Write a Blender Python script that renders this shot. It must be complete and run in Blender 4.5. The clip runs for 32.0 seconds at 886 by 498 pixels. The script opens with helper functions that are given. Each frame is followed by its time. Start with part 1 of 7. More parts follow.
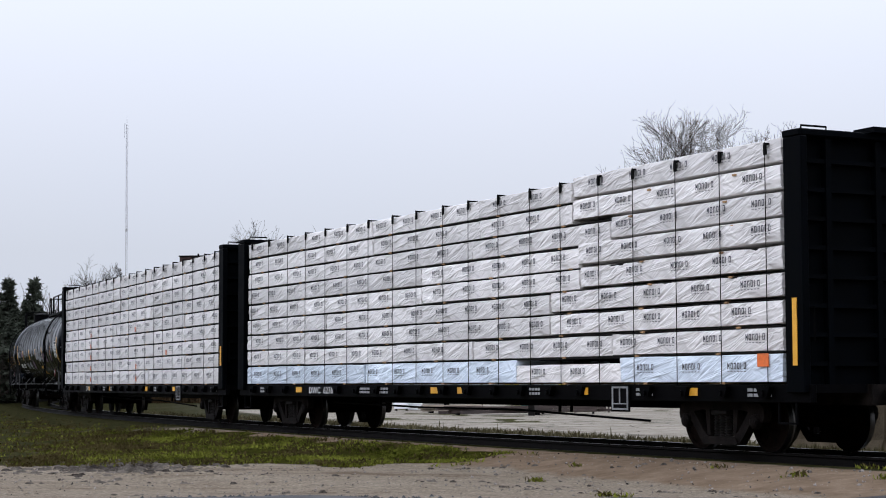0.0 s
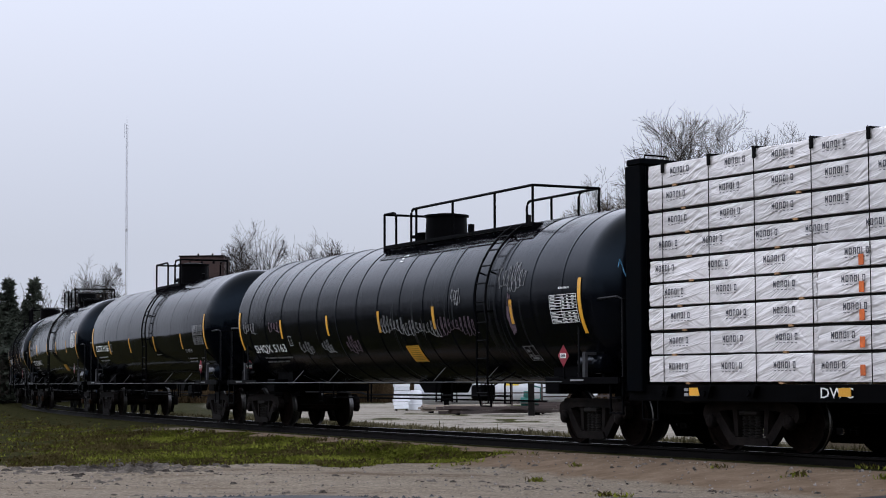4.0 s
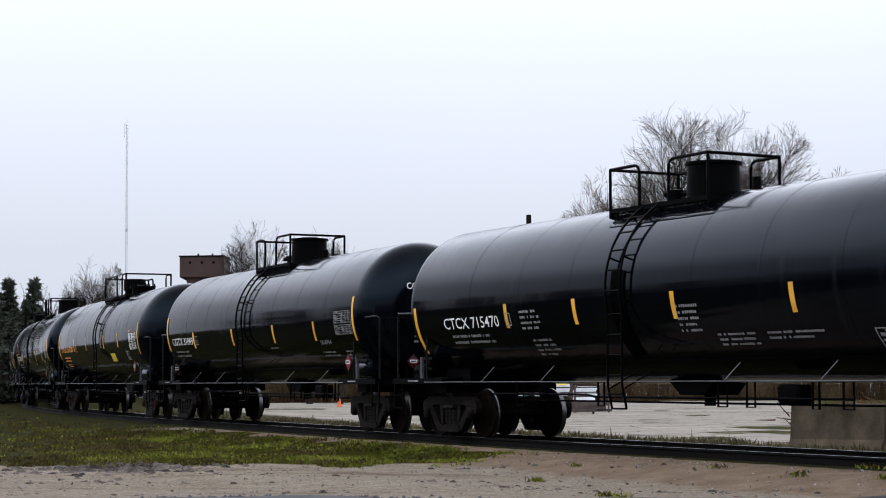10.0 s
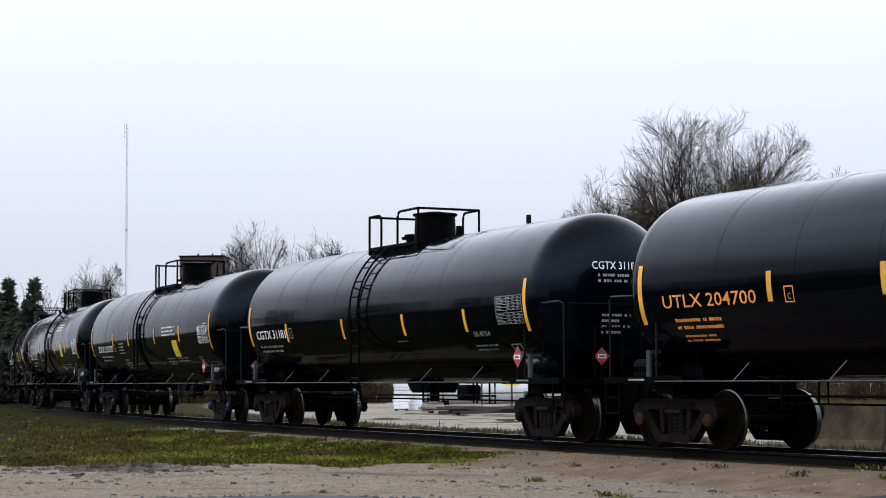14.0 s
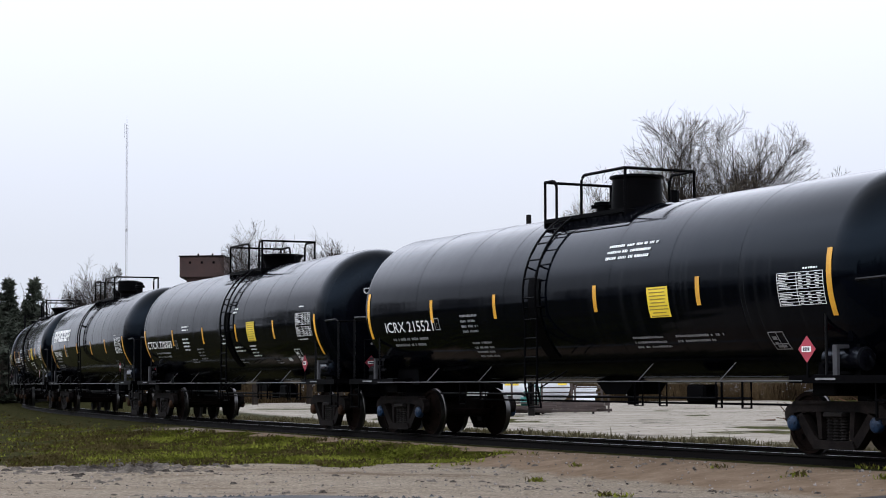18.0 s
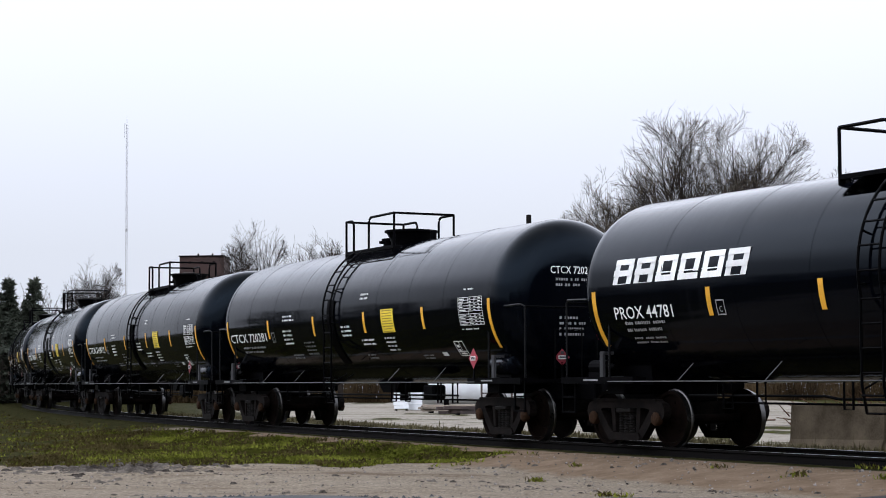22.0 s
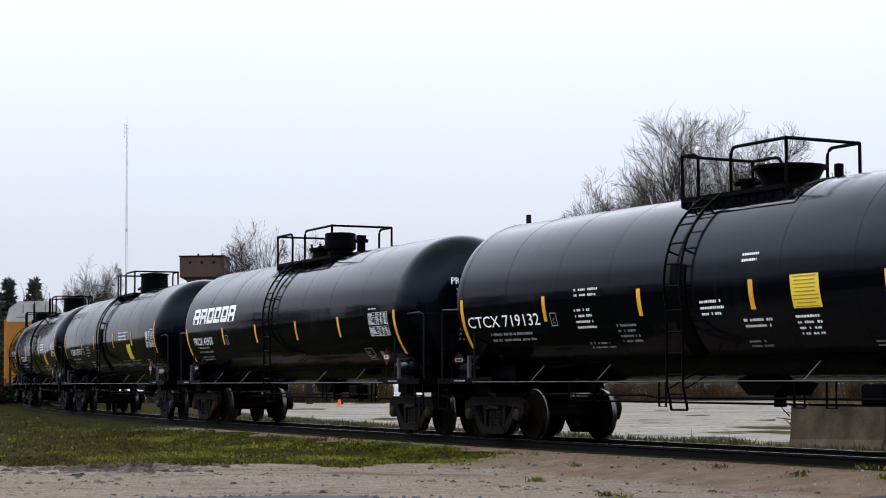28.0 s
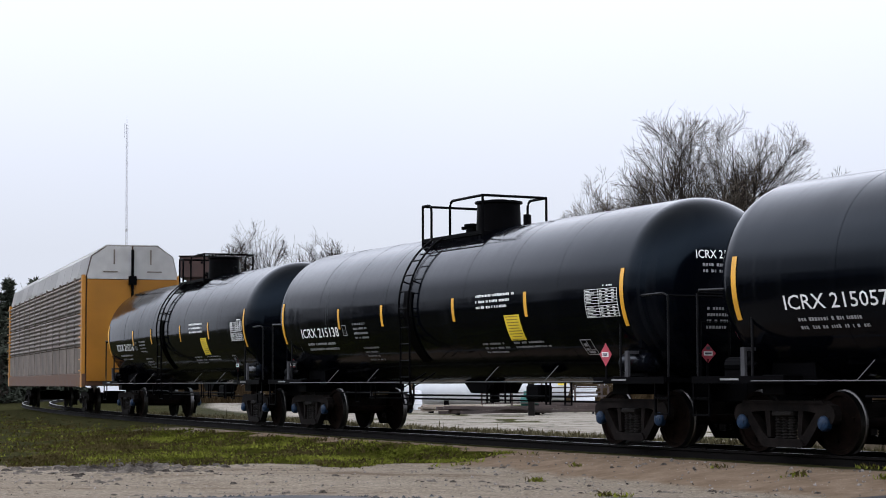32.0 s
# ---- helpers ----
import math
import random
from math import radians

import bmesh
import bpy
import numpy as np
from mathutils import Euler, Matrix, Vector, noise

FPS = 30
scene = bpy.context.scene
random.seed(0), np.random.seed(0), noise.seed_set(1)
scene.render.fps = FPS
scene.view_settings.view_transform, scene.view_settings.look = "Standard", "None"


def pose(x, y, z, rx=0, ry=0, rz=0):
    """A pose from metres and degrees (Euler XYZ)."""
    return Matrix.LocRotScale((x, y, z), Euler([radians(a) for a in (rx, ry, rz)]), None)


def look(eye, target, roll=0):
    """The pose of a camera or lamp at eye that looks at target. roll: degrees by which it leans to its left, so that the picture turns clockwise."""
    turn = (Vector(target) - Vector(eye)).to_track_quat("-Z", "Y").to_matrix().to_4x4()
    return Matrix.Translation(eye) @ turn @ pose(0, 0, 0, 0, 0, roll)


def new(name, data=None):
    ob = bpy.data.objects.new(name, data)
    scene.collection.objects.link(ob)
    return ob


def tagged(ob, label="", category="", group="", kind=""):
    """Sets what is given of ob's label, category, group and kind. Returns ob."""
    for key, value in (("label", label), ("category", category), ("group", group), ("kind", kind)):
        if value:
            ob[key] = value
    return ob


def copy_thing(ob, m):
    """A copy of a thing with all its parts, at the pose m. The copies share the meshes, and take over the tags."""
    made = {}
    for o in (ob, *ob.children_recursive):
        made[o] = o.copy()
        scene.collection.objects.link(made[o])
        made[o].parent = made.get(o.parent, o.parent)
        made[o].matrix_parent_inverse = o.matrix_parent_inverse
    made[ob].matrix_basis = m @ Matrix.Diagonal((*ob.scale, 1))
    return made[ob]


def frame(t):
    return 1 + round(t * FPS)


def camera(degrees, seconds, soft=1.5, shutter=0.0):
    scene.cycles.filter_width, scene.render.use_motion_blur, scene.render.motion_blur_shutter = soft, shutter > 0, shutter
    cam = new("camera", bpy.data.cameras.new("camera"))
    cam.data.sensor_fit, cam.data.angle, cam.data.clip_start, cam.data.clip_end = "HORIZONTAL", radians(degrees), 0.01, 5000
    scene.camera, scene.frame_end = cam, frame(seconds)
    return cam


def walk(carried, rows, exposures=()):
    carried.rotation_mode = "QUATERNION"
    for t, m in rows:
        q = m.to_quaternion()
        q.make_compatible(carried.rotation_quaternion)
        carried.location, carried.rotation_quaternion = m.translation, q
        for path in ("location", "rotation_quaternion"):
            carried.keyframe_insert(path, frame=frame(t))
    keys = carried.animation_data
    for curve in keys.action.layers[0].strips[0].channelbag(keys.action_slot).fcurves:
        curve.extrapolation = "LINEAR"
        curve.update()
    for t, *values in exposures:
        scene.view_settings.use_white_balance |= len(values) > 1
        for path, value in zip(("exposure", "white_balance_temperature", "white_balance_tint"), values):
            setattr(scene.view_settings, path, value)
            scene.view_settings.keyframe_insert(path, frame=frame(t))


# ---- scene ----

# ---------------------------------------------------------------- camera
EYE = (0.0, 0.0, 0.565)
PITCH, ROLL = 0.08969, -0.01017
cam = camera(27.29, 32.0, soft=1.0)
CAM_POSE = look(EYE, (0.0, math.cos(PITCH), EYE[2] + math.sin(PITCH)), math.degrees(ROLL))
EXPOSURES = [(0.0, -0.27, 6450, 10), (0.4, -0.44, 6380, 11), (1.0, -0.67, 6300, 12), (2.5, -0.71, 6280, 12), (4.5, -0.32, 6380, 11), (5.0, -0.26, 6400, 10), (6.0, -0.20, 6430, 10), (13.0, -0.11, 6480, 10), (20.0, -0.06, 6500, 10), (32.0, -0.09, 6500, 10)]
walk(cam, [(0.0, CAM_POSE), (32.0, CAM_POSE)], EXPOSURES)


# ---------------------------------------------------------------- the line of the track
TRACK_HEADING, TRACK_OFFSET = -0.96515, 18.712      # heading of travel, distance of the line from the eye
CURVE_START, CURVE_END, CURVATURE, CURVE_EASE = 14.09, -230.0, -0.00344, 6.54
GRADE, GRADE_HEADING = -0.018, -1.05
SPEEDS = [10.637, 10.195, 10.655, 10.657, 10.810, 10.844, 10.855, 10.820, 10.964]   # every 4 seconds


def rail_z(x, y):
    """Height of the rail tops over a point of the plan: a gentle plane that levels out far off."""
    u = x * math.cos(GRADE_HEADING) + y * math.sin(GRADE_HEADING) + 25.0
    return GRADE * max(-150.0, min(45.0, u))


def _line():
    n = 1101
    back = np.linspace(0, 550, n)
    k = CURVATURE * np.clip(back / CURVE_EASE, 0, 1) * (back < CURVE_START - CURVE_END)
    th = np.concatenate([[0], np.cumsum((k[1:] + k[:-1]) / 2) * 0.5])
    hx, hy = -np.cos(TRACK_HEADING + th), -np.sin(TRACK_HEADING + th)
    cx = np.concatenate([[0], np.cumsum((hx[1:] + hx[:-1]) / 2) * 0.5])
    cy = np.concatenate([[0], np.cumsum((hy[1:] + hy[:-1]) / 2) * 0.5])
    bx = -math.sin(TRACK_HEADING) * TRACK_OFFSET + CURVE_START * math.cos(TRACK_HEADING)
    by = math.cos(TRACK_HEADING) * TRACK_OFFSET + CURVE_START * math.sin(TRACK_HEADING)
    return back, th, cx + bx, cy + by


LINE = _line()


def track_point(s, side=0.0, up=0.0):
    """Plan place s metres along the track (0 is beside the eye), side metres to the far side, up metres over the rails."""
    back, th, px, py = LINE
    if s >= CURVE_START:
        a, x, y = TRACK_HEADING, px[0] + (s - CURVE_START) * math.cos(TRACK_HEADING), py[0] + (s - CURVE_START) * math.sin(TRACK_HEADING)
    else:
        b = CURVE_START - s
        a, x, y = TRACK_HEADING + float(np.interp(b, back, th)), float(np.interp(b, back, px)), float(np.interp(b, back, py))
    x, y = x - math.sin(a) * side, y + math.cos(a) * side
    return Vector((x, y, rail_z(x, y) + up))


def travelled(t):
    """Metres that the train has gone since the start."""
    total, step = 0.0, 4.0
    for i in range(8):
        a, b = SPEEDS[i], SPEEDS[i + 1]
        d = max(0.0, min(step, t - i * step))
        total += a * d + (b - a) * d * d / (2 * step)
    return total


def car_pose(s, half):
    front, rear = track_point(s + half), track_point(s - half)
    x = (front - rear).normalized()
    y = Vector((0, 0, 1)).cross(x).normalized()
    z = x.cross(y)
    m = Matrix((x, y, z)).transposed().to_4x4()
    m.translation = (front + rear) / 2
    return m


# ---------------------------------------------------------------- sky and light
world = bpy.data.worlds.new("overcast_sky")
scene.world = world
world.use_nodes = True
wn, wl = world.node_tree.nodes, world.node_tree.links
wn.clear()
w_out, w_bg = wn.new("ShaderNodeOutputWorld"), wn.new("ShaderNodeBackground")
w_sky = wn.new("ShaderNodeTexSky")
w_sky.sky_type, w_sky.sun_disc = "NISHITA", False
w_sky.sun_elevation, w_sky.sun_rotation = radians(45), radians(225)
w_dim = wn.new("ShaderNodeMix")
w_dim.data_type, w_dim.blend_type = "RGBA", "MULTIPLY"
w_dim.inputs[0].default_value = 1.0
w_dim.inputs[7].default_value = (0.10, 0.10, 0.10, 1)
w_mix = wn.new("ShaderNodeMix")
w_mix.data_type = "RGBA"
w_mix.inputs[0].default_value = 0.94
w_cloud = wn.new("ShaderNodeTexNoise")
w_cloud.inputs["Scale"].default_value, w_cloud.inputs["Detail"].default_value = 1.6, 3.0
w_ramp = wn.new("ShaderNodeValToRGB")
w_ramp.color_ramp.elements[0].position, w_ramp.color_ramp.elements[1].position = 0.30, 0.72
w_ramp.color_ramp.elements[0].color = (0.93, 0.96, 1.0, 1)
w_ramp.color_ramp.elements[1].color = (1.0, 1.0, 1.0, 1)
# an overcast sky: the zenith about three times as bright as the horizon
w_dir, w_sep = wn.new("ShaderNodeTexCoord"), wn.new("ShaderNodeSeparateXYZ")
w_lift = wn.new("ShaderNodeValToRGB")
for position, value in ((0.0, (0.755, 0.79, 0.91)), (0.09, (0.835, 0.868, 0.97)), (0.25, (1.20, 1.25, 1.42)), (0.38, (2.6, 2.72, 3.12)), (0.6, (3.1, 3.25, 3.75)), (1.0, (4.1, 4.3, 5.0))):
    e = w_lift.color_ramp.elements.new(position)
    e.color = (*value, 1)
w_lift.color_ramp.elements.remove(w_lift.color_ramp.elements[0])
w_lift.color_ramp.elements.remove(w_lift.color_ramp.elements[-1])
w_all = wn.new("ShaderNodeMix")
w_all.data_type, w_all.blend_type = "RGBA", "MULTIPLY"
w_all.inputs[0].default_value = 1.0
wl.new(w_dir.outputs["Generated"], w_sep.inputs[0])
wl.new(w_sep.outputs["Z"], w_lift.inputs[0])
wl.new(w_lift.outputs[0], w_all.inputs[6])
wl.new(w_ramp.outputs[0], w_all.inputs[7])
wl.new(w_sky.outputs[0], w_dim.inputs[6])
wl.new(w_dim.outputs[2], w_mix.inputs[6])
wl.new(w_cloud.outputs["Fac"], w_ramp.inputs[0])
wl.new(w_all.outputs[2], w_mix.inputs[7])
wl.new(w_mix.outputs[2], w_bg.inputs[0])
w_bg.inputs[1].default_value = 1.0
wl.new(w_bg.outputs[0], w_out.inputs[0])

sun_data = bpy.data.lights.new("sun", "SUN")
sun_data.energy, sun_data.angle, sun_data.color = 0.9, radians(120), (1.0, 0.98, 0.95)
sun = new("sun", sun_data)
sun.matrix_basis = look((-75, -30, 85), (0, 35, 0))


# ---------------------------------------------------------------- materials
MATS = {}


def material(name, base, rough=0.6, metal=0.0, vary=0.25, scale=3.0, bump=0.0, coat=0.0, base2=None, fine=40.0, island=False, spec=None, stretch=None):
    """A surface with two scales of variation: broad patches and fine grain."""
    if name in MATS:
        return MATS[name]
    m = bpy.data.materials.new(name)
    m.use_nodes = True
    n, l = m.node_tree.nodes, m.node_tree.links
    b = n["Principled BSDF"]
    tc = n.new("ShaderNodeTexCoord")
    src = tc.outputs["Object"]
    if stretch:
        mp = n.new("ShaderNodeMapping")
        mp.inputs["Scale"].default_value = stretch
        l.new(src, mp.inputs[0])
        src = mp.outputs[0]
    n1, n2 = n.new("ShaderNodeTexNoise"), n.new("ShaderNodeTexNoise")
    n1.inputs["Scale"].default_value, n1.inputs["Detail"].default_value = scale, 5.0
    n2.inputs["Scale"].default_value, n2.inputs["Detail"].default_value = fine, 4.0
    l.new(src, n1.inputs["Vector"])
    l.new(src, n2.inputs["Vector"])
    add = n.new("ShaderNodeMath")
    add.operation = "MULTIPLY_ADD"
    add.inputs[1].default_value = 0.35
    l.new(n2.outputs["Fac"], add.inputs[0])
    mul = n.new("ShaderNodeMath")
    mul.operation = "MULTIPLY"
    mul.inputs[1].default_value = 0.65
    l.new(n1.outputs["Fac"], mul.inputs[0])
    l.new(mul.outputs[0], add.inputs[2])
    ramp = n.new("ShaderNodeValToRGB")
    lo = [c * (1 - vary) for c in base]
    hi = [min(1.0, c * (1 + vary)) for c in (base2 or base)]
    ramp.color_ramp.elements[0].position, ramp.color_ramp.elements[1].position = 0.36, 0.66
    ramp.color_ramp.elements[0].color, ramp.color_ramp.elements[1].color = (*lo, 1), (*hi, 1)
    l.new(add.outputs[0], ramp.inputs[0])
    colour = ramp.outputs[0]
    info = n.new("ShaderNodeNewGeometry" if island else "ShaderNodeObjectInfo")
    hsv = n.new("ShaderNodeHueSaturation")
    mr = n.new("ShaderNodeMapRange")
    mr.inputs["To Min"].default_value, mr.inputs["To Max"].default_value = 0.85, 1.15
    l.new(info.outputs["Random Per Island" if island else "Random"], mr.inputs[0])
    l.new(mr.outputs[0], hsv.inputs["Value"])
    l.new(colour, hsv.inputs["Color"])
    l.new(hsv.outputs[0], b.inputs["Base Color"])
    rr = n.new("ShaderNodeMapRange")
    rr.inputs["From Min"].default_value, rr.inputs["From Max"].default_value = 0.3, 0.7
    rr.inputs["To Min"].default_value, rr.inputs["To Max"].default_value = max(0.03, rough - 0.08), min(1.0, rough + 0.1)
    l.new(add.outputs[0], rr.inputs[0])
    l.new(rr.outputs[0], b.inputs["Roughness"])
    b.inputs["Metallic"].default_value = metal
    if spec is not None:
        b.inputs["Specular IOR Level"].default_value = spec
    if coat:
        b.inputs["Coat Weight"].default_value = coat
        b.inputs["Coat Roughness"].default_value = 0.12
    if bump:
        bp = n.new("ShaderNodeBump")
        bp.inputs["Strength"].default_value = bump
        bp.inputs["Distance"].default_value = 0.02
        l.new(add.outputs[0], bp.inputs["Height"])
        l.new(bp.outputs[0], b.inputs["Normal"])
    MATS[name] = m
    return m




def tank_paint(name, base, dust, rough, spec, streaks):
    """Blue-black tank paint: faint plate ripple, rain streaks that dull the gloss, and thin road dust."""
    m = bpy.data.materials.new(name)
    m.use_nodes = True
    n, l = m.node_tree.nodes, m.node_tree.links
    b = n["Principled BSDF"]
    tc, info = n.new("ShaderNodeTexCoord"), n.new("ShaderNodeObjectInfo")
    shift = n.new("ShaderNodeVectorMath")
    shift.operation = "MULTIPLY_ADD"
    shift.inputs[1].default_value = (37.0, 11.0, 5.0)
    l.new(info.outputs["Random"], shift.inputs[0])
    l.new(tc.outputs["Object"], shift.inputs[2])

    def grain(scale, stretch, detail, lo, hi):
        mp, t, r = n.new("ShaderNodeMapping"), n.new("ShaderNodeTexNoise"), n.new("ShaderNodeMapRange")
        mp.inputs["Scale"].default_value = stretch
        t.inputs["Scale"].default_value, t.inputs["Detail"].default_value = scale, detail
        r.interpolation_type = "SMOOTHSTEP"
        r.inputs["From Min"].default_value, r.inputs["From Max"].default_value = lo, hi
        l.new(shift.outputs[0], mp.inputs[0])
        l.new(mp.outputs[0], t.inputs["Vector"])
        l.new(t.outputs["Fac"], r.inputs[0])
        return r.outputs[0]

    def maths(op, a, c, d=0.0):
        k = n.new("ShaderNodeMath")
        k.operation = op
        for i, v in enumerate((a, c, d)):
            if isinstance(v, float):
                k.inputs[i].default_value = v
            else:
                l.new(v, k.inputs[i])
        return k.outputs[0]

    runs = grain(1.0, (8.0, 0.22, 0.22), 5.0, 0.48, 0.74)
    broad = grain(0.7, (0.8, 0.5, 0.5), 4.0, 0.35, 0.7)
    fine = grain(26.0, (1.0, 1.0, 1.0), 3.0, 0.3, 0.7)
    dirt = maths("MULTIPLY", runs, broad)
    mixed = n.new("ShaderNodeMix")
    mixed.data_type = "RGBA"
    mixed.inputs[6].default_value, mixed.inputs[7].default_value = (*base, 1), (*dust, 1)
    l.new(maths("MULTIPLY_ADD", dirt, streaks, maths("MULTIPLY", fine, 0.08)), mixed.inputs[0])
    l.new(mixed.outputs[2], b.inputs["Base Color"])
    l.new(maths("MULTIPLY_ADD", dirt, 0.16, maths("MULTIPLY_ADD", broad, 0.05, rough)), b.inputs["Roughness"])
    b.inputs["Specular IOR Level"].default_value = spec
    b.inputs["Specular Tint"].default_value = (0.58, 0.79, 1.0, 1)
    bp = n.new("ShaderNodeBump")
    bp.inputs["Strength"].default_value, bp.inputs["Distance"].default_value = 0.35, 0.012
    l.new(maths("MULTIPLY_ADD", runs, 0.06, broad), bp.inputs["Height"])
    l.new(bp.outputs[0], b.inputs["Normal"])
    MATS[name] = m
    return m


TANK_BLACK = tank_paint("black_tank_paint", (0.0005, 0.0008, 0.0019), (0.0055, 0.0058, 0.0070), 0.085, 0.100, 0.75)
TANK_WORN = tank_paint("weathered_black_tank_paint", (0.0011, 0.0013, 0.0024), (0.010, 0.0100, 0.0115), 0.18, 0.11, 1.0)
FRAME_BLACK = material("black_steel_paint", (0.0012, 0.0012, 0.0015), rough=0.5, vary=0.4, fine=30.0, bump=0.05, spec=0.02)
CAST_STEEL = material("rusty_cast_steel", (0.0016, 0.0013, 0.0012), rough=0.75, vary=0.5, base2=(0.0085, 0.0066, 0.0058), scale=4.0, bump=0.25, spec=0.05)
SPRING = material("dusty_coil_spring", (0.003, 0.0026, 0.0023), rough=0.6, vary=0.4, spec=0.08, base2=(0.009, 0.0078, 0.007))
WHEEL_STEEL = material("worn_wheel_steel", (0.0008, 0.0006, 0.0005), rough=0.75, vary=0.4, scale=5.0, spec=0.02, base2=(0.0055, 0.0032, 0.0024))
HANDRAIL = material("scuffed_black_handrail", (0.0035, 0.0035, 0.0042), rough=0.4, vary=0.4, spec=0.12)
BRACKET = material("scuffed_grey_bracket", (0.035, 0.035, 0.038), rough=0.5, vary=0.4, spec=0.2)
TREAD = material("polished_wheel_tread", (0.07, 0.068, 0.066), rough=0.30, metal=1.0, vary=0.2)
RAIL_STEEL = material("rusty_rail_steel", (0.003, 0.0023, 0.002), rough=0.8, vary=0.4, scale=6.0, spec=0.08)
RAIL_TOP = material("polished_rail_head", (0.14, 0.14, 0.145), rough=0.35, metal=1.0, vary=0.15)
TIMBER = material("oily_sleeper_timber", (0.005, 0.0042, 0.0036), rough=0.85, vary=0.5, scale=4.0, bump=0.5, spec=0.1)
YELLOW = material("yellow_reflective_tape", (0.62, 0.30, 0.02), rough=0.45, vary=0.15, base2=(0.68, 0.34, 0.03))
STICKER = material("yellow_sticker", (0.75, 0.55, 0.03), rough=0.5, vary=0.1)
WHITE = material("white_stencil_paint", (0.72, 0.72, 0.70), rough=0.6, vary=0.15)
GREY_MARK = material("faded_white_stencil_paint", (0.20, 0.20, 0.205), rough=0.6, vary=0.35)
ORANGE_MARK = material("orange_stencil_paint", (0.65, 0.24, 0.04), rough=0.6, vary=0.2)
RED = material("red_placard", (0.32, 0.03, 0.05), rough=0.45, vary=0.15)
BLUE_CAP = material("blue_bearing_cap", (0.005, 0.018, 0.042), rough=0.5, vary=0.3, spec=0.2)
RUST_CAP = material("rust_brown_bearing_cap", (0.026, 0.014, 0.008), rough=0.8, vary=0.4, spec=0.05)


def wrap_material(name, base):
    """Woven plastic lumber wrap: pale, slightly glossy, with slanting creases and soft dents."""
    m = material(name, base, rough=0.42, vary=0.07, scale=1.6, fine=7.0)
    n, l = m.node_tree.nodes, m.node_tree.links
    b = n["Principled BSDF"]
    tc = n.new("ShaderNodeTexCoord")
    heights = []
    for turn, stretch, scale in ((-27, (1.3, 1, 0.15), 1.5), (-10, (1.3, 1, 0.16), 1.0), (20, (0.8, 1, 0.30), 0.9)):
        mp, t, r = n.new("ShaderNodeMapping"), n.new("ShaderNodeTexNoise"), n.new("ShaderNodeValToRGB")
        mp.vector_type = "TEXTURE"
        mp.inputs["Rotation"].default_value, mp.inputs["Scale"].default_value = (0, radians(turn), 0), stretch
        t.inputs["Scale"].default_value, t.inputs["Detail"].default_value, t.inputs["Distortion"].default_value = scale, 2.0, 0.9
        r.color_ramp.elements[0].position, r.color_ramp.elements[1].position = 0.44, 0.80
        l.new(tc.outputs["Object"], mp.inputs[0])
        l.new(mp.outputs[0], t.inputs["Vector"])
        l.new(t.outputs["Fac"], r.inputs[0])
        heights.append(r.outputs[0])
    where, span = n.new("ShaderNodeTexNoise"), n.new("ShaderNodeMapRange")
    where.inputs["Scale"].default_value, where.inputs["Detail"].default_value = 1.3, 3.0
    span.inputs["From Min"].default_value, span.inputs["From Max"].default_value = 0.42, 0.66
    l.new(tc.outputs["Object"], where.inputs["Vector"])
    l.new(where.outputs["Fac"], span.inputs[0])
    s0, s1, s2 = n.new("ShaderNodeMath"), n.new("ShaderNodeMath"), n.new("ShaderNodeMath")
    s0.operation = "MULTIPLY"
    l.new(heights[0], s0.inputs[0])
    l.new(span.outputs[0], s0.inputs[1])
    l.new(s0.outputs[0], s1.inputs[0])
    l.new(heights[1], s1.inputs[1])
    l.new(s1.outputs[0], s2.inputs[0])
    l.new(heights[2], s2.inputs[1])
    bp = n.new("ShaderNodeBump")
    bp.inputs["Strength"].default_value, bp.inputs["Distance"].default_value = 1.0, 0.022
    l.new(s2.outputs[0], bp.inputs["Height"])
    l.new(bp.outputs[0], b.inputs["Normal"])
    return m


WRAP = wrap_material("white_lumber_wrap", (0.63, 0.605, 0.59))
WRAP_BLUE = wrap_material("pale_blue_lumber_wrap", (0.55, 0.615, 0.69))
WRAP_INK = material("dark_ink_print", (0.05, 0.05, 0.06), rough=0.7, vary=0.3)
STRAP = material("black_strap", (0.004, 0.004, 0.004), rough=0.8, vary=0.2, spec=0.03)
DUNNAGE = material("raw_pine_dunnage", (0.32, 0.19, 0.09), rough=0.85, vary=0.3)
GREEN_BLACK = material("dark_green_bulkhead_paint", (0.0004, 0.0008, 0.0014), rough=0.6, vary=0.4, bump=0.05, spec=0.02)
ORANGE_TAG = material("orange_tag", (0.52, 0.11, 0.02), rough=0.7, vary=0.3, fine=20.0)
RACK_YELLOW = material("autorack_yellow_paint", (0.40, 0.17, 0.012), rough=0.5, vary=0.15, scale=1.0, bump=0.03)
RACK_PANEL = material("galvanised_panel", (0.13, 0.105, 0.085), rough=0.6, metal=0.2, vary=0.4, scale=1.0, fine=12.0)
RACK_WHITE = material("white_roof_paint", (0.50, 0.49, 0.47), rough=0.5, vary=0.1)
SIDE_RAIL = material("worn_grey_steel", (0.10, 0.10, 0.105), rough=0.45, metal=0.5, vary=0.3)
STICKER_INK = material("dark_sticker_print", (0.25, 0.17, 0.02), rough=0.6, vary=0.2)
SPRAY_PINK = material("pale_pink_spray_paint", (0.15, 0.11, 0.135), rough=0.7, vary=0.4, spec=0.1)
SPRAY_BLUE = material("blue_spray_paint", (0.05, 0.22, 0.38), rough=0.6, vary=0.3)
RACK_BROWN = material("brown_frame_paint", (0.07, 0.028, 0.010), rough=0.7, vary=0.3)

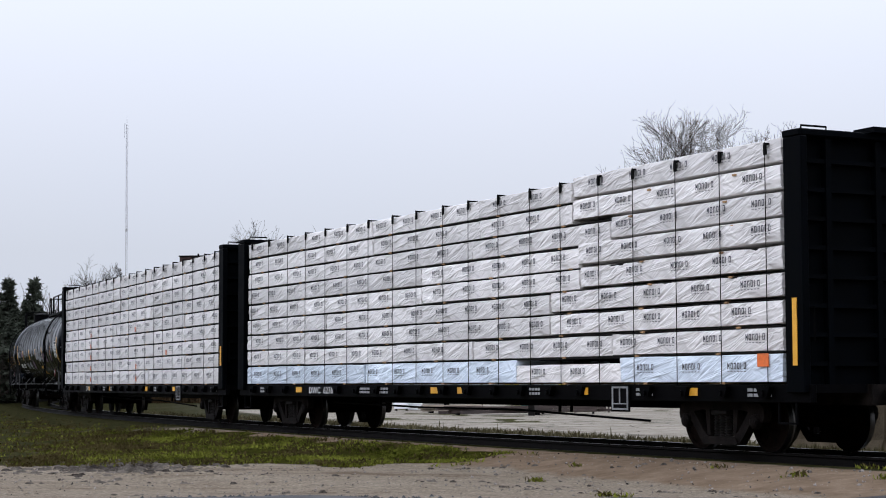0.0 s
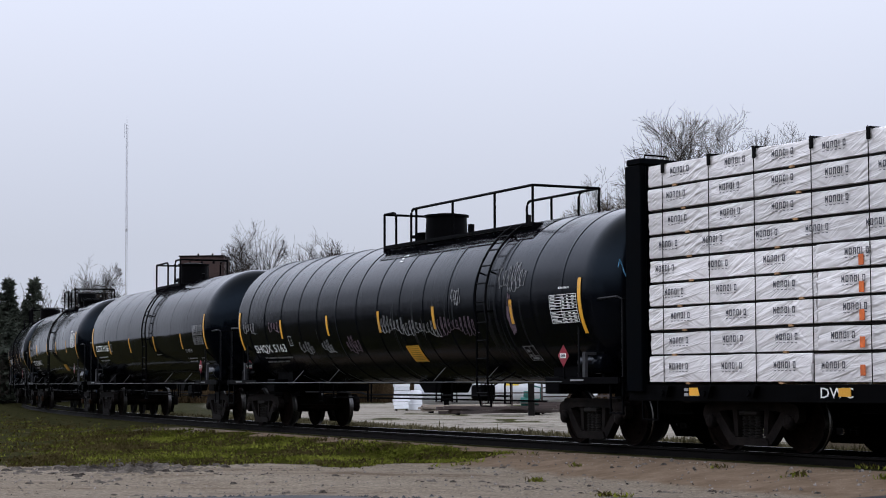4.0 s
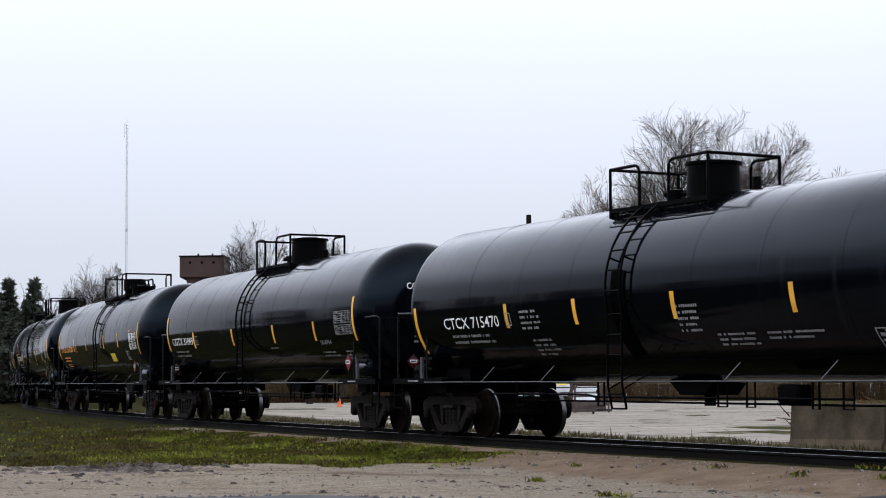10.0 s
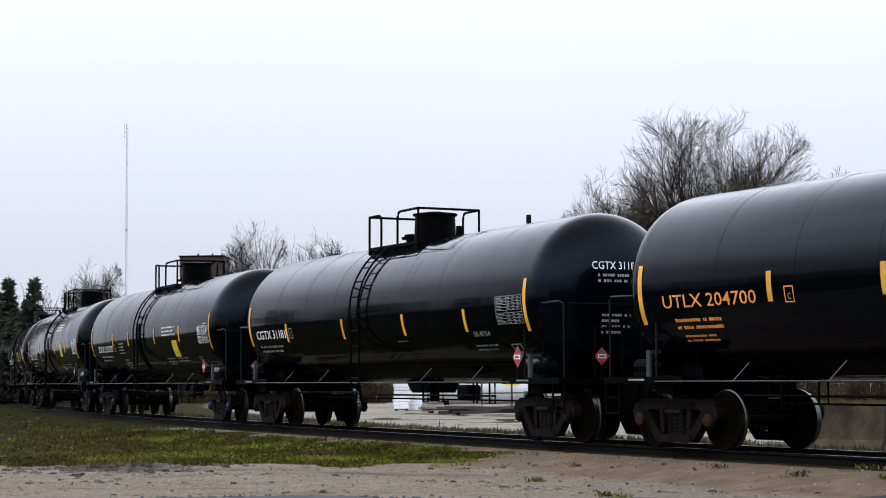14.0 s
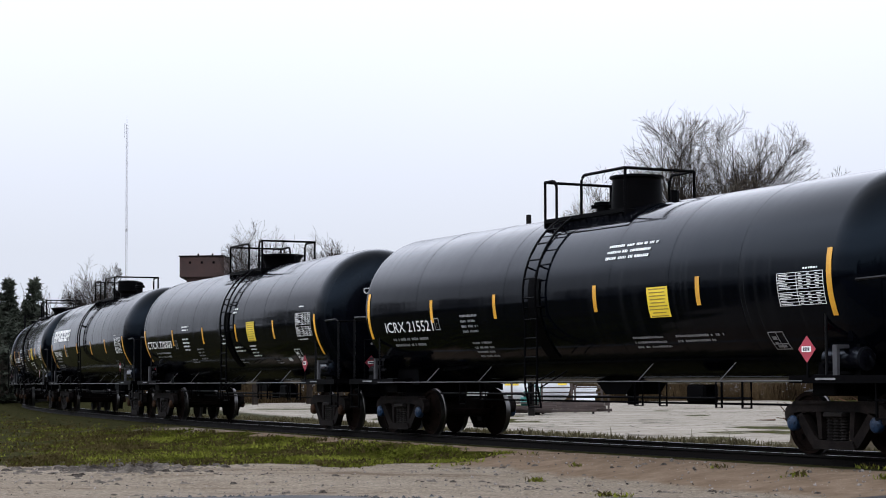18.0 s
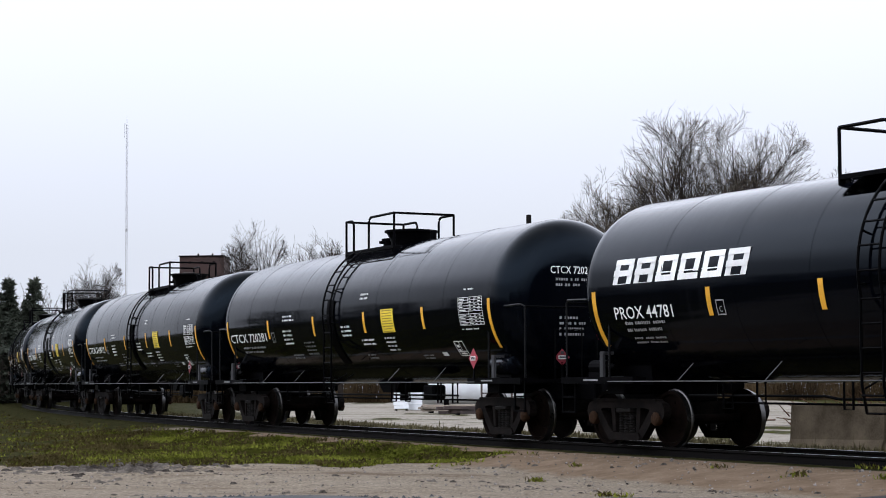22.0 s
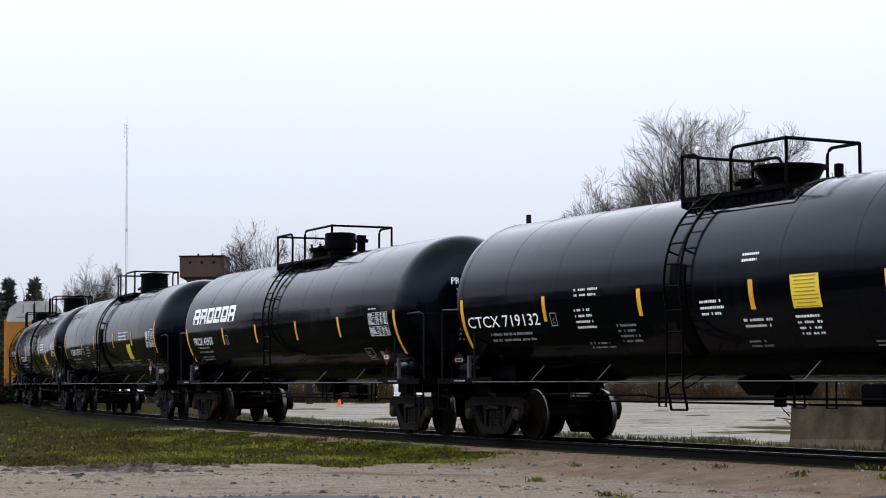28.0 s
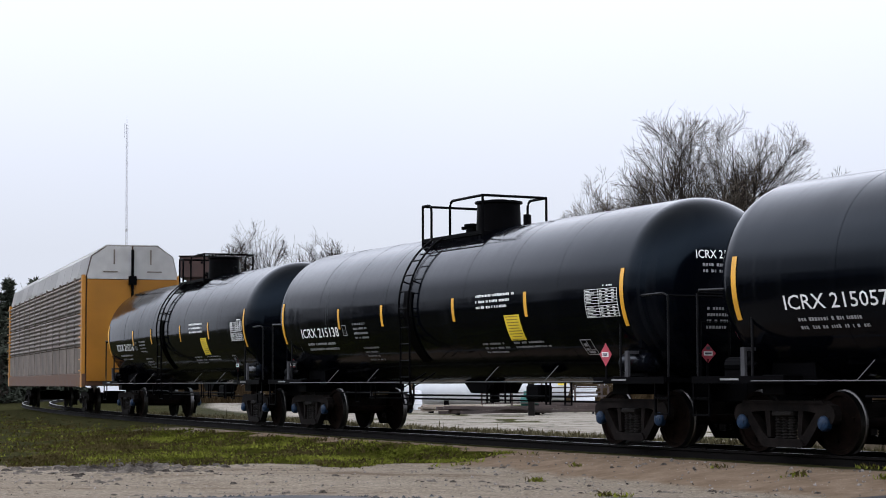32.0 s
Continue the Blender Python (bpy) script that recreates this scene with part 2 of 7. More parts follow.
BARK = material("grey_brown_bark", (0.022, 0.018, 0.015), rough=0.9, vary=0.35, scale=3.0, bump=0.4, spec=0.0)
BARK_BROWN = material("warm_brown_bark", (0.09, 0.055, 0.03), rough=0.9, vary=0.35, scale=3.0, bump=0.4, spec=0.15)
TWIG = material("dark_twigs", (0.028, 0.023, 0.020), rough=0.9, vary=0.3, spec=0.0, island=True)
THICKET = material("brown_thicket_stems", (0.026, 0.017, 0.011), rough=0.9, vary=0.5, scale=0.4, spec=0.0, island=True, base2=(0.075, 0.052, 0.028))
CATKIN = material("pale_catkins", (0.20, 0.17, 0.13), rough=0.9, vary=0.3, spec=0.1, island=True)
NEEDLES = material("dark_pine_needles", (0.024, 0.029, 0.022), rough=0.85, vary=0.45, scale=1.0, spec=0.0, island=True, base2=(0.052, 0.058, 0.045))
GRASS = material("green_grass_blades", (0.042, 0.048, 0.007), rough=0.8, vary=0.45, scale=0.5, spec=0.0, island=True, base2=(0.125, 0.135, 0.022))
DRY_GRASS = material("dry_grass_blades", (0.052, 0.041, 0.017), rough=0.9, vary=0.35, scale=0.6, spec=0.0, island=True)
WEED = material("olive_dry_weeds", (0.058, 0.050, 0.024), rough=0.9, vary=0.4, scale=0.7, spec=0.0, island=True, base2=(0.105, 0.092, 0.052))
STONE = material("loose_stone", (0.035, 0.030, 0.027), rough=0.9, vary=0.6, scale=9.0, spec=0.0, island=True, base2=(0.20, 0.18, 0.165))
ASPHALT = material("old_grey_asphalt", (0.030, 0.031, 0.033), rough=0.85, vary=0.35, scale=1.5, fine=60.0, bump=0.4, spec=0.2, base2=(0.055, 0.056, 0.058))
DIRT = material("dark_dirt", (0.030, 0.025, 0.022), rough=0.95, vary=0.4, scale=2.0, fine=30.0, bump=0.5, spec=0.0, island=True, base2=(0.10, 0.088, 0.076))
CONCRETE = material("stained_tan_concrete", (0.050, 0.039, 0.026), rough=0.9, vary=0.35, scale=1.4, bump=0.2, base2=(0.085, 0.069, 0.049), spec=0.0)
WHITE_METAL = material("white_painted_metal", (0.66, 0.68, 0.70), rough=0.5, vary=0.1, scale=1.0)
TEAL = material("teal_green_paint", (0.02, 0.12, 0.10), rough=0.5, vary=0.2)
RUST_STEEL = material("dark_rusty_steel", (0.045, 0.032, 0.028), rough=0.85, vary=0.45, scale=2.0)
PALE_WOOD = material("weathered_planks", (0.24, 0.20, 0.16), rough=0.9, vary=0.3, scale=2.0, bump=0.2)
REDWOOD = material("reddish_branches", (0.06, 0.030, 0.018), rough=0.9, vary=0.35, spec=0.1)
MAST_GREY = material("grey_mast_steel", (0.42, 0.42, 0.44), rough=0.6, vary=0.15)
BRICK = material("brown_brick", (0.036, 0.019, 0.016), rough=0.9, vary=0.25, scale=1.5, fine=12.0, bump=0.1)


# ---------------------------------------------------------------- shape helpers
def part(name, bm, mat, parent, label="", smooth=False):
    me = bpy.data.meshes.new(name)
    if isinstance(bm, tuple):
        me.from_pydata(bm[0], [], bm[1])
    else:
        bm.normal_update()
        bm.to_mesh(me)
        bm.free()
    for m in (mat if isinstance(mat, (list, tuple)) else [mat]):
        me.materials.append(m)
    if smooth:
        me.polygons.foreach_set("use_smooth", [True] * len(me.polygons))
        me.set_sharp_from_angle(angle=radians(38))
    ob = new(name, me)
    ob.parent = parent
    if label:
        tagged(ob, label)
    return ob


def box(bm, c, size, m=None, bevel=0.0, mat=0):
    x, y, z = (v / 2 for v in size)
    vs = [bm.verts.new(Vector(c) + Vector((sx * x, sy * y, sz * z))) for sx in (-1, 1) for sy in (-1, 1) for sz in (-1, 1)]
    fs = []
    for f in ((0, 1, 3, 2), (4, 6, 7, 5), (0, 4, 5, 1), (2, 3, 7, 6), (0, 2, 6, 4), (1, 5, 7, 3)):
        face = bm.faces.new([vs[i] for i in f])
        face.material_index = mat
        fs.append(face)
    if bevel:
        es = list({e for f in fs for e in f.edges})
        r = bmesh.ops.bevel(bm, geom=es, offset=bevel, segments=1, profile=0.5, affect="EDGES")
        vs = list({v for f in r["faces"] for v in f.verts} | {v for v in vs if v.is_valid})
        for f in r["faces"]:
            f.material_index = mat
    if m is not None:
        for v in vs:
            v.co = m @ v.co
    return vs


def tube(bm, pts, r, seg=6, close=True, mat=0):
    """A pipe through points; r is one radius or one for each point."""
    pts = [Vector(p) for p in pts]
    rs = r if isinstance(r, (list, tuple)) else [r] * len(pts)
    rings = []
    for i, p in enumerate(pts):
        d = (pts[min(i + 1, len(pts) - 1)] - pts[max(i - 1, 0)]).normalized()
        ref = Vector((0, 0, 1)) if abs(d.z) < 0.9 else Vector((1, 0, 0))
        a = d.cross(ref).normalized()
        b = d.cross(a)
        rings.append([bm.verts.new(p + (a * math.cos(2 * math.pi * k / seg) + b * math.sin(2 * math.pi * k / seg)) * rs[i]) for k in range(seg)])
    for q, w in zip(rings, rings[1:]):
        for k in range(seg):
            f = bm.faces.new((q[k], q[(k + 1) % seg], w[(k + 1) % seg], w[k]))
            f.material_index = mat
    if close:
        bm.faces.new(rings[0]).material_index = mat
        bm.faces.new(rings[-1][::-1]).material_index = mat
    return rings


def lathe(bm, profile, axis="x", centre=(0, 0, 0), seg=32, mats=None):
    """Turns (along, radius) pairs round an axis."""
    c = Vector(centre)
    rings = []
    for a, r in profile:
        ring = []
        for k in range(seg):
            w = 2 * math.pi * k / seg
            u, v = math.cos(w) * r, math.sin(w) * r
            p = {"x": (a, u, v), "y": (v, a, u), "z": (u, v, a)}[axis]
            ring.append(bm.verts.new(c + Vector(p)))
        rings.append(ring)
    for i, (q, w) in enumerate(zip(rings, rings[1:])):
        for k in range(seg):
            f = bm.faces.new((q[k], q[(k + 1) % seg], w[(k + 1) % seg], w[k]))
            if mats:
                f.material_index = mats[i]
    f0 = bm.faces.new(rings[0][::-1])
    f1 = bm.faces.new(rings[-1])
    if mats:
        f0.material_index, f1.material_index = mats[0], mats[-1]
    return rings


def prism(bm, outline, y0, y1, mat=0):
    """Extrudes a closed (x, z) outline from y0 to y1."""
    a = [bm.verts.new((x, y0, z)) for x, z in outline]
    b = [bm.verts.new((x, y1, z)) for x, z in outline]
    n = len(outline)
    for k in range(n):
        bm.faces.new((a[k], a[(k + 1) % n], b[(k + 1) % n], b[k])).material_index = mat
    bm.faces.new(a[::-1]).material_index = mat
    bm.faces.new(b).material_index = mat


def beam(bm, p, q, w, h, mat=0):
    """A bar from p to q in an x-z plane, w wide across y, h deep."""
    p, q = Vector(p), Vector(q)
    d = q - p
    m = Matrix.Translation((p + q) / 2) @ d.to_track_quat("X", "Z").to_matrix().to_4x4()
    box(bm, (0, 0, 0), (d.length, w, h), m, mat=mat)


def bm_new():
    return bmesh.new()


TEXTS = {}


def text_polys(body, size):
    """Flat mesh of built-in lettering, left end at 0, on its base line."""
    key = (body, size)
    if key not in TEXTS:
        cu = bpy.data.curves.new("lettering", "FONT")
        cu.body, cu.size, cu.resolution_u, cu.offset = body, size, 2, 0.004 * size
        ob = bpy.data.objects.new("lettering", cu)
        scene.collection.objects.link(ob)
        me = bpy.data.meshes.new_from_object(ob)
        TEXTS[key] = ([v.co.copy() for v in me.vertices], [tuple(p.vertices) for p in me.polygons])
        bpy.data.objects.remove(ob)
        bpy.data.meshes.remove(me)
        bpy.data.curves.remove(cu)
    return TEXTS[key]


# ---------------------------------------------------------------- ground and track
def near(a, b, x):
    t = max(0.0, min(1.0, (x - a) / (b - a)))
    return t * t * (3 - 2 * t)


TRACK_SAMPLES = [(s, track_point(s)) for s in range(-300, 121, 2)]
TRACK_XY = np.array([(p.x, p.y) for _, p in TRACK_SAMPLES])


def side_of_track(x, y):
    """Distance along the track, and distance to its far side (+) or near side (-)."""
    k = int(np.argmin((TRACK_XY[:, 0] - x) ** 2 + (TRACK_XY[:, 1] - y) ** 2))
    k = max(1, min(len(TRACK_XY) - 2, k))
    d = TRACK_XY[k + 1] - TRACK_XY[k - 1]
    d = d / np.linalg.norm(d)
    rx, ry = x - TRACK_XY[k][0], y - TRACK_XY[k][1]
    return TRACK_SAMPLES[k][0] + d[0] * rx + d[1] * ry, d[0] * ry - d[1] * rx


def ground_z(x, y, s=None, side=None):
    if s is None:
        s, side = side_of_track(x, y)
    a = abs(side)
    bed = -0.36 + 0.21 * (1 - near(1.6, 3.6, a)) if a < 60 else -0.36
    if side > 0:
        bed -= 0.12 * near(3, 6, side) * (1 - near(20, 60, side))
    bumps = 0.045 * noise.noise((x * 0.35, y * 0.35, 1.0)) + 0.02 * noise.noise((x * 1.7, y * 1.7, 4.0))
    return rail_z(x, y) + bed + bumps * near(1.3, 2.4, a)


def ground_mix(x, y, s, side):
    """Grass, sand and wet paving shares of the ground."""
    n1 = noise.noise((x * 0.22, y * 0.22, 7.0))
    n2 = noise.noise((x * 0.9, y * 0.9, 2.0))
    grass = sand = paving = 0.0
    if side < 0:
        edge = 30.9 + 2.6 * n1 + 1.6 * n2 + 0.45 * max(0.0, -3.5 - x)
        grass = near(edge - 0.5, edge + 1.0, y) * near(1.3, 2.4, -side + 0.8 * n2) * (1 - near(-26.0, -21.5, s + 2.2 * n2))
        grass *= 1.25 + 0.4 * n1
        sand = (1 - near(2.2, 4.6, -side + 1.2 * n1))
        sand *= 1 - near(32, 55, -s)
        grass = max(grass, near(0.0, 3.0, -6.5 - x) * near(30.5, 33.0, y + 2.0 * n2) * near(1.3, 2.4, -side))
    else:
        grass = (1 - near(7.0, 9.0, side + 1.2 * n1)) * near(1.7, 2.6, side)
        paving = near(7.0, 9.0, side + 1.2 * n1)
        far_edge = 52 + 8 * n1
        grass = max(grass, near(far_edge, far_edge + 6, side), 0.9 * near(0.25, 0.5, n1) * near(18, 24, side), 0.62 * near(0.16, 0.34, n1 + 0.35 * n2) * near(9, 12, side))
    # dark floor added on the near side beyond the grass, darkening the tanks' reflections
    dark_cover = near(0.15, 0.27, -x / max(y, 1.0) + 0.04 * n2) * near(1.1, 1.9, -side) * near(26, 34, y - 0.9 * x - 8) if side < 0 else 0.9 * near(58, 76, -s) * (1 - near(8, 14, side))
    # the same dark colour over the far-off near shoulder of the track
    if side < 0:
        dark_cover = max(dark_cover, 0.95 * near(36, 54, -s) * (1 - near(2.4, 3.6, -side)))
    # and along the strip between the rails, under the train
    dark_cover = max(dark_cover, 0.85 * (1 - near(1.1, 1.5, abs(side))))
    return max(0.0, min(1.0, grass * (1 - dark_cover))), sand * (1 - dark_cover), paving, dark_cover


def ground_axis(lo, hi, fine_lo, fine_hi, step):
    out, v, g = [], fine_lo, step
    while v > lo:
        g *= 1.35
        v -= g
        out.append(max(v, lo))
    out = out[::-1]
    v = fine_lo
    while v < fine_hi:
        out.append(v)
        v += step
    g = step
    while v < hi:
        out.append(v)
        g *= 1.35
        v += g
    out.append(hi)
    return out


def make_ground():
    xs, ys = ground_axis(-2500, 2500, -20, 18, 0.3), ground_axis(-1500, 3500, 18, 70, 0.3)
    verts, masks = [], []
    for y in ys:
        for x in xs:
            s, side = side_of_track(x, y)
            verts.append((x, y, ground_z(x, y, s, side)))
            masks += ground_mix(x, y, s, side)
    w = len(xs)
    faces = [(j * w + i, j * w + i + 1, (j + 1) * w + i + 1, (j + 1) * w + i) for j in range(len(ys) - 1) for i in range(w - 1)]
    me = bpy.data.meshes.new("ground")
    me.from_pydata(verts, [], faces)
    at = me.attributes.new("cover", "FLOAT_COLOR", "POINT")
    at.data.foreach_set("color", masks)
    me.polygons.foreach_set("use_smooth", [True] * len(faces))
    m = bpy.data.materials.new("gravel_grass_ground")
    m.use_nodes = True
    n, l = m.node_tree.nodes, m.node_tree.links
    b = n["Principled BSDF"]
    geo = n.new("ShaderNodeNewGeometry")
    cover = n.new("ShaderNodeAttribute")
    cover.attribute_name = "cover"
    sep = n.new("ShaderNodeSeparateColor")
    l.new(cover.outputs["Color"], sep.inputs[0])

    def noise_of(scale, detail=6.0, rough=0.6, stretch=None):
        t = n.new("ShaderNodeTexNoise")
        t.inputs["Scale"].default_value, t.inputs["Detail"].default_value, t.inputs["Roughness"].default_value = scale, detail, rough
        if stretch:
            mp = n.new("ShaderNodeMapping")
            mp.inputs["Scale"].default_value = stretch
            l.new(geo.outputs["Position"], mp.inputs[0])
            l.new(mp.outputs[0], t.inputs["Vector"])
        else:
            l.new(geo.outputs["Position"], t.inputs["Vector"])
        return t.outputs["Fac"]

    def ramp(fac, stops):
        r = n.new("ShaderNodeValToRGB")
        while len(r.color_ramp.elements) < len(stops):
            r.color_ramp.elements.new(0.5)
        for e, (p, c) in zip(r.color_ramp.elements, stops):
            e.position, e.color = p, (*c, 1)
        l.new(fac, r.inputs[0])
        return r.outputs[0]

    def mix(fac, a, c):
        x = n.new("ShaderNodeMix")
        x.data_type = "RGBA"
        l.new(fac, x.inputs[0])
        l.new(a, x.inputs[6])
        l.new(c, x.inputs[7])
        return x.outputs[2]

    def edge(mask, amount=0.55):
        k = n.new("ShaderNodeMath")
        k.operation = "MULTIPLY_ADD"
        k.inputs[1].default_value = amount
        l.new(noise_of(2.6, 8.0, 0.7), k.inputs[0])
        l.new(mask, k.inputs[2])
        r = n.new("ShaderNodeMapRange")
        r.interpolation_type = "SMOOTHSTEP"
        r.inputs["From Min"].default_value, r.inputs["From Max"].default_value = 0.5 + amount * 0.28, 0.5 + amount * 0.72
        l.new(k.outputs[0], r.inputs[0])
        return r.outputs[0]

    stones = n.new("ShaderNodeTexVoronoi")
    stones.inputs["Scale"].default_value = 30.0
    l.new(geo.outputs["Position"], stones.inputs["Vector"])
    gravel = ramp(noise_of(2.2, 10.0, 0.75), [(0.280, (0.095, 0.078, 0.058)), (0.420, (0.159, 0.134, 0.105)), (0.560, (0.208, 0.178, 0.143)), (0.740, (0.278, 0.242, 0.196))])
    pebble = ramp(stones.outputs["Color"], [(0.080, (0.042, 0.034, 0.026)), (0.250, (0.143, 0.119, 0.093)), (0.700, (0.207, 0.176, 0.141)), (0.920, (0.329, 0.292, 0.241))])
    half = n.new("ShaderNodeValue")
    half.outputs[0].default_value = 0.55
    gravel = mix(half.outputs[0], gravel, pebble)
    patches = ramp(noise_of(0.7, 8.0, 0.72, (0.55, 1.2, 1)), [(0.33, (0.50, 0.44, 0.39)), (0.43, (0.88, 0.85, 0.81)), (0.62, (1.0, 0.99, 0.98))])
    shade = n.new("ShaderNodeMix")
    shade.data_type, shade.blend_type = "RGBA", "MULTIPLY"
    shade.inputs[0].default_value = 0.85
    l.new(gravel, shade.inputs[6])
    l.new(patches, shade.inputs[7])
    gravel = shade.outputs[2]
    sand = ramp(noise_of(1.9, 10.0, 0.74), [(0.270, (0.053, 0.037, 0.025)), (0.380, (0.119, 0.086, 0.059)), (0.560, (0.159, 0.117, 0.083)), (0.760, (0.217, 0.166, 0.122))])
    grass = ramp(noise_of(1.3, 9.0, 0.75), [(0.30, (0.016, 0.012, 0.006)), (0.42, (0.018, 0.017, 0.005)), (0.52, (0.027, 0.029, 0.005)), (0.60, (0.040, 0.040, 0.008)), (0.72, (0.064, 0.051, 0.026))])
    slab = ramp(noise_of(0.6, 10.0, 0.74, (0.30, 1.7, 1)), [(0.360, (0.053, 0.047, 0.037)), (0.430, (0.175, 0.156, 0.129)), (0.550, (0.249, 0.225, 0.189)), (0.700, (0.329, 0.297, 0.254))])
    cells = n.new("ShaderNodeTexVoronoi")
    cells.feature = "DISTANCE_TO_EDGE"
    cells.inputs["Scale"].default_value = 0.55
    l.new(geo.outputs["Position"], cells.inputs["Vector"])
    crack = ramp(cells.outputs["Distance"], [(0.0, (0.35, 0.34, 0.32)), (0.035, (1, 1, 1))])
    worn = n.new("ShaderNodeMix")
    worn.data_type, worn.blend_type = "RGBA", "MULTIPLY"
    worn.inputs[0].default_value = 0.8
    l.new(slab, worn.inputs[6])
    l.new(crack, worn.inputs[7])
    paving = worn.outputs[2]
    col = mix(edge(sep.outputs[1]), gravel, sand)
    col = mix(edge(sep.outputs[2]), col, paving)
    col = mix(edge(sep.outputs[0]), col, grass)
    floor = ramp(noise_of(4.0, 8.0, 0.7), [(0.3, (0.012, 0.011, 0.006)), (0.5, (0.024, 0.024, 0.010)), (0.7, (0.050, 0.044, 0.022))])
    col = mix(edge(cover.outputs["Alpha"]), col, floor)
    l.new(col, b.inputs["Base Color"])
    wet = n.new("ShaderNodeMapRange")
    wet.inputs["To Min"].default_value, wet.inputs["To Max"].default_value = 0.9, 0.8
    l.new(sep.outputs[2], wet.inputs[0])
    l.new(wet.outputs[0], b.inputs["Roughness"])
    gloss = n.new("ShaderNodeMapRange")
    gloss.inputs["To Min"].default_value, gloss.inputs["To Max"].default_value = 0.0, 0.01
    l.new(sep.outputs[2], gloss.inputs[0])
    l.new(gloss.outputs[0], b.inputs["Specular IOR Level"])
    bp = n.new("ShaderNodeBump")
    bp.inputs["Strength"].default_value, bp.inputs["Distance"].default_value = 0.7, 0.05
    l.new(noise_of(9.0, 8.0, 0.75), bp.inputs["Height"])
    l.new(bp.outputs[0], b.inputs["Normal"])
    me.materials.append(m)
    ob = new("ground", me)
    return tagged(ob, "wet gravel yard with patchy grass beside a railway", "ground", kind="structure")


ground = make_ground()

track = tagged(new("railway_track"), "single railway track of rusty rails on buried dark sleepers", "railway track", kind="structure")


def make_rail(side):
    profile = [(-0.036, 0.0), (-0.036, -0.035), (-0.010, -0.05), (-0.010, -0.145), (-0.07, -0.16), (-0.07, -0.172), (0.07, -0.172), (0.07, -0.16), (0.010, -0.145), (0.010, -0.05), (0.036, -0.035), (0.036, 0.0)]
    ss = list(range(-470, -120, 10)) + [-120 + 2 * i for i in range(71)] + list(range(30, 371, 10))
    verts, faces = [], []
    for s in ss:
        for o, z in profile:
            verts.append(track_point(s, side + o, z))
    n = len(profile)
    for j in range(len(ss) - 1):
        for k in range(n):
            faces.append((j * n + k, j * n + (k + 1) % n, (j + 1) * n + (k + 1) % n, (j + 1) * n + k))
    ob = part("rail", (verts, faces), [RAIL_STEEL, RAIL_TOP], track, "rusty steel rail with polished head")
    for i, p in enumerate(ob.data.polygons):
        if i % n == n - 1:
            p.material_index = 1
    return ob


make_rail(-0.754)
make_rail(0.754)


# ---------------------------------------------------------------- sleepers
def make_sleepers():
    bm = bm_new()
    box(bm, (0, 0, -0.235), (0.22, 2.5, 0.12), bevel=0.012)
    me = bpy.data.meshes.new("sleeper")
    bm.to_mesh(me)
    bm.free()
    me.materials.append(TIMBER)
    bm = bm_new()
    for side in (-0.754, 0.754):
        box(bm, (0, side, -0.172), (0.19, 0.34, 0.012))
        for d in (-0.09, 0.09):
            box(bm, (0.05, side + d, -0.155), (0.025, 0.03, 0.03))
    plates = bpy.data.meshes.new("tie_plate")
    bm.to_mesh(plates)
    bm.free()
    plates.materials.append(RAIL_STEEL)
    for i in range(150):
        s = -62 + 0.5 * i
        m = car_pose(s, 0.5) @ pose(0.02 * ((i * 7) % 5 - 2), 0.015 * ((i * 3) % 7 - 3), -0.004 * (i % 3), 0, 0, ((i * 11) % 5 - 2) * 0.5)
        o = new("sleeper", me)
        o.parent = track
        o.matrix_basis = m
        p = new("tie_plate", plates)
        p.parent = o


make_sleepers()


# ---------------------------------------------------------------- plants
def prism_mesh(segs, sides=4):
    """Tapered twigs from (start, end, radius, radius)."""
    verts, faces = [], []
    for p, q, r0, r1 in segs:
        d = (q - p)
        if d.length < 1e-5:
            continue
        d.normalize()
        a = d.cross(Vector((0.3, 0.9, 0.1))).normalized()
        b = d.cross(a)
        k = len(verts)
        for c, r in ((p, r0), (q, r1)):
            for j in range(sides):
                w = 2 * math.pi * j / sides
                verts.append(c + (a * math.cos(w) + b * math.sin(w)) * r)
        for j in range(sides):
            faces.append((k + j, k + (j + 1) % sides, k + sides + (j + 1) % sides, k + sides + j))
    return verts, faces


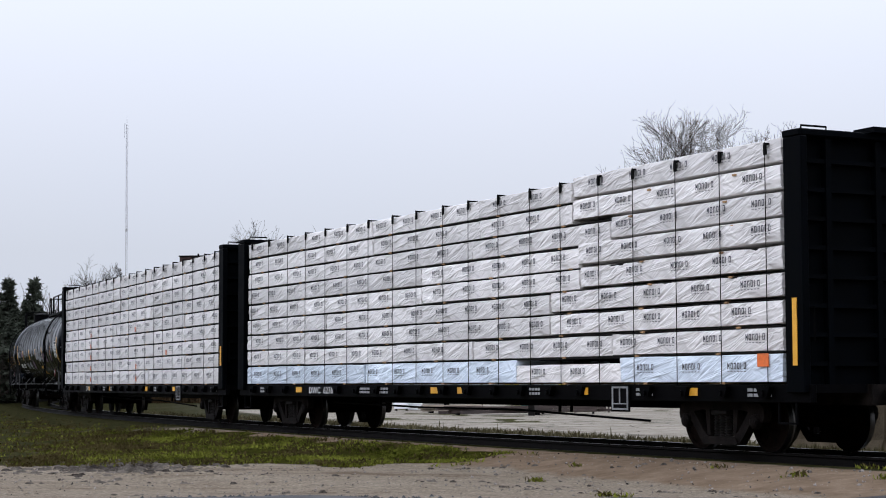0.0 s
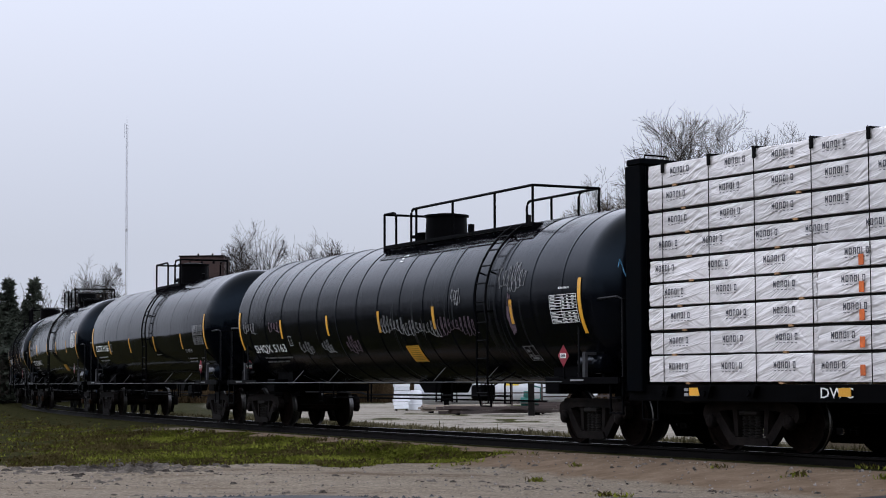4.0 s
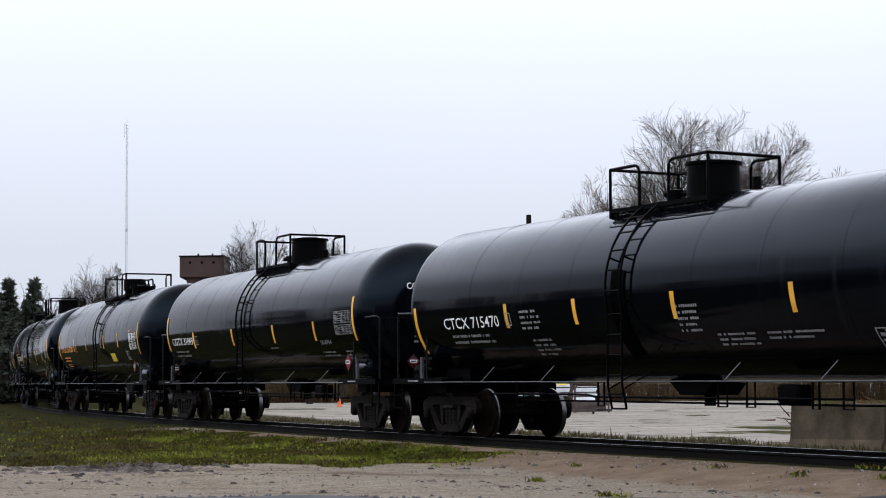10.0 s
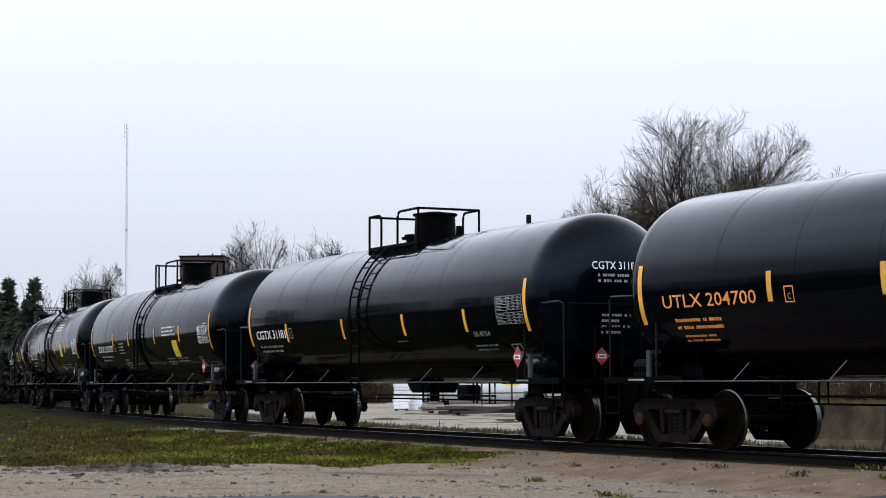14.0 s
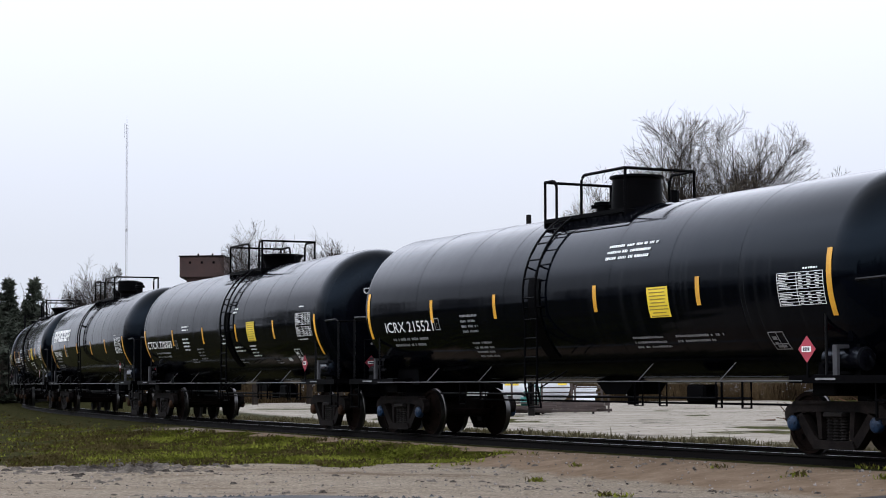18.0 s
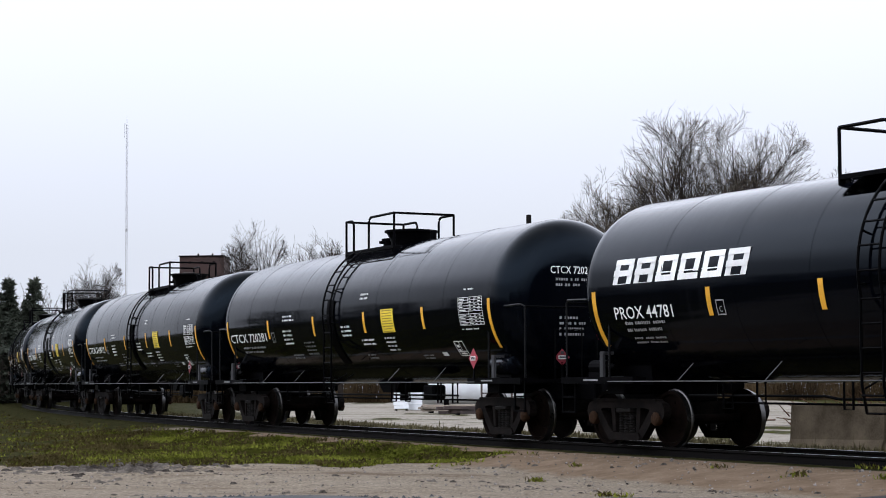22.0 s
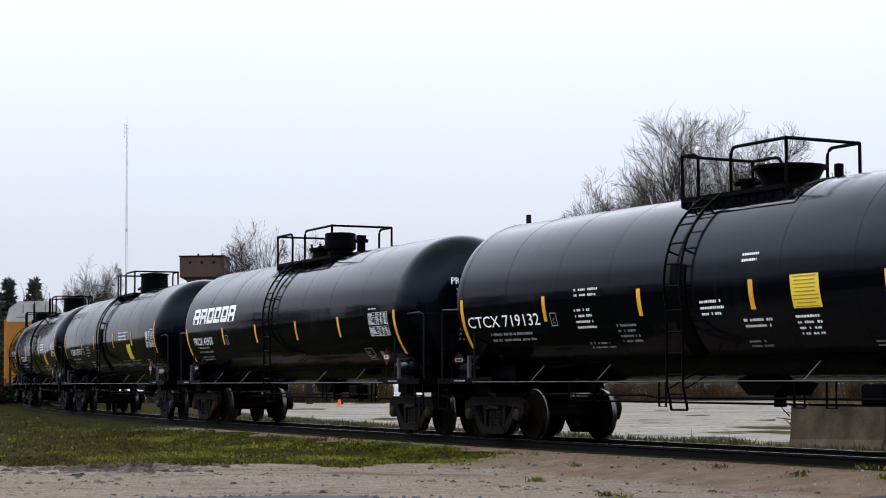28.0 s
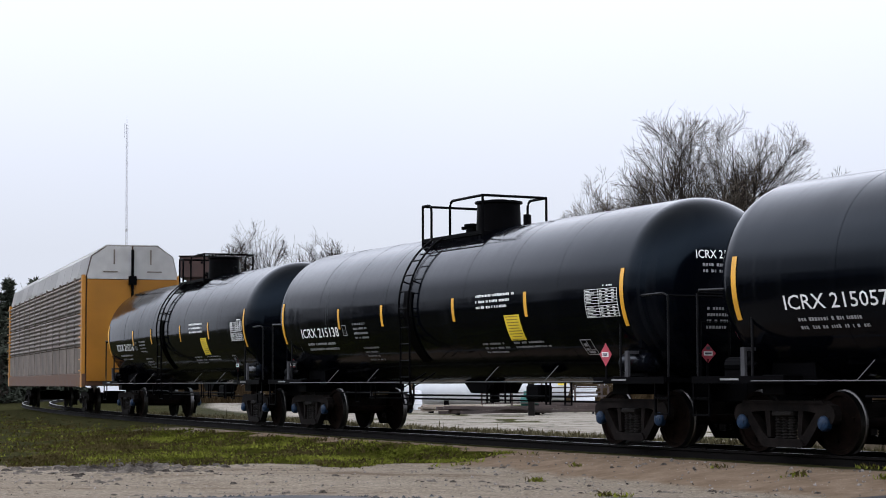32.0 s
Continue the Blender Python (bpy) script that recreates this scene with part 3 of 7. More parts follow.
def bare_tree(base, height, reach, stems, seed, levels, label, twig=0.006, buds=False, mat=None, wild=0.10, spread=0.9, fork=0.5):
    """A leafless tree: a trunk up to its fork, and stems that fan out from there to a domed, ragged crown."""
    rnd = random.Random(seed)
    tree = tagged(new("bare_tree"), label, "tree")
    out, tips = ([], [], []), []
    foot = height * fork
    up = height - foot

    def room(p, d):
        """Distance from a point, in a direction, to the crown's outline."""
        t = 0.0
        while t < height:
            q = p + d * t
            e = (math.hypot(q.x, q.y) / reach) ** 2.2 + (abs(q.z - foot) / up) ** 2.2
            if e > 1.0 + 0.16 * noise.noise((q.x / reach * 3.0, q.z / up * 3.0, q.y / reach * 3.0 + seed)):
                break
            t += up * 0.025
        return t

    def limb(p, d, length, r, level):
        length = min(length, room(p, d) * (rnd.uniform(0.70, 0.82) if level == 0 else rnd.uniform(0.85, 1.08)))
        if length < up * 0.02:
            return
        n = 8 if level == 0 else (5 if level == 1 else 3)
        step = length / n
        bend = Vector((rnd.gauss(0, 0.05), rnd.gauss(0, 0.05), rnd.uniform(-0.01, 0.03)))
        for i in range(n):
            d = (d + bend + Vector((rnd.gauss(0, wild), rnd.gauss(0, wild), rnd.gauss(0, wild))) * 0.7).normalized()
            q = p + d * step
            r1 = r * 0.77
            out[min(level, 2)].append((p, q, r, r1))
            p, r = q, r1
            if level < levels:
                for _ in range(2 if level < 2 else 1):
                    side = d.cross(Vector((rnd.gauss(0, 1), rnd.gauss(0, 1), rnd.gauss(0, 1)))).normalized()
                    w = rnd.uniform(0.35, 0.9)
                    nd = (d * math.cos(w) + side * math.sin(w) + Vector((0, 0, 0.10))).normalized()
                    limb(p, nd, max(length * (1 - (i + 0.5) / n) * rnd.uniform(0.6, 1.0), length * 0.36), r * 0.62, level + 1)
        tips.append((p, d))

    thick = height * 0.0075
    for k in range(10):
        out[0].append((Vector((0, 0, -0.2 + (foot + 0.2) * k / 10)), Vector((0, 0, -0.2 + (foot + 0.2) * (k + 1) / 10)), thick * (2.4 - 0.08 * k), thick * (2.32 - 0.08 * k)))
    for k in range(stems):
        w = 2.4 * k + rnd.uniform(-0.4, 0.4)
        lean = spread * math.sqrt((k + 0.2) / stems) + rnd.uniform(-0.08, 0.08)
        d = Vector((math.sin(lean) * math.cos(w), math.sin(lean) * math.sin(w), math.cos(lean)))
        limb(Vector((0, 0, foot * rnd.uniform(0.85, 1.0))), d, up * 1.6, thick, 0)
    bark = mat or BARK
    part("trunk", prism_mesh(out[0], 7), bark, tree, smooth=True)
    tagged(part("branchwork", prism_mesh([(p, q, max(a, twig), max(b, twig)) for p, q, a, b in out[1]], 5), bark, tree), kind="stuff")
    crown = part("crown", prism_mesh([(p, q, max(a, twig), max(b, twig * 0.8)) for p, q, a, b in out[2]], 3), TWIG, tree, "bare crown of fine twigs")
    tagged(crown, kind="stuff")
    if buds:
        segs = []
        for p, d in tips:
            e = (d + Vector((rnd.gauss(0, 0.5), rnd.gauss(0, 0.5), rnd.gauss(0.2, 0.5)))).normalized() * rnd.uniform(0.08, 0.18)
            segs.append((p, p + e, 0.020, 0.008))
        tagged(part("catkin_cover", prism_mesh(segs, 3), CATKIN, tree, "small pale catkins"), kind="stuff")
    tree.matrix_basis = Matrix.Translation(base)
    return tree


def pine_tree(height, radius, seed, dense=1.0, bottom=0.12):
    rnd = random.Random(seed)
    tree = tagged(new("pine_tree"), "tall dark green pine tree, of the wood and the unseen backdrop", "tree", "pines of the wood")
    part("trunk", prism_mesh([(Vector((0, 0, -0.3 + height * 0.1 * i)), Vector((0, 0, height * 0.1 * (i + 1) - 0.25)), 0.22 * (1 - 0.09 * i), 0.22 * (1 - 0.09 * (i + 1))) for i in range(10)], 7), BARK, tree)
    verts, faces, limbs = [], [], []
    for i in range(int(height * 9 * dense)):
        t = bottom + (1 - bottom) * rnd.random()
        reach = radius * (1 - t) ** 0.75 * rnd.uniform(0.45, 1.15) + 0.15
        w = rnd.uniform(0, 2 * math.pi)
        root = Vector((0, 0, height * t))
        tip = root + Vector((math.cos(w) * reach, math.sin(w) * reach, reach * rnd.uniform(-0.15, 0.35)))
        limbs.append((root, tip, 0.03, 0.01))
        for c in range(3):
            at = root.lerp(tip, 0.45 + 0.28 * c + rnd.uniform(-0.1, 0.1))
            for _ in range(7):
                d = Vector((rnd.gauss(0, 1), rnd.gauss(0, 1), rnd.gauss(0.2, 0.7))).normalized() * rnd.uniform(0.25, 0.6)
                e = d.cross(Vector((rnd.gauss(0, 1), rnd.gauss(0, 1), rnd.gauss(0, 1)))).normalized() * rnd.uniform(0.06, 0.14)
                k = len(verts)
                verts += [at - e, at + e, at + d]
                faces.append((k, k + 1, k + 2))
    tagged(part("branchwork", prism_mesh(limbs, 3), BARK, tree), kind="stuff")
    crown = part("crown", (verts, faces), NEEDLES, tree, "ragged crown of dark needles")
    tagged(crown, kind="stuff")
    return tree


def on_ground(x, y, up=0.0):
    return Vector((x, y, ground_z(x, y) + up))


def plant_woods():
    kinds = [pine_tree(15, 2.9, 1), pine_tree(12, 2.5, 2), pine_tree(19, 3.3, 3), pine_tree(8.2, 2.2, 4, 1.3), pine_tree(5.5, 2.0, 5, 1.6, 0.02), pine_tree(8.6, 1.5, 6, 1.5, 0.3), pine_tree(6.9, 1.6, 7, 1.4, 0.1)]
    rnd = random.Random(11)
    spots = []
    # the wood beside the far end of the track
    for px, y, k in ((58, 131, 5), (46, 133, 6), (12, 128, 5), (-2, 131, 6), (24, 139, 6), (8, 124, 4), (22, 126, 4), (36, 134, 4), (44, 130, 4), (60, 137, 4), (66, 141, 4), (76, 148, 4), (88, 156, 4), (100, 163, 4), (112, 170, 4), (128, 176, 4), (-12, 122, 4), (-30, 130, 3), (-44, 138, 3), (-60, 132, 3), (-80, 128, 3),
                     (-75, 130, 0), (-100, 126, 1), (-90, 140, 0), (-60, 150, 1), (-130, 128, 0), (-160, 124, 1)):
        spots.append(((px - 784) / 3230 * y, y, k))
    # an unseen ring of pines added behind the eye, darkening the train's near side
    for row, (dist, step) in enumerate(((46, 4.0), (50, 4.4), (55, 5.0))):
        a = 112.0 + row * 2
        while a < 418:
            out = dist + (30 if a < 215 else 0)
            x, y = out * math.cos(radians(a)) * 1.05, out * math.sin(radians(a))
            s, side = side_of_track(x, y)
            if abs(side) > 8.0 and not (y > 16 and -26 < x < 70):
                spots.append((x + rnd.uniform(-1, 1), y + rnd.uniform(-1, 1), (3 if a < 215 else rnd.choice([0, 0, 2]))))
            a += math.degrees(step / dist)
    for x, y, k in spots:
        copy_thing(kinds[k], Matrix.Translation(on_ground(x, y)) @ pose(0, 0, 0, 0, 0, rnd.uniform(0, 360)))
    for t in kinds:
        for o in (*t.children_recursive, t):
            bpy.data.objects.remove(o)


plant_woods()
WILLOW, FAR_TREE = "large bare multi-stemmed willow with pale catkins", "distant bare tree with upright twigs"
bare_tree(on_ground(20.9, 159), 27.0, 6.8, 14, 5, 3, WILLOW, twig=0.0125, buds=True, spread=1.25)
bare_tree(on_ground(26.6, 161), 28.2, 6.8, 14, 6, 3, WILLOW, twig=0.0125, buds=True, spread=1.2)
bare_tree(on_ground(15.2, 160), 21.6, 5.2, 11, 26, 3, "bare bushy willow beside a larger one", twig=0.0125, buds=True, spread=1.1)
bare_tree(on_ground(23.4, 158), 22.8, 2.2, 6, 16, 2, "bare brown-barked tree among willows", twig=0.014, buds=True, mat=BARK_BROWN, spread=0.5)
bare_tree(on_ground(36.0, 161), 20.4, 5.0, 11, 7, 3, "bare bushy tree at the yard's edge", twig=0.0145, buds=True, spread=1.0)
bare_tree(on_ground(42.3, 163), 21.6, 5.2, 11, 8, 3, "bare bushy tree at the yard's edge", twig=0.0145, buds=True, spread=1.0)
bare_tree(on_ground(-14.3, 138), 14.4, 3.3, 8, 9, 3, FAR_TREE, twig=0.009, spread=0.9)
bare_tree(on_ground(-10.4, 141), 14.6, 3.1, 8, 10, 3, FAR_TREE, twig=0.009, spread=0.9)
bare_tree(on_ground(-7.9, 139), 13.0, 2.5, 6, 14, 3, FAR_TREE, twig=0.010, spread=0.9)
bare_tree(on_ground(-30.7, 160), 13.4, 3.0, 9, 12, 3, "distant bare tree with a fan-shaped crown", twig=0.010, spread=1.1)
bare_tree(on_ground(-25.4, 158), 10.0, 1.2, 3, 13, 2, "small distant bare tree", twig=0.013)
for k, (px, y, top) in enumerate(((4, 139, 12.6), (18, 142, 12.2), (57, 146, 11.0), (34, 150, 10.6), (72, 144, 8.6), (90, 152, 7.4), (-14, 136, 12.0))):
    bare_tree(on_ground((px - 784) / 3230 * y, y), top, 1.7, 4, 50 + k, 2, "slender bare tree at the edge of the wood", twig=0.012, spread=0.7, fork=0.35)


def brushwood():
    """Leafless undergrowth that closes the wood beside the far end of the track."""
    rnd = random.Random(45)
    segs = []
    for i in range(5200):
        y = rnd.uniform(104, 146)
        x = (rnd.uniform(-60, 100) - 784) / 3230 * y
        s, side = side_of_track(x, y)
        if abs(side) < 3.2:
            continue
        base = on_ground(x, y)
        top = base + Vector((rnd.gauss(0, 0.5), rnd.gauss(0, 0.5), rnd.uniform(0.8, 4.4)))
        segs.append((base, top, 0.026, 0.010))
        for _ in range(4):
            m = base.lerp(top, rnd.uniform(0.25, 0.9))
            segs.append((m, m + Vector((rnd.gauss(0, 0.5), rnd.gauss(0, 0.5), rnd.uniform(0.2, 0.9))), 0.014, 0.008))
    tagged(part("brushwood", prism_mesh(segs, 3), TWIG, None), "grey-brown leafless brushwood at the wood's edge", "brushwood", kind="stuff")


brushwood()


def blades(name, label, spots, height, width, mat, seed, lean=0.35):
    """Separate blades of grass as one loose cover."""
    rnd = random.Random(seed)
    verts, faces = [], []
    for x, y, z, k in spots:
        for _ in range(k):
            a = rnd.uniform(0, 2 * math.pi)
            h = height * rnd.uniform(0.35, 1.2)
            o = Vector((x + rnd.gauss(0, 0.05), y + rnd.gauss(0, 0.05), z - 0.01))
            w = Vector((math.cos(a), math.sin(a), 0)) * width * rnd.uniform(0.6, 1.4)
            t = Vector((rnd.gauss(0, lean), rnd.gauss(0, lean), 1.0)) * h
            b = len(verts)
            verts += [o - w, o + w, o + t * 0.6 + w * 0.6 + Vector((rnd.gauss(0, 0.02), rnd.gauss(0, 0.02), 0)), o + t]
            faces += [(b, b + 1, b + 2), (b, b + 2, b + 3)]
    ob = part(name, (verts, faces), mat, None)
    return tagged(ob, label, "grass", kind="stuff")


def plant_grass():
    rnd = random.Random(21)
    near_spots, dry_spots, far_spots = [], [], []
    for _ in range(120000):
        y = 27 + 60 * rnd.random() ** 1.7
        x = rnd.uniform(-0.26 * y, 4.0)
        s, side = side_of_track(x, y)
        if side > -1.9:
            continue
        g = ground_mix(x, y, s, side)[0]
        lump = noise.noise((x * 0.9, y * 0.55, 9.0)) + 0.6 * noise.noise((x * 2.6, y * 1.6, 3.0))
        if rnd.random() < g * (0.50 + 1.3 * lump):
            dry = 0.36 + 0.8 * noise.noise((x * 0.5, y * 0.4, 17.0)) + 0.35 * near(4.0, 9.5, -x)
            (dry_spots if rnd.random() < dry else near_spots).append((x, y, ground_z(x, y, s, side), 4))
    # single tufts out on the sand and gravel: place, and breadth
    for x, y, r, k in ((1.32, 26.7, 0.05, 26), (2.02, 28.6, 0.03, 8), (1.95, 22.5, 0.045, 16), (2.13, 22.3, 0.035, 12), (4.60, 28.6, 0.06, 22), (4.66, 24.5, 0.08, 18), (5.94, 25.4, 0.14, 46), (5.6, 23.2, 0.06, 12), (5.1, 29.8, 0.05, 9), (3.9, 26.3, 0.04, 7), (6.3, 24.2, 0.09, 16)):
        for _ in range(k):
            px, py = x + rnd.gauss(0, r), y + rnd.gauss(0, r)
            (near_spots if rnd.random() < 0.6 else dry_spots).append((px, py, ground_z(px, py), 3))
    for _ in range(60000):
        s, side = rnd.uniform(-75, -5), rnd.uniform(1.9, 8.6)
        p = track_point(s, side)
        g = ground_mix(p.x, p.y, s, side)[0]
        if rnd.random() < g * (0.6 + 0.8 * noise.noise((p.x * 0.8, p.y * 0.8, 3.0))):
            far_spots.append((p.x, p.y, ground_z(p.x, p.y, s, side), 3))
    blades("green_grass", "short patchy green grass on gravel", near_spots, 0.075, 0.0055, GRASS, 1, 0.5)
    blades("dry_grass", "thin dry grass among green tufts", dry_spots, 0.085, 0.005, DRY_GRASS, 2, 0.6)
    blades("trackside_weeds", "dry pale weeds along the far side of the track", far_spots, 0.22, 0.007, WEED, 3, 0.3)
    stalks = []
    for _ in range(160):
        s, side = rnd.uniform(-60, -14), rnd.uniform(2.0, 7.5)
        p = track_point(s, side)
        stalks.append((p.x, p.y, ground_z(p.x, p.y, s, side), 1))
    blades("weed_stalks", "bare upright weed stalks beside the track", stalks, 0.42, 0.005, DRY_GRASS, 4, 0.12)


plant_grass()


def scatter_stones():
    rnd = random.Random(31)
    verts, faces = [], []
    shape = [Vector(p) for p in ((1, 0, 0), (-1, 0, 0), (0, 1, 0), (0, -1, 0), (0, 0, 0.8), (0, 0, -0.6))]
    tri = ((0, 2, 4), (2, 1, 4), (1, 3, 4), (3, 0, 4), (2, 0, 5), (1, 2, 5), (3, 1, 5), (0, 3, 5))
    for i in range(9000):
        if i % 3 == 0:
            s, side = rnd.uniform(-70, -10), -rnd.uniform(1.35, 4.0)
            p = track_point(s, side)
            x, y, r = p.x, p.y, 0.006 + 0.034 * rnd.random() ** 5
        else:
            y = rnd.uniform(19, 36)
            x, r = rnd.uniform(-0.27 * y, 0.27 * y), 0.004 + 0.024 * rnd.random() ** 7
        s, side = side_of_track(x, y)
        if side > -1.3 or max(ground_mix(x, y, s, side)[0], ground_mix(x, y, s, side)[3]) > 0.2:
            continue
        z = ground_z(x, y, s, side) + r * 0.25
        k = len(verts)
        q = Euler((rnd.uniform(0, 3), rnd.uniform(0, 3), rnd.uniform(0, 6))).to_matrix()
        for v in shape:
            verts.append(q @ Vector((v.x * r * rnd.uniform(0.7, 1.3), v.y * r * rnd.uniform(0.7, 1.3), v.z * r * 0.7)) + Vector((x, y, z)))
        faces += [tuple(k + j for j in f) for f in tri]
    ob = part("loose_stones", (verts, faces), STONE, None)
    tagged(ob, "loose dark and pale stones on the gravel", "stones", kind="stuff")


scatter_stones()


def scatter_clods():
    """Low lumps of dirt and gravel, which break up the yard's surface."""
    rnd = random.Random(33)
    verts, faces = [], []
    for i in range(6500):
        heap = i % 5 == 0
        y = rnd.gauss(30.2, 1.1) if heap else 21 + 13 * rnd.random() ** 1.2
        x = rnd.gauss(-5.4, 0.75) if heap else rnd.uniform(-0.27 * y, 0.27 * y)
        s, side = side_of_track(x, y)
        if side > -1.5 or (not heap and noise.noise((x * 0.5, y * 0.9, 12.0)) < rnd.uniform(0.0, 0.6)):
            continue
        r = 0.008 + (0.06 if heap else 0.035) * rnd.random() ** 4
        h = r * rnd.uniform(0.4, 0.9)
        z, k, n = ground_z(x, y, s, side) - 0.002, len(verts), 7
        a0 = rnd.uniform(0, 6)
        for j in range(n):
            a = a0 + 2 * math.pi * j / n
            q = r * rnd.uniform(0.7, 1.3)
            verts.append(Vector((x + q * 1.6 * math.cos(a), y + q * math.sin(a), z)))
        for j in range(n):
            a = a0 + 2 * math.pi * j / n
            q = r * rnd.uniform(0.3, 0.6)
            verts.append(Vector((x + q * 1.6 * math.cos(a), y + q * math.sin(a), z + h * rnd.uniform(0.7, 1.2))))
        faces += [(k + j, k + (j + 1) % n, k + n + (j + 1) % n, k + n + j) for j in range(n)]
        faces.append(tuple(k + n + j for j in range(n)))
    ob = part("dirt_clods", (verts, faces), DIRT, None)
    tagged(ob, "low dark clods of dirt on the gravel", "dirt", kind="stuff")


scatter_clods()


def make_road():
    """The old asphalt edge of the road on which the eye stands, with crumbs broken from it."""
    rnd = random.Random(35)
    xs = [-60 + 0.4 * i for i in range(301)]
    verts, faces, n = [], [], 9
    for x in xs:
        edge = 21.75 + 0.35 * noise.noise((x * 0.5, 1.0, 6.0)) + 0.12 * noise.noise((x * 2.7, 4.0, 6.0)) + 0.55 * math.exp(-((x + 1.6) / 0.8) ** 2)
        for k in range(n):
            y = edge - 0.06 * (k > 0) - 10.5 * max(0, k - 1) / (n - 2)
            verts.append((x, y, ground_z(x, y) + (0.035 if k else -0.02)))
    for i in range(len(xs) - 1):
        faces += [(i * n + k, i * n + k + 1, (i + 1) * n + k + 1, (i + 1) * n + k) for k in range(n - 1)]
    tagged(part("road", (verts, faces), ASPHALT, None), "old grey asphalt road with a crumbling edge", "road", kind="structure")
    verts, faces = [], []
    for i in range(420):
        x, y, r = rnd.gauss(-1.6, 0.75), rnd.gauss(22.25, 0.16), rnd.uniform(0.012, 0.04)
        z, k = ground_z(x, y) + r * 0.3, len(verts)
        for a in range(6):
            w = a * math.pi / 3 + rnd.uniform(-0.3, 0.3)
            verts.append((x + r * math.cos(w), y + r * math.sin(w), z - r * 0.4))
        verts.append((x, y, z + r * rnd.uniform(0.3, 0.7)))
        faces += [(k + a, k + (a + 1) % 6, k + 6) for a in range(6)]
    tagged(part("asphalt_crumbs", (verts, faces), ASPHALT, None), "dark crumbs of asphalt along the road's edge", "rubble", kind="stuff")


make_road()


# ---------------------------------------------------------------- the yard behind the track
def thicket():
    rnd = random.Random(41)
    segs = []
    for i in range(9500):
        x = rnd.uniform(-24, 75)
        y = 150 + 6 * rnd.random() + 0.1 * x
        base = on_ground(x, y)
        h = rnd.uniform(1.0, 3.2) + 0.8 * noise.noise((x * 0.2, 0, 0))
        top = base + Vector((rnd.gauss(0, 0.4), rnd.gauss(0, 0.4), h))
        segs.append((base, top, 0.035, 0.012))
        for _ in range(2):
            m = base.lerp(top, rnd.uniform(0.3, 0.8))
            segs.append((m, m + Vector((rnd.gauss(0, 0.4), rnd.gauss(0, 0.4), rnd.uniform(0.1, 0.6))), 0.02, 0.008))
    ob = part("thicket", prism_mesh(segs, 3), THICKET, None)
    tagged(ob, "brown leafless thicket along the yard's far edge", "thicket", kind="stuff")


thicket()


def barrier(x, y, turn):
    bm = bm_new()
    sec = [(-0.30, 0.0), (-0.30, 0.075), (-0.17, 0.33), (-0.115, 1.04), (-0.10, 1.07), (0.10, 1.07), (0.115, 1.04), (0.17, 0.33), (0.30, 0.075), (0.30, 0.0)]
    ln = 3.0
    a = [bm.verts.new((0.0, u, z)) for u, z in sec]
    b = [bm.verts.new((ln, u, z)) for u, z in sec]
    n = len(sec)
    for k in range(n):
        bm.faces.new((a[k], b[k], b[(k + 1) % n], a[(k + 1) % n]))
    bm.faces.new(a)
    bm.faces.new(b[::-1])
    o = tagged(new("concrete_barrier"), "stained tan concrete traffic barrier beside the track", "barrier", "barriers by the track")
    body = part("body", bm, CONCRETE, o)
    bm = bm_new()
    box(bm, (-0.02, 0, 0.52), (0.05, 0.16, 1.0))
    part("end_plate", bm, FRAME_BLACK, o)
    for u in (0.75, 2.25):
        bm = bm_new()
        box(bm, (u, -0.302, 0.05), (0.5, 0.02, 0.07))
        part("lifting_slot", bm, FRAME_BLACK, body)
    o.matrix_basis = Matrix.Translation(on_ground(x, y)) @ pose(0, 0, 0, 0, 0, turn)
    return o


for i in range(4):
    p = track_point(-29.3 + 3.08 * i, 7.3 + 0.05 * i)
    q = track_point(-26.3 + 3.08 * i, 7.3 + 0.05 * i)
    barrier(p.x, p.y, math.degrees(math.atan2(q.y - p.y, q.x - p.x)))


def propane_tank(x, y, length, r, turn):
    o = tagged(new("storage_tank"), "long white horizontal storage tank on saddles in the yard", "storage tank")
    bm = bm_new()
    prof = []
    for k in range(7):
        a = math.pi / 2 * k / 6
        prof.append((-length / 2 - r * 0.8 * math.cos(a), max(0.02, r * math.sin(a))))
    lathe(bm, prof + [(-p, q) for p, q in prof[::-1]], "x", (0, 0, r + 0.35), 32)
    part("shell", bm, WHITE_METAL, o, smooth=True)
    for d in (-0.35, 0.35):
        bm = bm_new()
        box(bm, (d * length, 0, 0.28), (0.3, 1.4, 0.6))
        part("saddle", bm, FRAME_BLACK, o)
    bm = bm_new()
    lathe(bm, [(2 * r + 0.3, 0.16), (2 * r + 0.5, 0.16)], "z", (0.4, 0, 0), 12)
    part("manway", bm, WHITE_METAL, o)
    for u in (1.15, 4.05):
        bm = bm_new()
        box(bm, (u, -r * 0.97 - 0.02, r + 0.55), (0.8 if u < 2 else 0.5, 0.02, 0.22))
        part("yellow_label", bm, STICKER, o)
    o.matrix_basis = Matrix.Translation(on_ground(x, y)) @ pose(0, 0, 0, 0, 0, turn)


propane_tank(2.75, 106.0, 7.5, 0.95, -2)


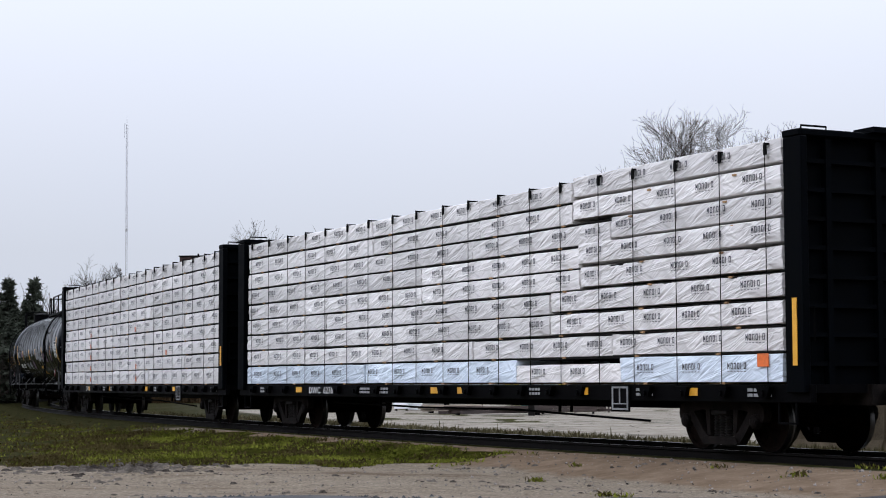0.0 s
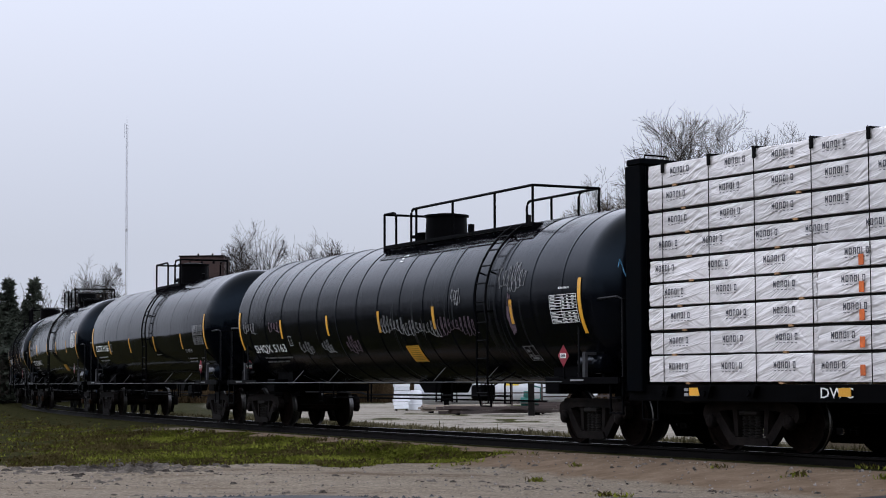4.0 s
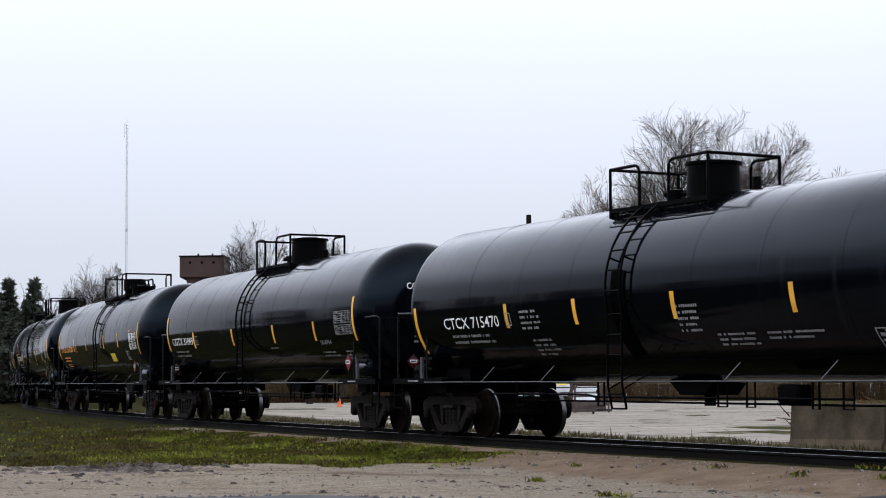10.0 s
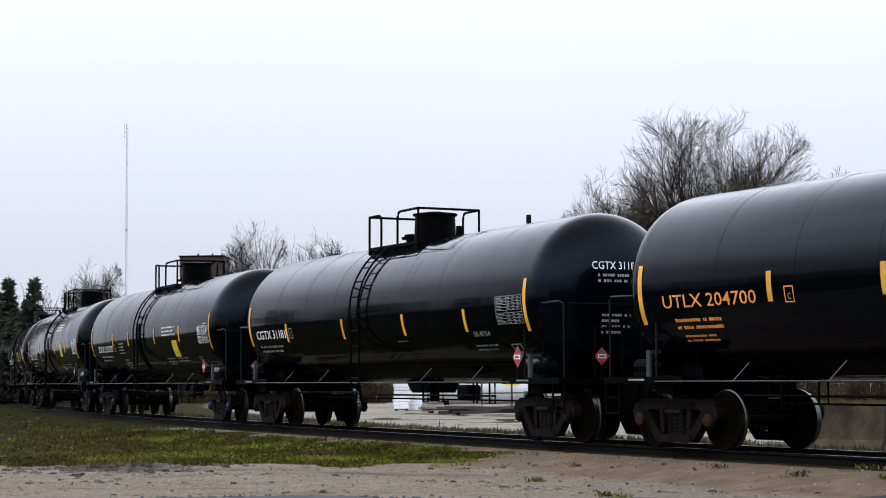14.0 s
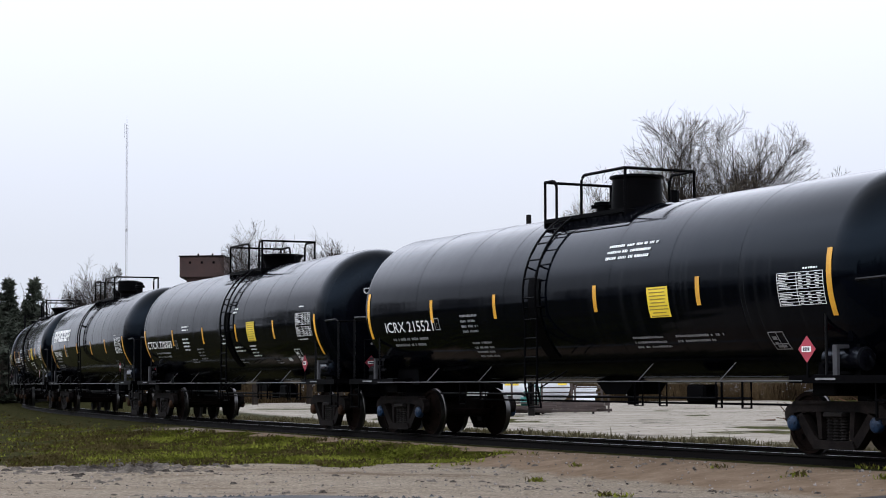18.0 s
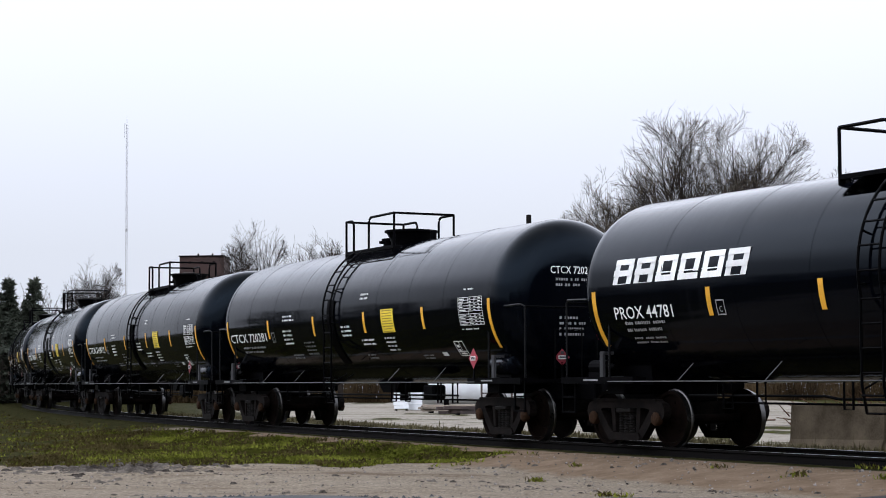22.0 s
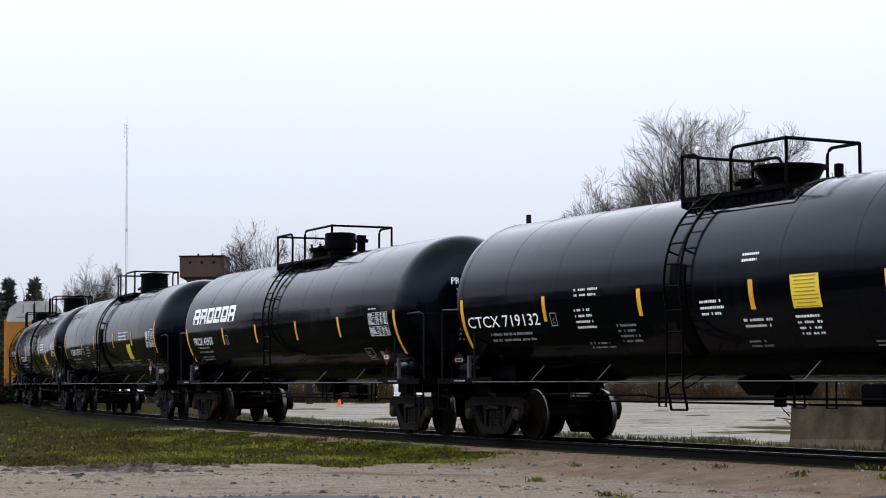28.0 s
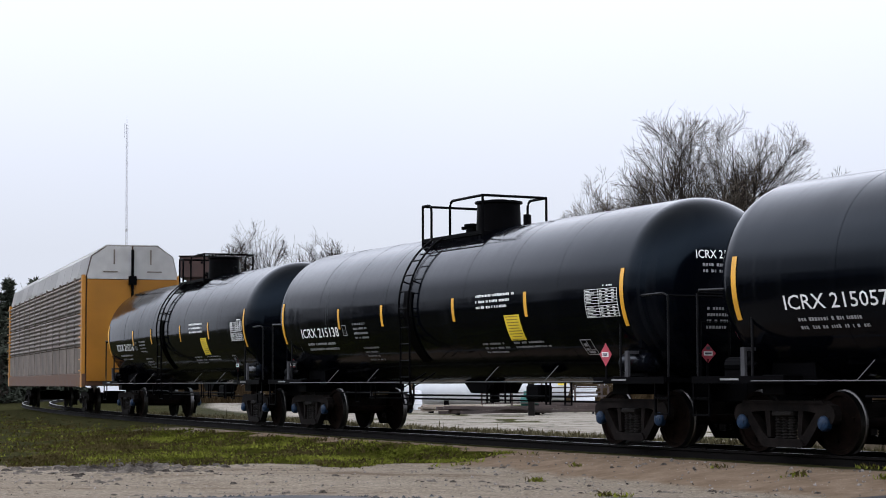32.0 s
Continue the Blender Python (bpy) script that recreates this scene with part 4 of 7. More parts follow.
def pump_skid(x, y):
    o = tagged(new("pump_skid"), "teal green pump on a skid in the yard", "pump")
    bm = bm_new()
    box(bm, (0, 0, 0.12), (1.6, 0.8, 0.16))
    part("skid", bm, FRAME_BLACK, o)
    bm = bm_new()
    lathe(bm, [(-0.5, 0.1), (-0.48, 0.28), (0.2, 0.28), (0.25, 0.15), (0.5, 0.15)], "x", (0, 0, 0.55), 14)
    box(bm, (-0.2, 0, 0.95), (0.25, 0.25, 0.35), bevel=0.03)
    part("pump_body", bm, TEAL, o)
    bm = bm_new()
    tube(bm, [(0.3, 0, 0.6), (0.6, 0, 0.7), (0.6, 0, 1.3), (0.2, 0, 1.4)], 0.05, 8)
    part("pipe", bm, TEAL, o)
    o.matrix_basis = Matrix.Translation(on_ground(x, y))


pump_skid(4.6, 99.0)


def stack(name, label, category, x, y, turn, n, size, mat, seed, piece, jitter=0.1):
    rnd = random.Random(seed)
    o = tagged(new(name), label, category)
    lay, across = n
    for i in range(lay):
        for j in range(across):
            bm = bm_new()
            box(bm, (rnd.uniform(-jitter, jitter), (j - across / 2 + 0.5) * size[1] * 1.15 + rnd.uniform(-0.3, 0.3) * jitter, 0.10 + size[2] * (i + 0.5) * 1.08), (size[0] * rnd.uniform(0.8, 1.05), size[1], size[2]), pose(0, 0, 0, 0, rnd.uniform(-1, 1), rnd.uniform(-3, 3) * jitter * 8), bevel=min(size) * 0.08)
            part(piece, bm, mat, o)
    for d in (-0.35, 0.35):
        bm = bm_new()
        box(bm, (d * size[0], 0, 0.05), (0.1, across * size[1] * 1.15, 0.1))
        part("bearer", bm, TIMBER, o)
    o.matrix_basis = Matrix.Translation(on_ground(x, y)) @ pose(0, 0, 0, 0, 0, turn)


stack("board_stack", "stack of pale boards in the yard", "lumber", 7.9, 103.0, 3, (6, 3), (1.25, 0.38, 0.19), WHITE_METAL, 1, "board")
stack("steel_stack", "low pile of dark steel beams in the yard", "steel", 2.6, 90.0, 4, (2, 5), (5.6, 0.28, 0.16), RUST_STEEL, 2, "beam", 0.35)
stack("steel_stack", "low pile of rusty steel beams in the yard", "steel", 6.2, 92.0, -6, (3, 3), (3.6, 0.3, 0.14), RUST_STEEL, 3, "beam", 0.4)
stack("plank_stack", "low pile of weathered planks in the yard", "lumber", 0.4, 96.0, 8, (3, 4), (3.2, 0.3, 0.1), PALE_WOOD, 4, "plank", 0.3)


def pipe_rack(x, y, w, h, turn):
    o = tagged(new("pipe_rack"), "open dark steel rack in the yard", "rack")
    n = max(2, int(w / 1.4))
    for i in range(n + 1):
        bm = bm_new()
        box(bm, (w * i / n, 0, h / 2), (0.10, 0.10, h))
        part("rack_post", bm, RUST_STEEL, o)
    for z in (h * 0.3, h * 0.65, h):
        bm = bm_new()
        box(bm, (w / 2, 0, z), (w + 0.1, 0.08, 0.07))
        part("rack_beam", bm, RUST_STEEL, o)
    o.matrix_basis = Matrix.Translation(on_ground(x, y)) @ pose(0, 0, 0, 0, 0, turn)


pipe_rack(2.0, 98.5, 6.5, 1.55, 3)
pipe_rack(5.0, 94.0, 3.4, 1.3, -4)


def brush_pile(x, y, seed, size):
    rnd = random.Random(seed)
    o = tagged(new("brush_pile"), "heap of reddish cut branches", "brush pile")
    segs = []
    for _ in range(170):
        a = rnd.uniform(0, 6.28)
        p = Vector((rnd.gauss(0, size * 0.4), rnd.gauss(0, 0.4), rnd.uniform(0.0, 0.5)))
        q = p + Vector((math.cos(a), math.sin(a), rnd.uniform(-0.1, 0.5))) * rnd.uniform(0.6, 1.6)
        segs.append((p, q, 0.03, 0.01))
    tagged(part("tangle", prism_mesh(segs, 4), REDWOOD, o), kind="stuff")
    o.matrix_basis = Matrix.Translation(on_ground(x, y))


brush_pile(14.2, 64.0, 1, 2.4)
brush_pile(17.5, 72.0, 2, 2.0)


def traffic_cone(x, y):
    o = tagged(new("traffic_cone"), "small orange traffic cone in the yard", "traffic cone")
    bm = bm_new()
    lathe(bm, [(0.04, 0.16), (0.70, 0.03)], "z", seg=14)
    part("cone", bm, ORANGE_TAG, o)
    bm = bm_new()
    box(bm, (0, 0, 0.02), (0.4, 0.4, 0.04))
    part("base", bm, ORANGE_TAG, o)
    o.matrix_basis = Matrix.Translation(on_ground(x, y))


traffic_cone(-7.0, 122.0)


def drum(x, y):
    o = tagged(new("white_drum"), "white plastic drum standing in the yard", "drum")
    bm = bm_new()
    lathe(bm, [(0.0, 0.40), (0.3, 0.42), (0.32, 0.44), (0.36, 0.42), (0.75, 0.42), (0.78, 0.44), (0.82, 0.42), (1.1, 0.38), (1.12, 0.2)], "z", seg=20)
    part("body", bm, WHITE_METAL, o, smooth=True)
    o.matrix_basis = Matrix.Translation(on_ground(x, y))


stack("sack_pallet", "white sacks piled on a pallet in the yard", "sacks", -2.45, 104.0, 4, (7, 2), (0.85, 0.42, 0.19), WHITE_METAL, 7, "sack", 0.06)
drum(-1.7, 105.0)


def post(x, y, top):
    o = tagged(new("wooden_post"), "dark wooden pole behind the track", "pole")
    z = ground_z(x, y)
    bm = bm_new()
    lathe(bm, [(-0.2, 0.16), (top - z - 0.05, 0.125), (top - z, 0.11)], "z", seg=12)
    part("shaft", bm, TIMBER, o, smooth=True)
    o.matrix_basis = Matrix.Translation((x, y, z))


post(4.17, 88.0, 10.1)


def mast(x, y, top):
    o = tagged(new("radio_mast"), "tall thin grey lattice radio mast in the distance", "mast")
    z0 = ground_z(x, y)
    h = top - z0
    legs = [Vector((0.22 * math.cos(a), 0.22 * math.sin(a), 0)) for a in (0.5, 2.6, 4.7)]
    for l in legs:
        bm = bm_new()
        tube(bm, [l, l + Vector((0, 0, h))], 0.040, 5)
        part("mast_leg", bm, MAST_GREY, o)
    segs = []
    n = int(h / 0.6)
    for i in range(n):
        for k in range(3):
            segs.append((legs[k] + Vector((0, 0, h * i / n)), legs[(k + 1) % 3] + Vector((0, 0, h * (i + 1) / n)), 0.018, 0.018))
    part("lattice", prism_mesh(segs, 3), MAST_GREY, o)
    bm = bm_new()
    tube(bm, [(0, 0, h), (0, 0, h + 2.0)], 0.03, 5)
    tube(bm, [(-0.5, 0, h - 3.0), (-0.5, 0, h + 0.2)], 0.06, 5)
    part("antenna", bm, MAST_GREY, o)
    for f in (0.33, 0.62):
        bm = bm_new()
        lathe(bm, [(h * f, 0.3), (h * f + 0.5, 0.3)], "z", seg=10)
        part("beacon", bm, MAST_GREY, o)
    o.matrix_basis = Matrix.Translation((x, y, z0))


mast(-69.7, 400.0, 65.0)


def brick_tower(x, y):
    o = tagged(new("brick_tower"), "brown brick tower block with a flat overhanging top", "building")
    z0 = ground_z(x, y)
    h = 13.4 - z0
    bm = bm_new()
    box(bm, (0.25, 1.5, h / 2), (3.4, 4.0, h))
    part("wall", bm, BRICK, o)
    bm = bm_new()
    box(bm, (0, 1.5, h + 0.95), (4.15, 4.6, 1.95), bevel=0.05)
    top = part("overhang", bm, BRICK, o)
    bm = bm_new()
    box(bm, (0, 1.5, h + 1.96), (4.3, 4.8, 0.10))
    part("roof", bm, FRAME_BLACK, o)
    for u in (-1.1, 0.0, 1.1):
        bm = bm_new()
        box(bm, (u, -0.81, h + 1.35), (0.22, 0.04, 0.22))
        part("vent_opening", bm, FRAME_BLACK, top)
    for u in (-0.6, 0.75):
        bm = bm_new()
        tube(bm, [(u, 1.2, h + 1.9), (u, 1.2, h + 2.35)], 0.08, 8)
        part("roof_vent", bm, FRAME_BLACK, o)
    o.matrix_basis = Matrix.Translation((x, y, z0))


brick_tower(-22.45, 170.0)


# ---------------------------------------------------------------- trucks and wheels
def make_truck(parent, x, cap_mat):
    """A three-piece freight truck at x along its car."""
    bm = bm_new()
    box(bm, (0, 0, 0.62), (0.36, 2.1, 0.26), bevel=0.03)
    lathe(bm, [(0.72, 0.36), (0.80, 0.36)], "z", seg=16)
    beam(bm, (-0.75, 0, 0.40), (0.75, 0, 0.40), 0.08, 0.06)
    box(bm, (-0.36, 0, 0.42), (0.08, 1.5, 0.14))
    box(bm, (0.36, 0, 0.42), (0.08, 1.5, 0.14))
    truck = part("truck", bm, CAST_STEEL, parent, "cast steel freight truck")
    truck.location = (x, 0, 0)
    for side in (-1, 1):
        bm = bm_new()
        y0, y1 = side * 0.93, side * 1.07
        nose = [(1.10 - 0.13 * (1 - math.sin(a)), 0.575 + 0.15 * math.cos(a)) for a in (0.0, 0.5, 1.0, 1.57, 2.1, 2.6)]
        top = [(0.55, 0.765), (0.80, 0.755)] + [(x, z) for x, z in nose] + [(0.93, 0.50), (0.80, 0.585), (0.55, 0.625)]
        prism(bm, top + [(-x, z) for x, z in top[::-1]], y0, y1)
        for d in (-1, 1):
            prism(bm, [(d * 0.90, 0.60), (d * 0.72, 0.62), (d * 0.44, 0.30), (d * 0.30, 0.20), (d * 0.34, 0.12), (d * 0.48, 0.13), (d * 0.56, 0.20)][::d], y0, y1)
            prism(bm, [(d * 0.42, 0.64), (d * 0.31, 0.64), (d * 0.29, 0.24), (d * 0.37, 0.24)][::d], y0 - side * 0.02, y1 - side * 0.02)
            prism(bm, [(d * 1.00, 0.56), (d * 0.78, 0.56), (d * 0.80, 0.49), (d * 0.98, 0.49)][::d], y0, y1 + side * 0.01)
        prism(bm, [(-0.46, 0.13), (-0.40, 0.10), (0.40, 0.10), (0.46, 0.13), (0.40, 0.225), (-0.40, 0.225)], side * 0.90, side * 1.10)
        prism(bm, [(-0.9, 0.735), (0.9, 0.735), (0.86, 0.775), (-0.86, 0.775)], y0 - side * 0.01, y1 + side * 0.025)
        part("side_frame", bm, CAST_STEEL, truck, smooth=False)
        bm = bm_new()
        for sx in (-0.14, 0.0, 0.14):
            prof = [(0.225 + 0.0105 * i, 0.072 if i % 4 in (1, 2) else 0.052) for i in range(31)]
            lathe(bm, prof, "z", (sx, side * 1.0, 0), seg=12)
        box(bm, (0, side * 1.0, 0.585), (0.42, 0.22, 0.07), bevel=0.015)
        part("spring_nest", bm, SPRING, truck, smooth=True)
        for d in (-1, 1):
            bm = bm_new()
            lathe(bm, [(1.02, 0.11), (1.10, 0.11), (1.12, 0.095), (1.135, 0.06), (1.145, 0.03)] if side > 0 else [(-1.145, 0.03), (-1.135, 0.06), (-1.12, 0.095), (-1.10, 0.11), (-1.02, 0.11)], "y", (d * 0.889, 0, 0.457), seg=14)
            for k in range(3):
                w = 2.1 * k
                box(bm, (d * 0.889 + 0.065 * math.cos(w), side * 1.122, 0.457 + 0.065 * math.sin(w)), (0.03, 0.03, 0.03))
            part("bearing_cap", bm, cap_mat, truck, "blue bearing cap" if cap_mat is BLUE_CAP else "")
    for d in (-1, 1):
        bm = bm_new()
        half = [(0.0, 0.075), (0.62, 0.075), (0.66, 0.11), (0.68, 0.20), (0.685, 0.395), (0.682, 0.482), (0.710, 0.482), (0.722, 0.460), (0.80, 0.450), (0.80, 0.395), (0.77, 0.38), (0.765, 0.20), (0.80, 0.12), (0.84, 0.085), (1.05, 0.08)]
        ids = [0, 0, 0, 0, 0, 1, 1, 1, 0, 0, 0, 0, 0, 0]
        prof = [(-a, r) for a, r in half[:0:-1]] + half[1:]
        lathe(bm, prof, "y", seg=28, mats=ids[:0:-1] + [0] + ids[1:])
        for k in range(3):
            w = 2 * math.pi * k / 3
            for y in (-0.775, 0.775):
                box(bm, (0.27 * math.cos(w), y, 0.27 * math.sin(w)), (0.05, 0.02, 0.05))
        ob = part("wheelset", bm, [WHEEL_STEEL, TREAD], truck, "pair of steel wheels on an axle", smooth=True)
        ob.location = (d * 0.889, 0, 0.457)
    return truck


# ---------------------------------------------------------------- tank cars
TANK_R, TANK_Z = 1.53, 2.56


def on_tank(x, w, off=0.012, r=TANK_R):
    """A place on the near side of a tank, w metres of arc over its middle height."""
    a = w / r
    return Vector((x, -(r + off) * math.cos(a), TANK_Z + (r + off) * math.sin(a)))


def decal_strip(bm, x0, x1, w0, w1, off=0.012, n=6, mat=0):
    rows = []
    for i in range(n + 1):
        w = w0 + (w1 - w0) * i / n
        rows.append([bm.verts.new(on_tank(x, w, off)) for x in (x0, x1)])
    for a, b in zip(rows, rows[1:]):
        bm.faces.new((a[0], a[1], b[1], b[0])).material_index = mat


def tank_text(parent, body, x, w, size, mat, stretch=1.0, name="lettering", off=0.014):
    vs, fs = text_polys(body, size)
    part(name, ([on_tank(x + v.x * stretch, w + v.y, off) for v in vs], fs), mat, parent)


def text_bars(parent, x, w, width, rows, pitch, mat, seed=0, fill=0.46, name="small_lettering", off=0.012):
    """Lines of lettering too small to read: short bars."""
    rnd = random.Random(seed)
    bm = bm_new()
    for r in range(rows):
        u, y = 0.0, w - r * pitch
        end = width * rnd.uniform(0.75, 1.0)
        while u < end:
            d = min(rnd.uniform(0.022, 0.05), end - u)
            h = pitch * fill * rnd.uniform(0.8, 1.0)
            decal_strip(bm, x + u, x + u + d, y, y + h, off, 1)
            u += d + (rnd.uniform(0.012, 0.020) if rnd.random() < 0.8 else rnd.uniform(0.05, 0.09))
    tagged(part(name, bm, mat, parent), kind="stuff")



STRIPES = {
    "plain": [-7.02, -4.60, -1.28, 1.84, 4.60, 7.0],
    "wide": [-7.10, -3.95, -1.60, 1.62, 4.00, 7.06],
    "round": [-7.37, -4.12, -1.89, 1.36, 4.18, 7.37],
    "jacket": [-7.23, -4.32, -1.42, 1.45, 4.36, 7.23],
    "banded": [-8.3, -5.52, -2.70, 0.08, 2.68, 5.87, 8.3],
}
STRIPES["jacket_b"] = STRIPES["jacket"]
STRIPES["wide_b"], STRIPES["wide_c"] = [-7.06, -4.01, -1.47, 1.33, 3.98, 7.04], [-7.09, -4.5, -1.12, 1.59, 4.48, 7.06]
STRIPES["round_b"] = [-7.41, -3.88, -1.57, 1.30, 4.20, 7.42]
STRIPES["plain_b"] = [-7.05, -4.58, -1.73, 1.43, 4.58, 7.05]
LADDER_X = {"plain": -0.35, "plain_b": 0.70, "wide": 0.62, "wide_b": -0.38, "wide_c": 0.12, "round": -0.6, "round_b": -0.2, "jacket": -0.35, "jacket_b": 0.75, "banded": 4.9}
# platform: rear end, front end, near edge, far edge
PLATFORM = {"plain": (-1.40, 1.10, -0.80, 0.62), "plain_b": (-1.15, 1.75, -0.80, 0.62), "wide": (-1.85, 1.70, -0.80, 0.70), "round": (-1.42, 1.22, -0.80, 0.62), "round_b": (-1.5, 1.3, -0.80, 0.62), "wide_b": (-1.85, 1.80, -0.80, 0.70), "wide_c": (-1.45, 1.55, -0.80, 0.70),
            "jacket": (-1.20, 1.42, -0.80, 0.62), "jacket_b": (-1.25, 1.40, -0.80, 0.62), "banded": (-1.2, 5.4, -0.80, 0.62)}


def head_profile(style, half):
    jacket = style.startswith("jacket")
    depth, power = (0.66, 0.48) if jacket else (0.80, 0.70)
    out = []
    for i in range(13):
        a = math.pi / 2 * i / 12
        out.append((half + 0.05 + depth * math.cos(a), max(0.02, TANK_R * math.sin(a) ** power)))
    return out


def on_head(style, y, z, off=0.012):
    """A place on the front head of a tank."""
    jacket = style.startswith("jacket")
    depth, power = (0.66, 0.48) if jacket else (0.80, 0.70)
    r = min(0.999, math.hypot(y, z - TANK_Z) / TANK_R)
    a = math.asin(r ** (1 / power))
    return Vector((-STRIPES[style][0] + 0.05 + depth * math.cos(a) + off, y, z))


def curved_rail(a, b, down, r=0.07):
    """Points of a handrail that runs level from a to b and bends down there by the given drop."""
    a, b = Vector(a), Vector(b)
    d = (b - a).normalized()
    pts = [a, b - d * r * 2]
    for k in range(1, 5):
        w = math.pi / 2 * k / 4
        pts.append(b - d * r * 2 + d * math.sin(w) * r * 2 - Vector((0, 0, 1)) * (1 - math.cos(w)) * r * 2)
    return pts + [b - Vector((0, 0, down))]


def shell_top(y):
    return TANK_Z + math.sqrt(max(0.0, TANK_R ** 2 - y * y))


def make_platform(car, style):
    x0, x1, y0, y1 = PLATFORM[style]
    zt, zf = 4.68, 3.98
    bm = bm_new()
    for y in (y0, y1):
        box(bm, ((x0 + x1) / 2, y, zf - 0.015), (x1 - x0, 0.05, 0.065))
    for x in (x0, x1):
        box(bm, (x, (y0 + y1) / 2, zf - 0.05), (0.05, y1 - y0, 0.10))
    for x in (x0 + 0.15, (x0 + x1) / 2, x1 - 0.15):
        for y in (y0 + 0.02, y1 - 0.02):
            top = shell_top(y)
            box(bm, (x, y, (zf - 0.1 + top) / 2), (0.08, 0.03, abs(zf - 0.1 - top) + 0.06))
    plat = part("platform_frame", bm, FRAME_BLACK, car)
    bm = bm_new()
    n = 9
    for i in range(n):
        y = y0 + 0.06 + (0.42 * i / n)
        box(bm, ((x0 + x1) / 2, y, zf), ((x1 - x0) - 0.04, 0.012, 0.035))
    for i in range(int((x1 - x0) / 0.2)):
        box(bm, (x0 + 0.1 + 0.2 * i, y0 + 0.26, zf - 0.005), (0.01, 0.5, 0.02))
    part("walkway_grating", bm, FRAME_BLACK, plat)
    gap0, gap1 = LADDER_X[style] - 0.42, LADDER_X[style] + 0.42
    gap0, gap1 = max(gap0, x0 + 0.25), min(gap1, x1 - 0.25)
    if style == "banded":
        gap0, gap1 = x0 + 0.6, x0 + 1.35
    post = 0.028

    def rail(pts):
        b = bm_new()
        tube(b, pts, post, 6)
        part("handrail", b, FRAME_BLACK, plat)

    rail([(x0, y0, zf - 0.15), (x0, y0, zt)])
    rail([(x1, y0, zf - 0.15), (x1, y0, zt)])
    rail(curved_rail((x0, y0, zt), (gap0, y0, zt), zt - zf))
    rail(curved_rail((x1, y0, zt), (gap1, y0, zt), zt - zf))
    rail([(x0, y0, zt), (x0, y1, zt)])
    rail([(x0, y1, zf - 0.2), (x0, y1, zt)])
    rail([(x1, y0, zt), (x1, y1, zt)])
    rail([(x1, y1, zf - 0.2), (x1, y1, zt)])
    rail(curved_rail((x1, y1, zt), (x1 - 0.75, y1, zt), zt - zf + 0.1))
    rail(curved_rail((x0, y1, zt), (x0 + 0.75, y1, zt), zt - zf + 0.1))
    if style == "banded":
        for x in (x0 + 1.6, 2.1, 3.9):
            rail([(x, y0, zf - 0.1), (x, y0, zt)])
        rail([(3.6, y1, zf - 0.1), (3.6, y1, zt)])
        rail(curved_rail((x1, y1, zt), (2.6, y1, zt), zt - zf + 0.1))
    # fittings on top of the shell
    top = TANK_Z + TANK_R
    if style.startswith("wide"):
        house, lid, valve = (0.45, -0.55, 1.15) if style == "wide_b" else (-0.55, 0.55, -1.15)
        bm = bm_new()
        lathe(bm, [(top - 0.08, 0.30), (top + 0.10, 0.30), (top + 0.16, 0.38), (top + 0.20, 0.38), (top + 0.52, 0.37), (top + 0.54, 0.30)], "z", (house, -0.05, 0), 20)
        part("valve_housing", bm, FRAME_BLACK, car, smooth=True)
        bm = bm_new()
        lathe(bm, [(top - 0.08, 0.36), (top + 0.16, 0.36), (top + 0.18, 0.43), (top + 0.24, 0.43), (top + 0.26, 0.25), (top + 0.30, 0.22)], "z", (lid, 0, 0), 20)
        manway = part("manway", bm, FRAME_BLACK, car, smooth=True)
        for k in range(8):
            w = 2 * math.pi * k / 8
            bm = bm_new()
            lathe(bm, [(top + 0.14, 0.025), (top + 0.33, 0.025)], "z", (lid + 0.4 * math.cos(w), 0.4 * math.sin(w), 0), 6)
            part("eye_bolt", bm, FRAME_BLACK, manway)
        bm = bm_new()
        lathe(bm, [(top - 0.05, 0.10), (top + 0.26, 0.10), (top + 0.27, 0.17), (top + 0.34, 0.17), (top + 0.36, 0.12), (top + 0.44, 0.12)], "z", (valve, 0.2, 0), 12)
        part("relief_valve", bm, FRAME_BLACK, car, smooth=True)
        bm = bm_new()
        lathe(bm, [(top - 0.05, 0.06), (top + 0.24, 0.06)], "z", (valve - 0.35, 0.3, 0), 8)
        part("vent_pipe", bm, FRAME_BLACK, car)
    else:
        flare = style.startswith("jacket")
        cx = {"plain": 0.15, "plain_b": 0.05, "round": 0.30, "round_b": 0.30, "banded": 0.1}.get(style, 0.45)
        hgt = 0.30 if flare else (0.57 if style != "banded" else 0.5)
        bm = bm_new()
        r0, r1 = (0.44, 0.56) if flare else (0.45, 0.45)
        lathe(bm, [(top - 0.10, r0), (top + 0.06, r0), (top + hgt - 0.05, r1 - 0.02), (top + hgt - 0.04, r1 + 0.03), (top + hgt, r1 + 0.03), (top + hgt + 0.01, r1 - 0.1), (top + hgt + 0.04, 0.2)], "z", (cx, 0.05, 0), 24)
        part("protective_housing", bm, FRAME_BLACK, car, "round black valve housing on the tank top", smooth=True)
        bm = bm_new()
        lathe(bm, [(top - 0.05, 0.13), (top + 0.12, 0.13), (top + 0.13, 0.17), (top + 0.18, 0.17), (top + 0.2, 0.05)], "z", (cx - 0.85, -0.1, 0), 12)
        tube(bm, [(cx - 0.85, -0.1, top + 0.1), (cx - 0.5, -0.05, top + 0.12)], 0.05, 6)
        tube(bm, [(cx - 0.95, -0.3, top + 0.1), (cx - 0.7, 0.2, top + 0.12)], 0.04, 6)
        part("relief_valve", bm, FRAME_BLACK, car, smooth=True)
        bm = bm_new()
